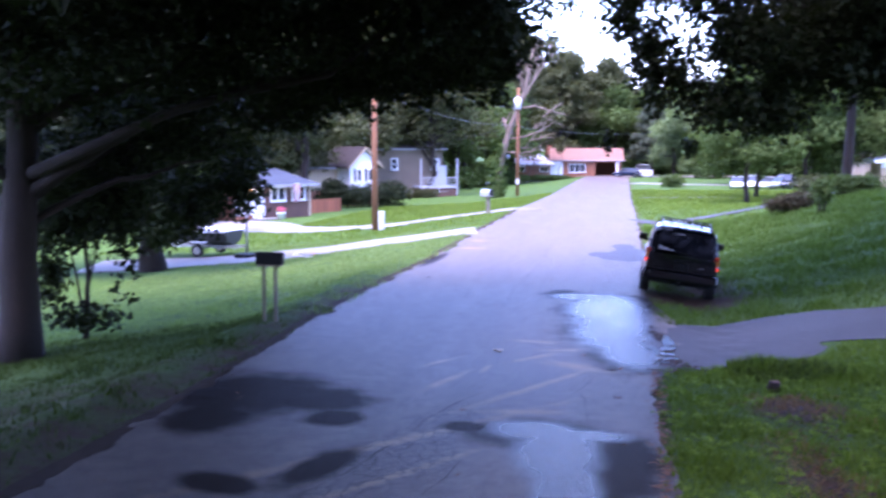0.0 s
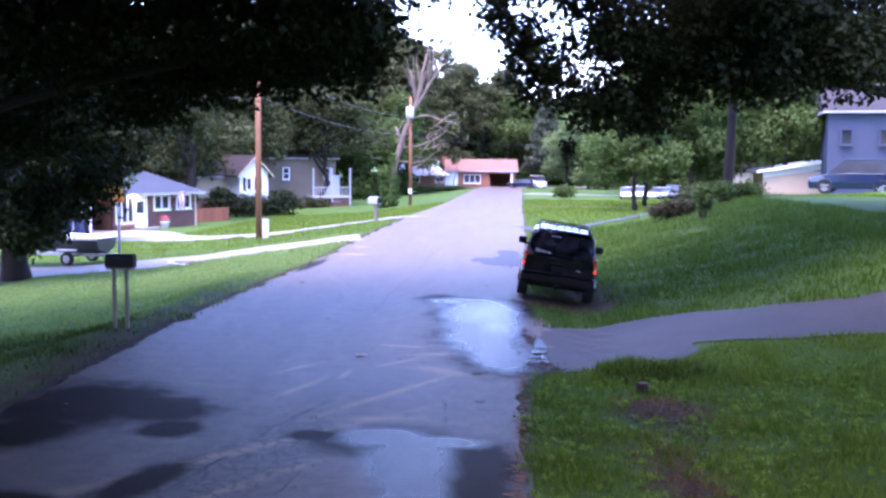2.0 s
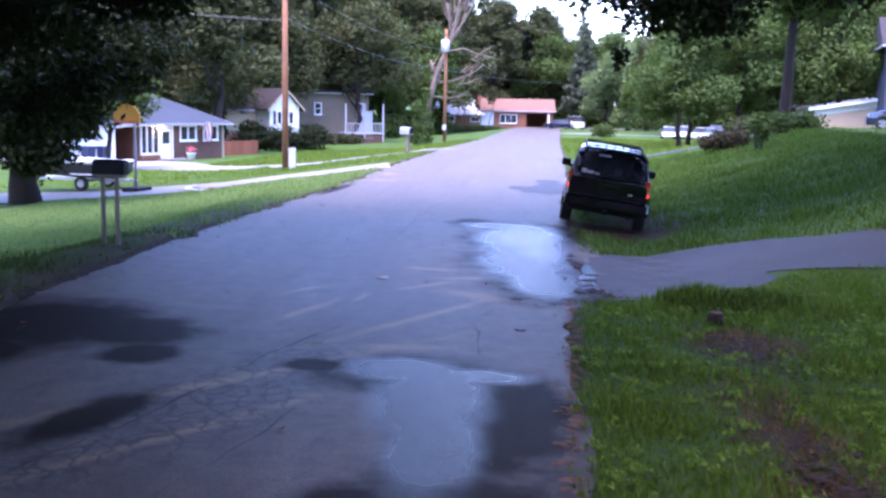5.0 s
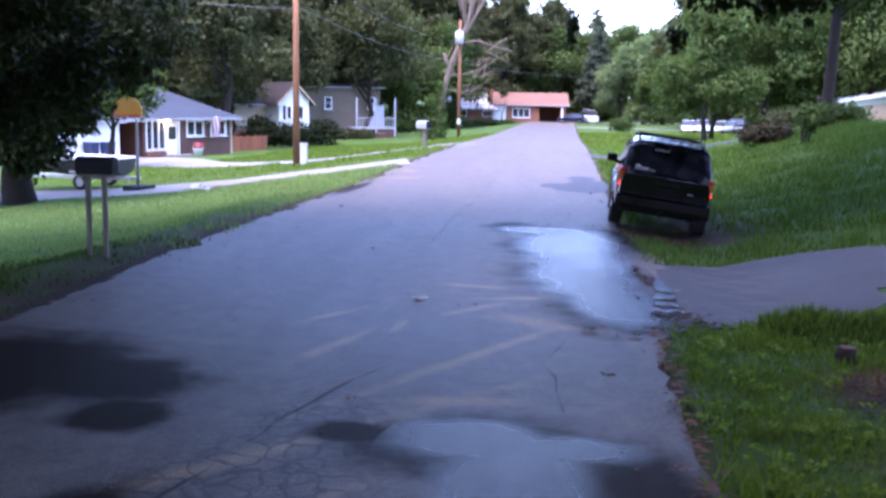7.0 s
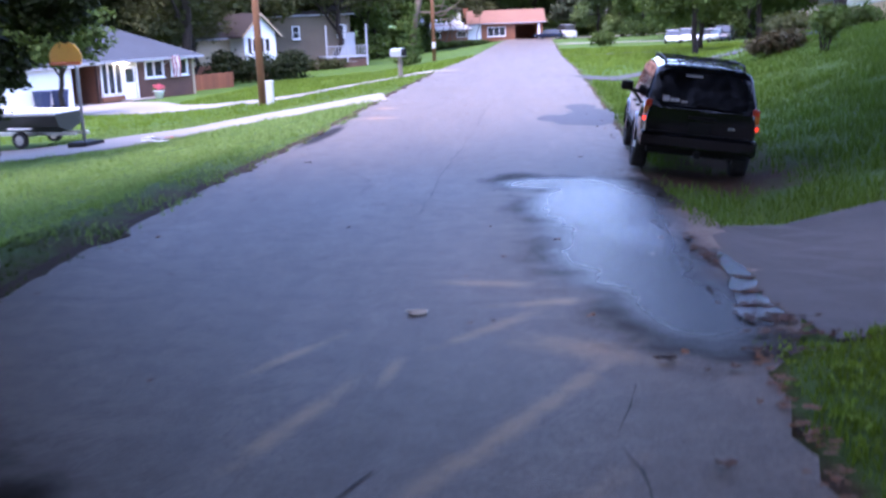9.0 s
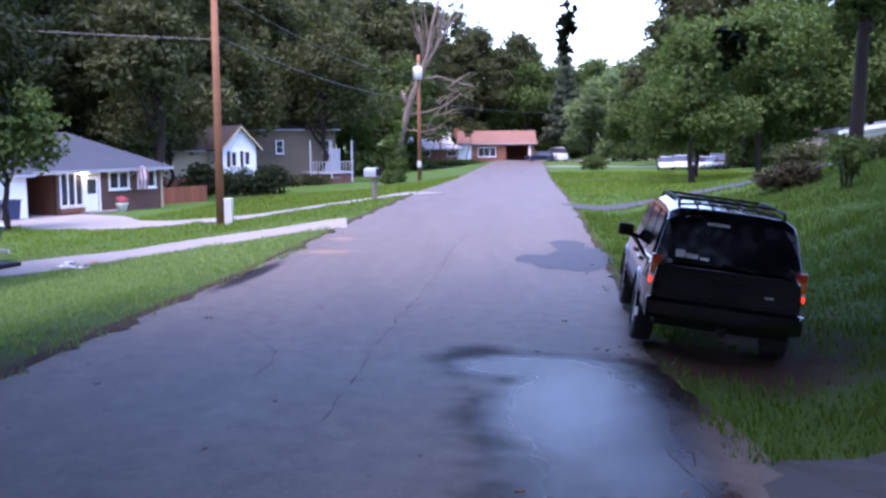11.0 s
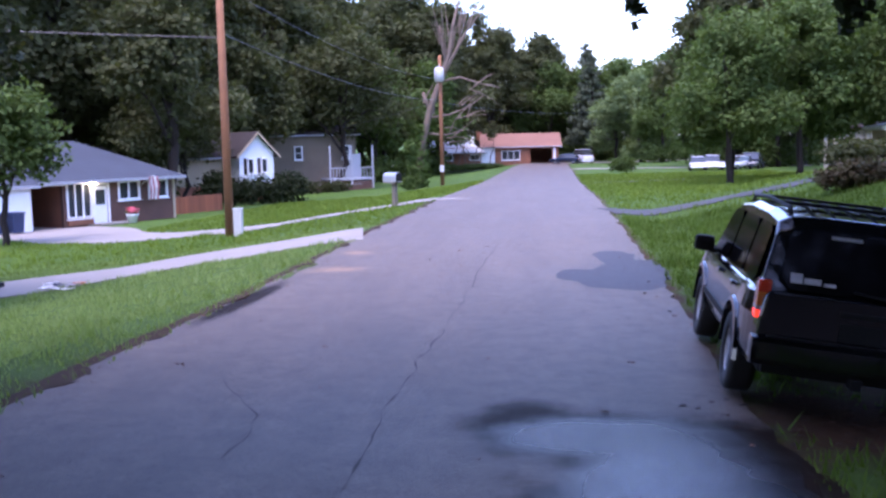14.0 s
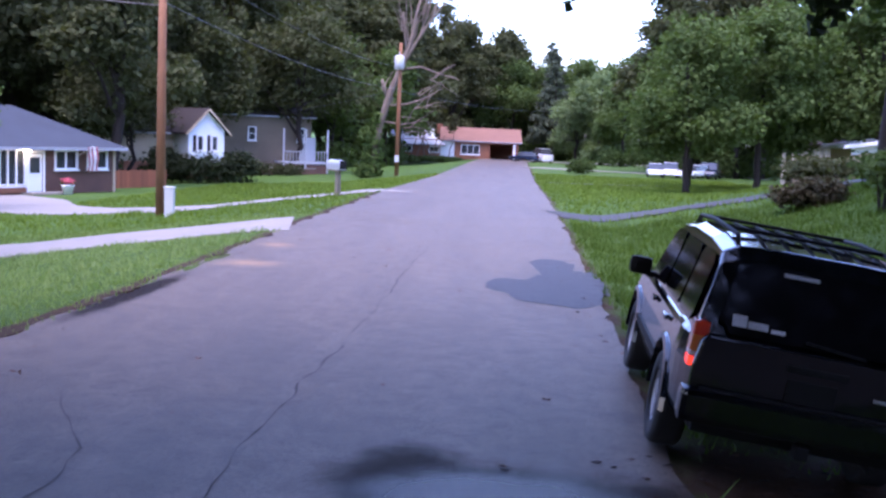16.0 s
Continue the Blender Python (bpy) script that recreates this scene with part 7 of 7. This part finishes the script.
def leaf_litter():
    """Fallen leaves, twigs and bits of bark lying on the asphalt and at the water's edge."""
    rng = random.Random(77)
    me = []
    for k in range(4):
        bm = B()
        n = 8
        c = bm.verts.new((0, 0, 0.012))
        ring = [bm.verts.new((math.cos(2 * math.pi * i / n) * (0.02 + 0.05 * rng.random()), math.sin(2 * math.pi * i / n) * (0.012 + 0.04 * rng.random()), 0.002 + 0.03 * rng.random())) for i in range(n)]
        for i in range(n):
            bm.faces.new((c, ring[i], ring[(i + 1) % n]))
        m = bpy.data.meshes.new("fallen_leaf")
        bm.to_mesh(m)
        bm.free()
        m.materials.append(M["brown_leaf"])
        me.append(m)
    spots = [(1.76, 14.23, 1.5), (-0.29, 13.11, 1.3), (2.0, 27.0, 1.0), (-2.67, 26.7, 1.4), (1.3, 17.2, 0.9), (0.3, 17.0, 0.8), (0.5, 17.05, 0.8), (2.2, 15.9, 1.0), (1.9, 16.2, 0.9), (1.2, 20.2, 0.9), (0.6, 19.4, 0.8)]
    for x, y, sc in spots:
        o = new("fallen_leaf", rng.choice(me))
        o.matrix_world = pose(x, y, ground(x, y) + 0.036, 0, 0, rng.uniform(0, 360)) @ Matrix.Diagonal((sc, sc, sc, 1))
        tagged(o, "brown fallen leaf lying on the damp asphalt", "leaf", "fallen leaves")
    for k in range(110):
        y = rng.uniform(6, 40)
        s = rng.choice((-1, 1, rng.uniform(-1, 1)))
        x = lerp_table(CENTRE, y) + s * 3.0 + rng.gauss(0, 0.25)
        o = new("fallen_leaf", rng.choice(me))
        sc = rng.uniform(0.4, 0.8)
        o.matrix_world = pose(x, y, ground(x, y) + 0.033, 0, 0, rng.uniform(0, 360)) @ Matrix.Diagonal((sc, sc, sc, 1))
        tagged(o, "small brown fallen leaf by the road's edge", "leaf", "fallen leaves")
    vs, fs = [], []
    debris(vs, fs, [(lerp_table(CENTRE, y) + lerp_table(RIGHT_HALF, y) + 0.03, y, 0.09, 0.25, 9) for y in axis([(6.5, 0), (16, 0.4)])], rng, 0.025)
    tagged(raw("edge_leaves", vs, fs, M["brown_leaf"]), "dry reddish leaves along the asphalt's grassy edge", "leaves", kind="stuff")
    o = new("pale_leaf", me[0].copy())
    o.data.materials[0] = M["pale_leaf"]
    o.matrix_world = pose(-0.17, 17.36, ground(-0.17, 17.36) + 0.025, 0, 0, 30) @ Matrix.Diagonal((2.0, 2.8, 1.0, 1))
    tagged(o, "pale scrap of card lying on the asphalt", "litter")
    # sodden leaves and earth in the gutter water
    vs, fs = [], []
    debris(vs, fs, ((2.70, 19.45, 0.10, 0.40, 60), (2.66, 20.3, 0.05, 0.25, 18), (2.80, 17.15, 0.28, 0.12, 60), (2.72, 17.55, 0.20, 0.05, 24), (2.78, 18.0, 0.16, 0.04, 18), (2.84, 18.55, 0.13, 0.04, 14), (2.95, 16.75, 0.35, 0.12, 50), (1.75, 16.1, 0.10, 0.04, 10), (2.55, 16.3, 0.3, 0.1, 20)), rng, 0.034)
    debris(vs, fs, [(3.95, 10.1, 0.35, 0.9, 150), (4.15, 13.6, 0.5, 0.8, 120), (3.6, 8.8, 0.3, 0.6, 60), (4.2, 12.0, 0.3, 0.6, 50), (3.9, 25.2, 1.2, 0.9, 160)], rng, 0.02)
    tagged(raw("leaf_debris", vs, fs, M["sodden_leaf"]), "sodden brown leaves and earth at the water's edge", "leaves", kind="stuff")


leaf_litter()


# ---------------------------------------------------------------- grass
def grass(name, count, x0, x1, y0, y1, height, keep, seed, label, look_of="blade", turf=True):
    """Blades of grass standing on the ground where keep(x, y) allows."""
    rng = np.random.default_rng(seed)
    x, y = rng.uniform(x0, x1, count), rng.uniform(y0, y1, count)
    ok = np.array([keep(a, b) and (not turf or soil_at(a, b) + 0.35 * noise.noise((a * 1.6, b * 1.6, 0)) < rng.random() * 0.75 + 0.12) for a, b in zip(x, y)])
    x, y = x[ok], y[ok]
    n = len(x)
    z = np.array([ground(a, b) for a, b in zip(x, y)])
    patch = np.array([0.55 + 0.9 * max(0.0, noise.noise((a * 0.9, b * 0.9, 8)) + 0.35) for a, b in zip(x, y)])
    a = rng.uniform(0, 2 * np.pi, n)
    tall = np.exp(-((x - 4.5) / 0.8) ** 2 - ((y - 16.6) / 0.7) ** 2)
    h = height * (0.5 + rng.random(n)) * patch * (1 + 1.6 * tall)
    w = (0.006 + 0.006 * rng.random(n) + h * 0.05) * (1 + np.clip((y - 45) / 20, 0, 2))
    lean = h * rng.uniform(0.1, 0.9, n)
    c = np.stack([x, y, z - 0.01], 1)
    side = np.stack([np.cos(a), np.sin(a), np.zeros(n)], 1) * w[:, None]
    tip = c + np.stack([-np.sin(a) * lean, np.cos(a) * lean, h], 1)
    v = np.stack([c - side, c + side, tip], 1).reshape(-1, 3)
    f = np.arange(n * 3).reshape(n, 3)
    ob = leaf_mesh(name, (v, f), M[look_of], None)
    return tagged(ob, label, "grass", kind="stuff")


def off_drive(x, y):
    """True clear of every driveway, but for their frayed rims."""
    for line in STRIPS:
        for (x0, y0, w0), (x1, y1, w1) in zip(line, line[1:]):
            if min(x0, x1) - 4 < x < max(x0, x1) + 4 and min(y0, y1) - 4 < y < max(y0, y1) + 4:
                f = min(1.0, max(0.0, ((x - x0) * (x1 - x0) + (y - y0) * (y1 - y0)) / ((x1 - x0) ** 2 + (y1 - y0) ** 2)))
                if math.dist((x, y), (x0 + (x1 - x0) * f, y0 + (y1 - y0) * f)) < (w0 + (w1 - w0) * f) / 2 - 0.06 + 0.12 * noise.noise((x * 1.5, y * 1.5, 4)):
                    return False
    return True


def on_verge(x, y):
    s = lateral(x, y)
    return s > 3.2 and off_drive(x, y)


def on_worn(x, y):
    return soil_at(x, y) + 0.5 * noise.noise((x * 2.5, y * 2.5, 6)) > 0.4


def on_lawn(x, y):
    return lateral(x, y) < -3.3 and off_drive(x, y) and not (x < -16 and y > 62 + (x + 16) * -0.6)


grass("verge_grass", 115000, 1.6, 12, 5.5, 20, 0.085, on_verge, 91, "short bright green grass on the verge")
grass("tall_grass", 7000, 3.6, 5.5, 15.5, 17.5, 0.075, lambda x, y: on_verge(x, y) and ((x - 4.5) / 0.9) ** 2 + ((y - 16.6) / 0.8) ** 2 < 1 + 0.5 * noise.noise((x * 3, y * 3, 1)), 96, "dark longer grass clump behind the stump", "blade_dark")
grass("dry_grass", 9000, 2.9, 5.2, 7.5, 15, 0.05, lambda x, y: on_verge(x, y) and on_worn(x, y), 98, "tan dead grass on the worn strip of the verge", "dry_blade", False)
grass("shade_grass", 60000, -13, -3.2, 5, 21, 0.08, on_lawn, 97, "thin grass under the big tree, its shade put into the dark blades", "blade_dark")
grass("bank_grass", 80000, 2.8, 14, 20, 48, 0.13, on_verge, 92, "longer green grass on the bank beside the car, darkened for shade", "blade_bank_shaded")
grass("lawn_grass", 70000, -14, -2.5, 20, 46, 0.09, on_lawn, 93, "mown yellowish green lawn grass beside the road, paled for open light", "turf")
grass("far_lawn_grass", 60000, -20, -1, 44, 92, 0.12, on_lawn, 94, "mown green lawn grass between the driveways")
grass("far_bank_grass", 60000, 3, 22, 47, 105, 0.12, on_verge, 95, "mown green grass beyond the bank")


def weeds():
    """Low rosettes of broad leaves scattered in the verge."""
    rng = random.Random(61)
    blobs = []
    while len(blobs) < 650:
        x, y = rng.uniform(2.2, 7.5), rng.uniform(6, 17)
        if on_verge(x, y) and soil_at(x, y) < 0.75:
            r = rng.uniform(0.04, 0.13)
            blobs.append((x, y, ground(x, y) + 0.05, r, r, 0.03))
    tagged(leaf_mesh("verge_weeds", leaves(blobs, 9000, 0.042, 62), M["weed"], None), "pale green broad-leaved weeds in the verge", "weeds", kind="stuff")


weeds()
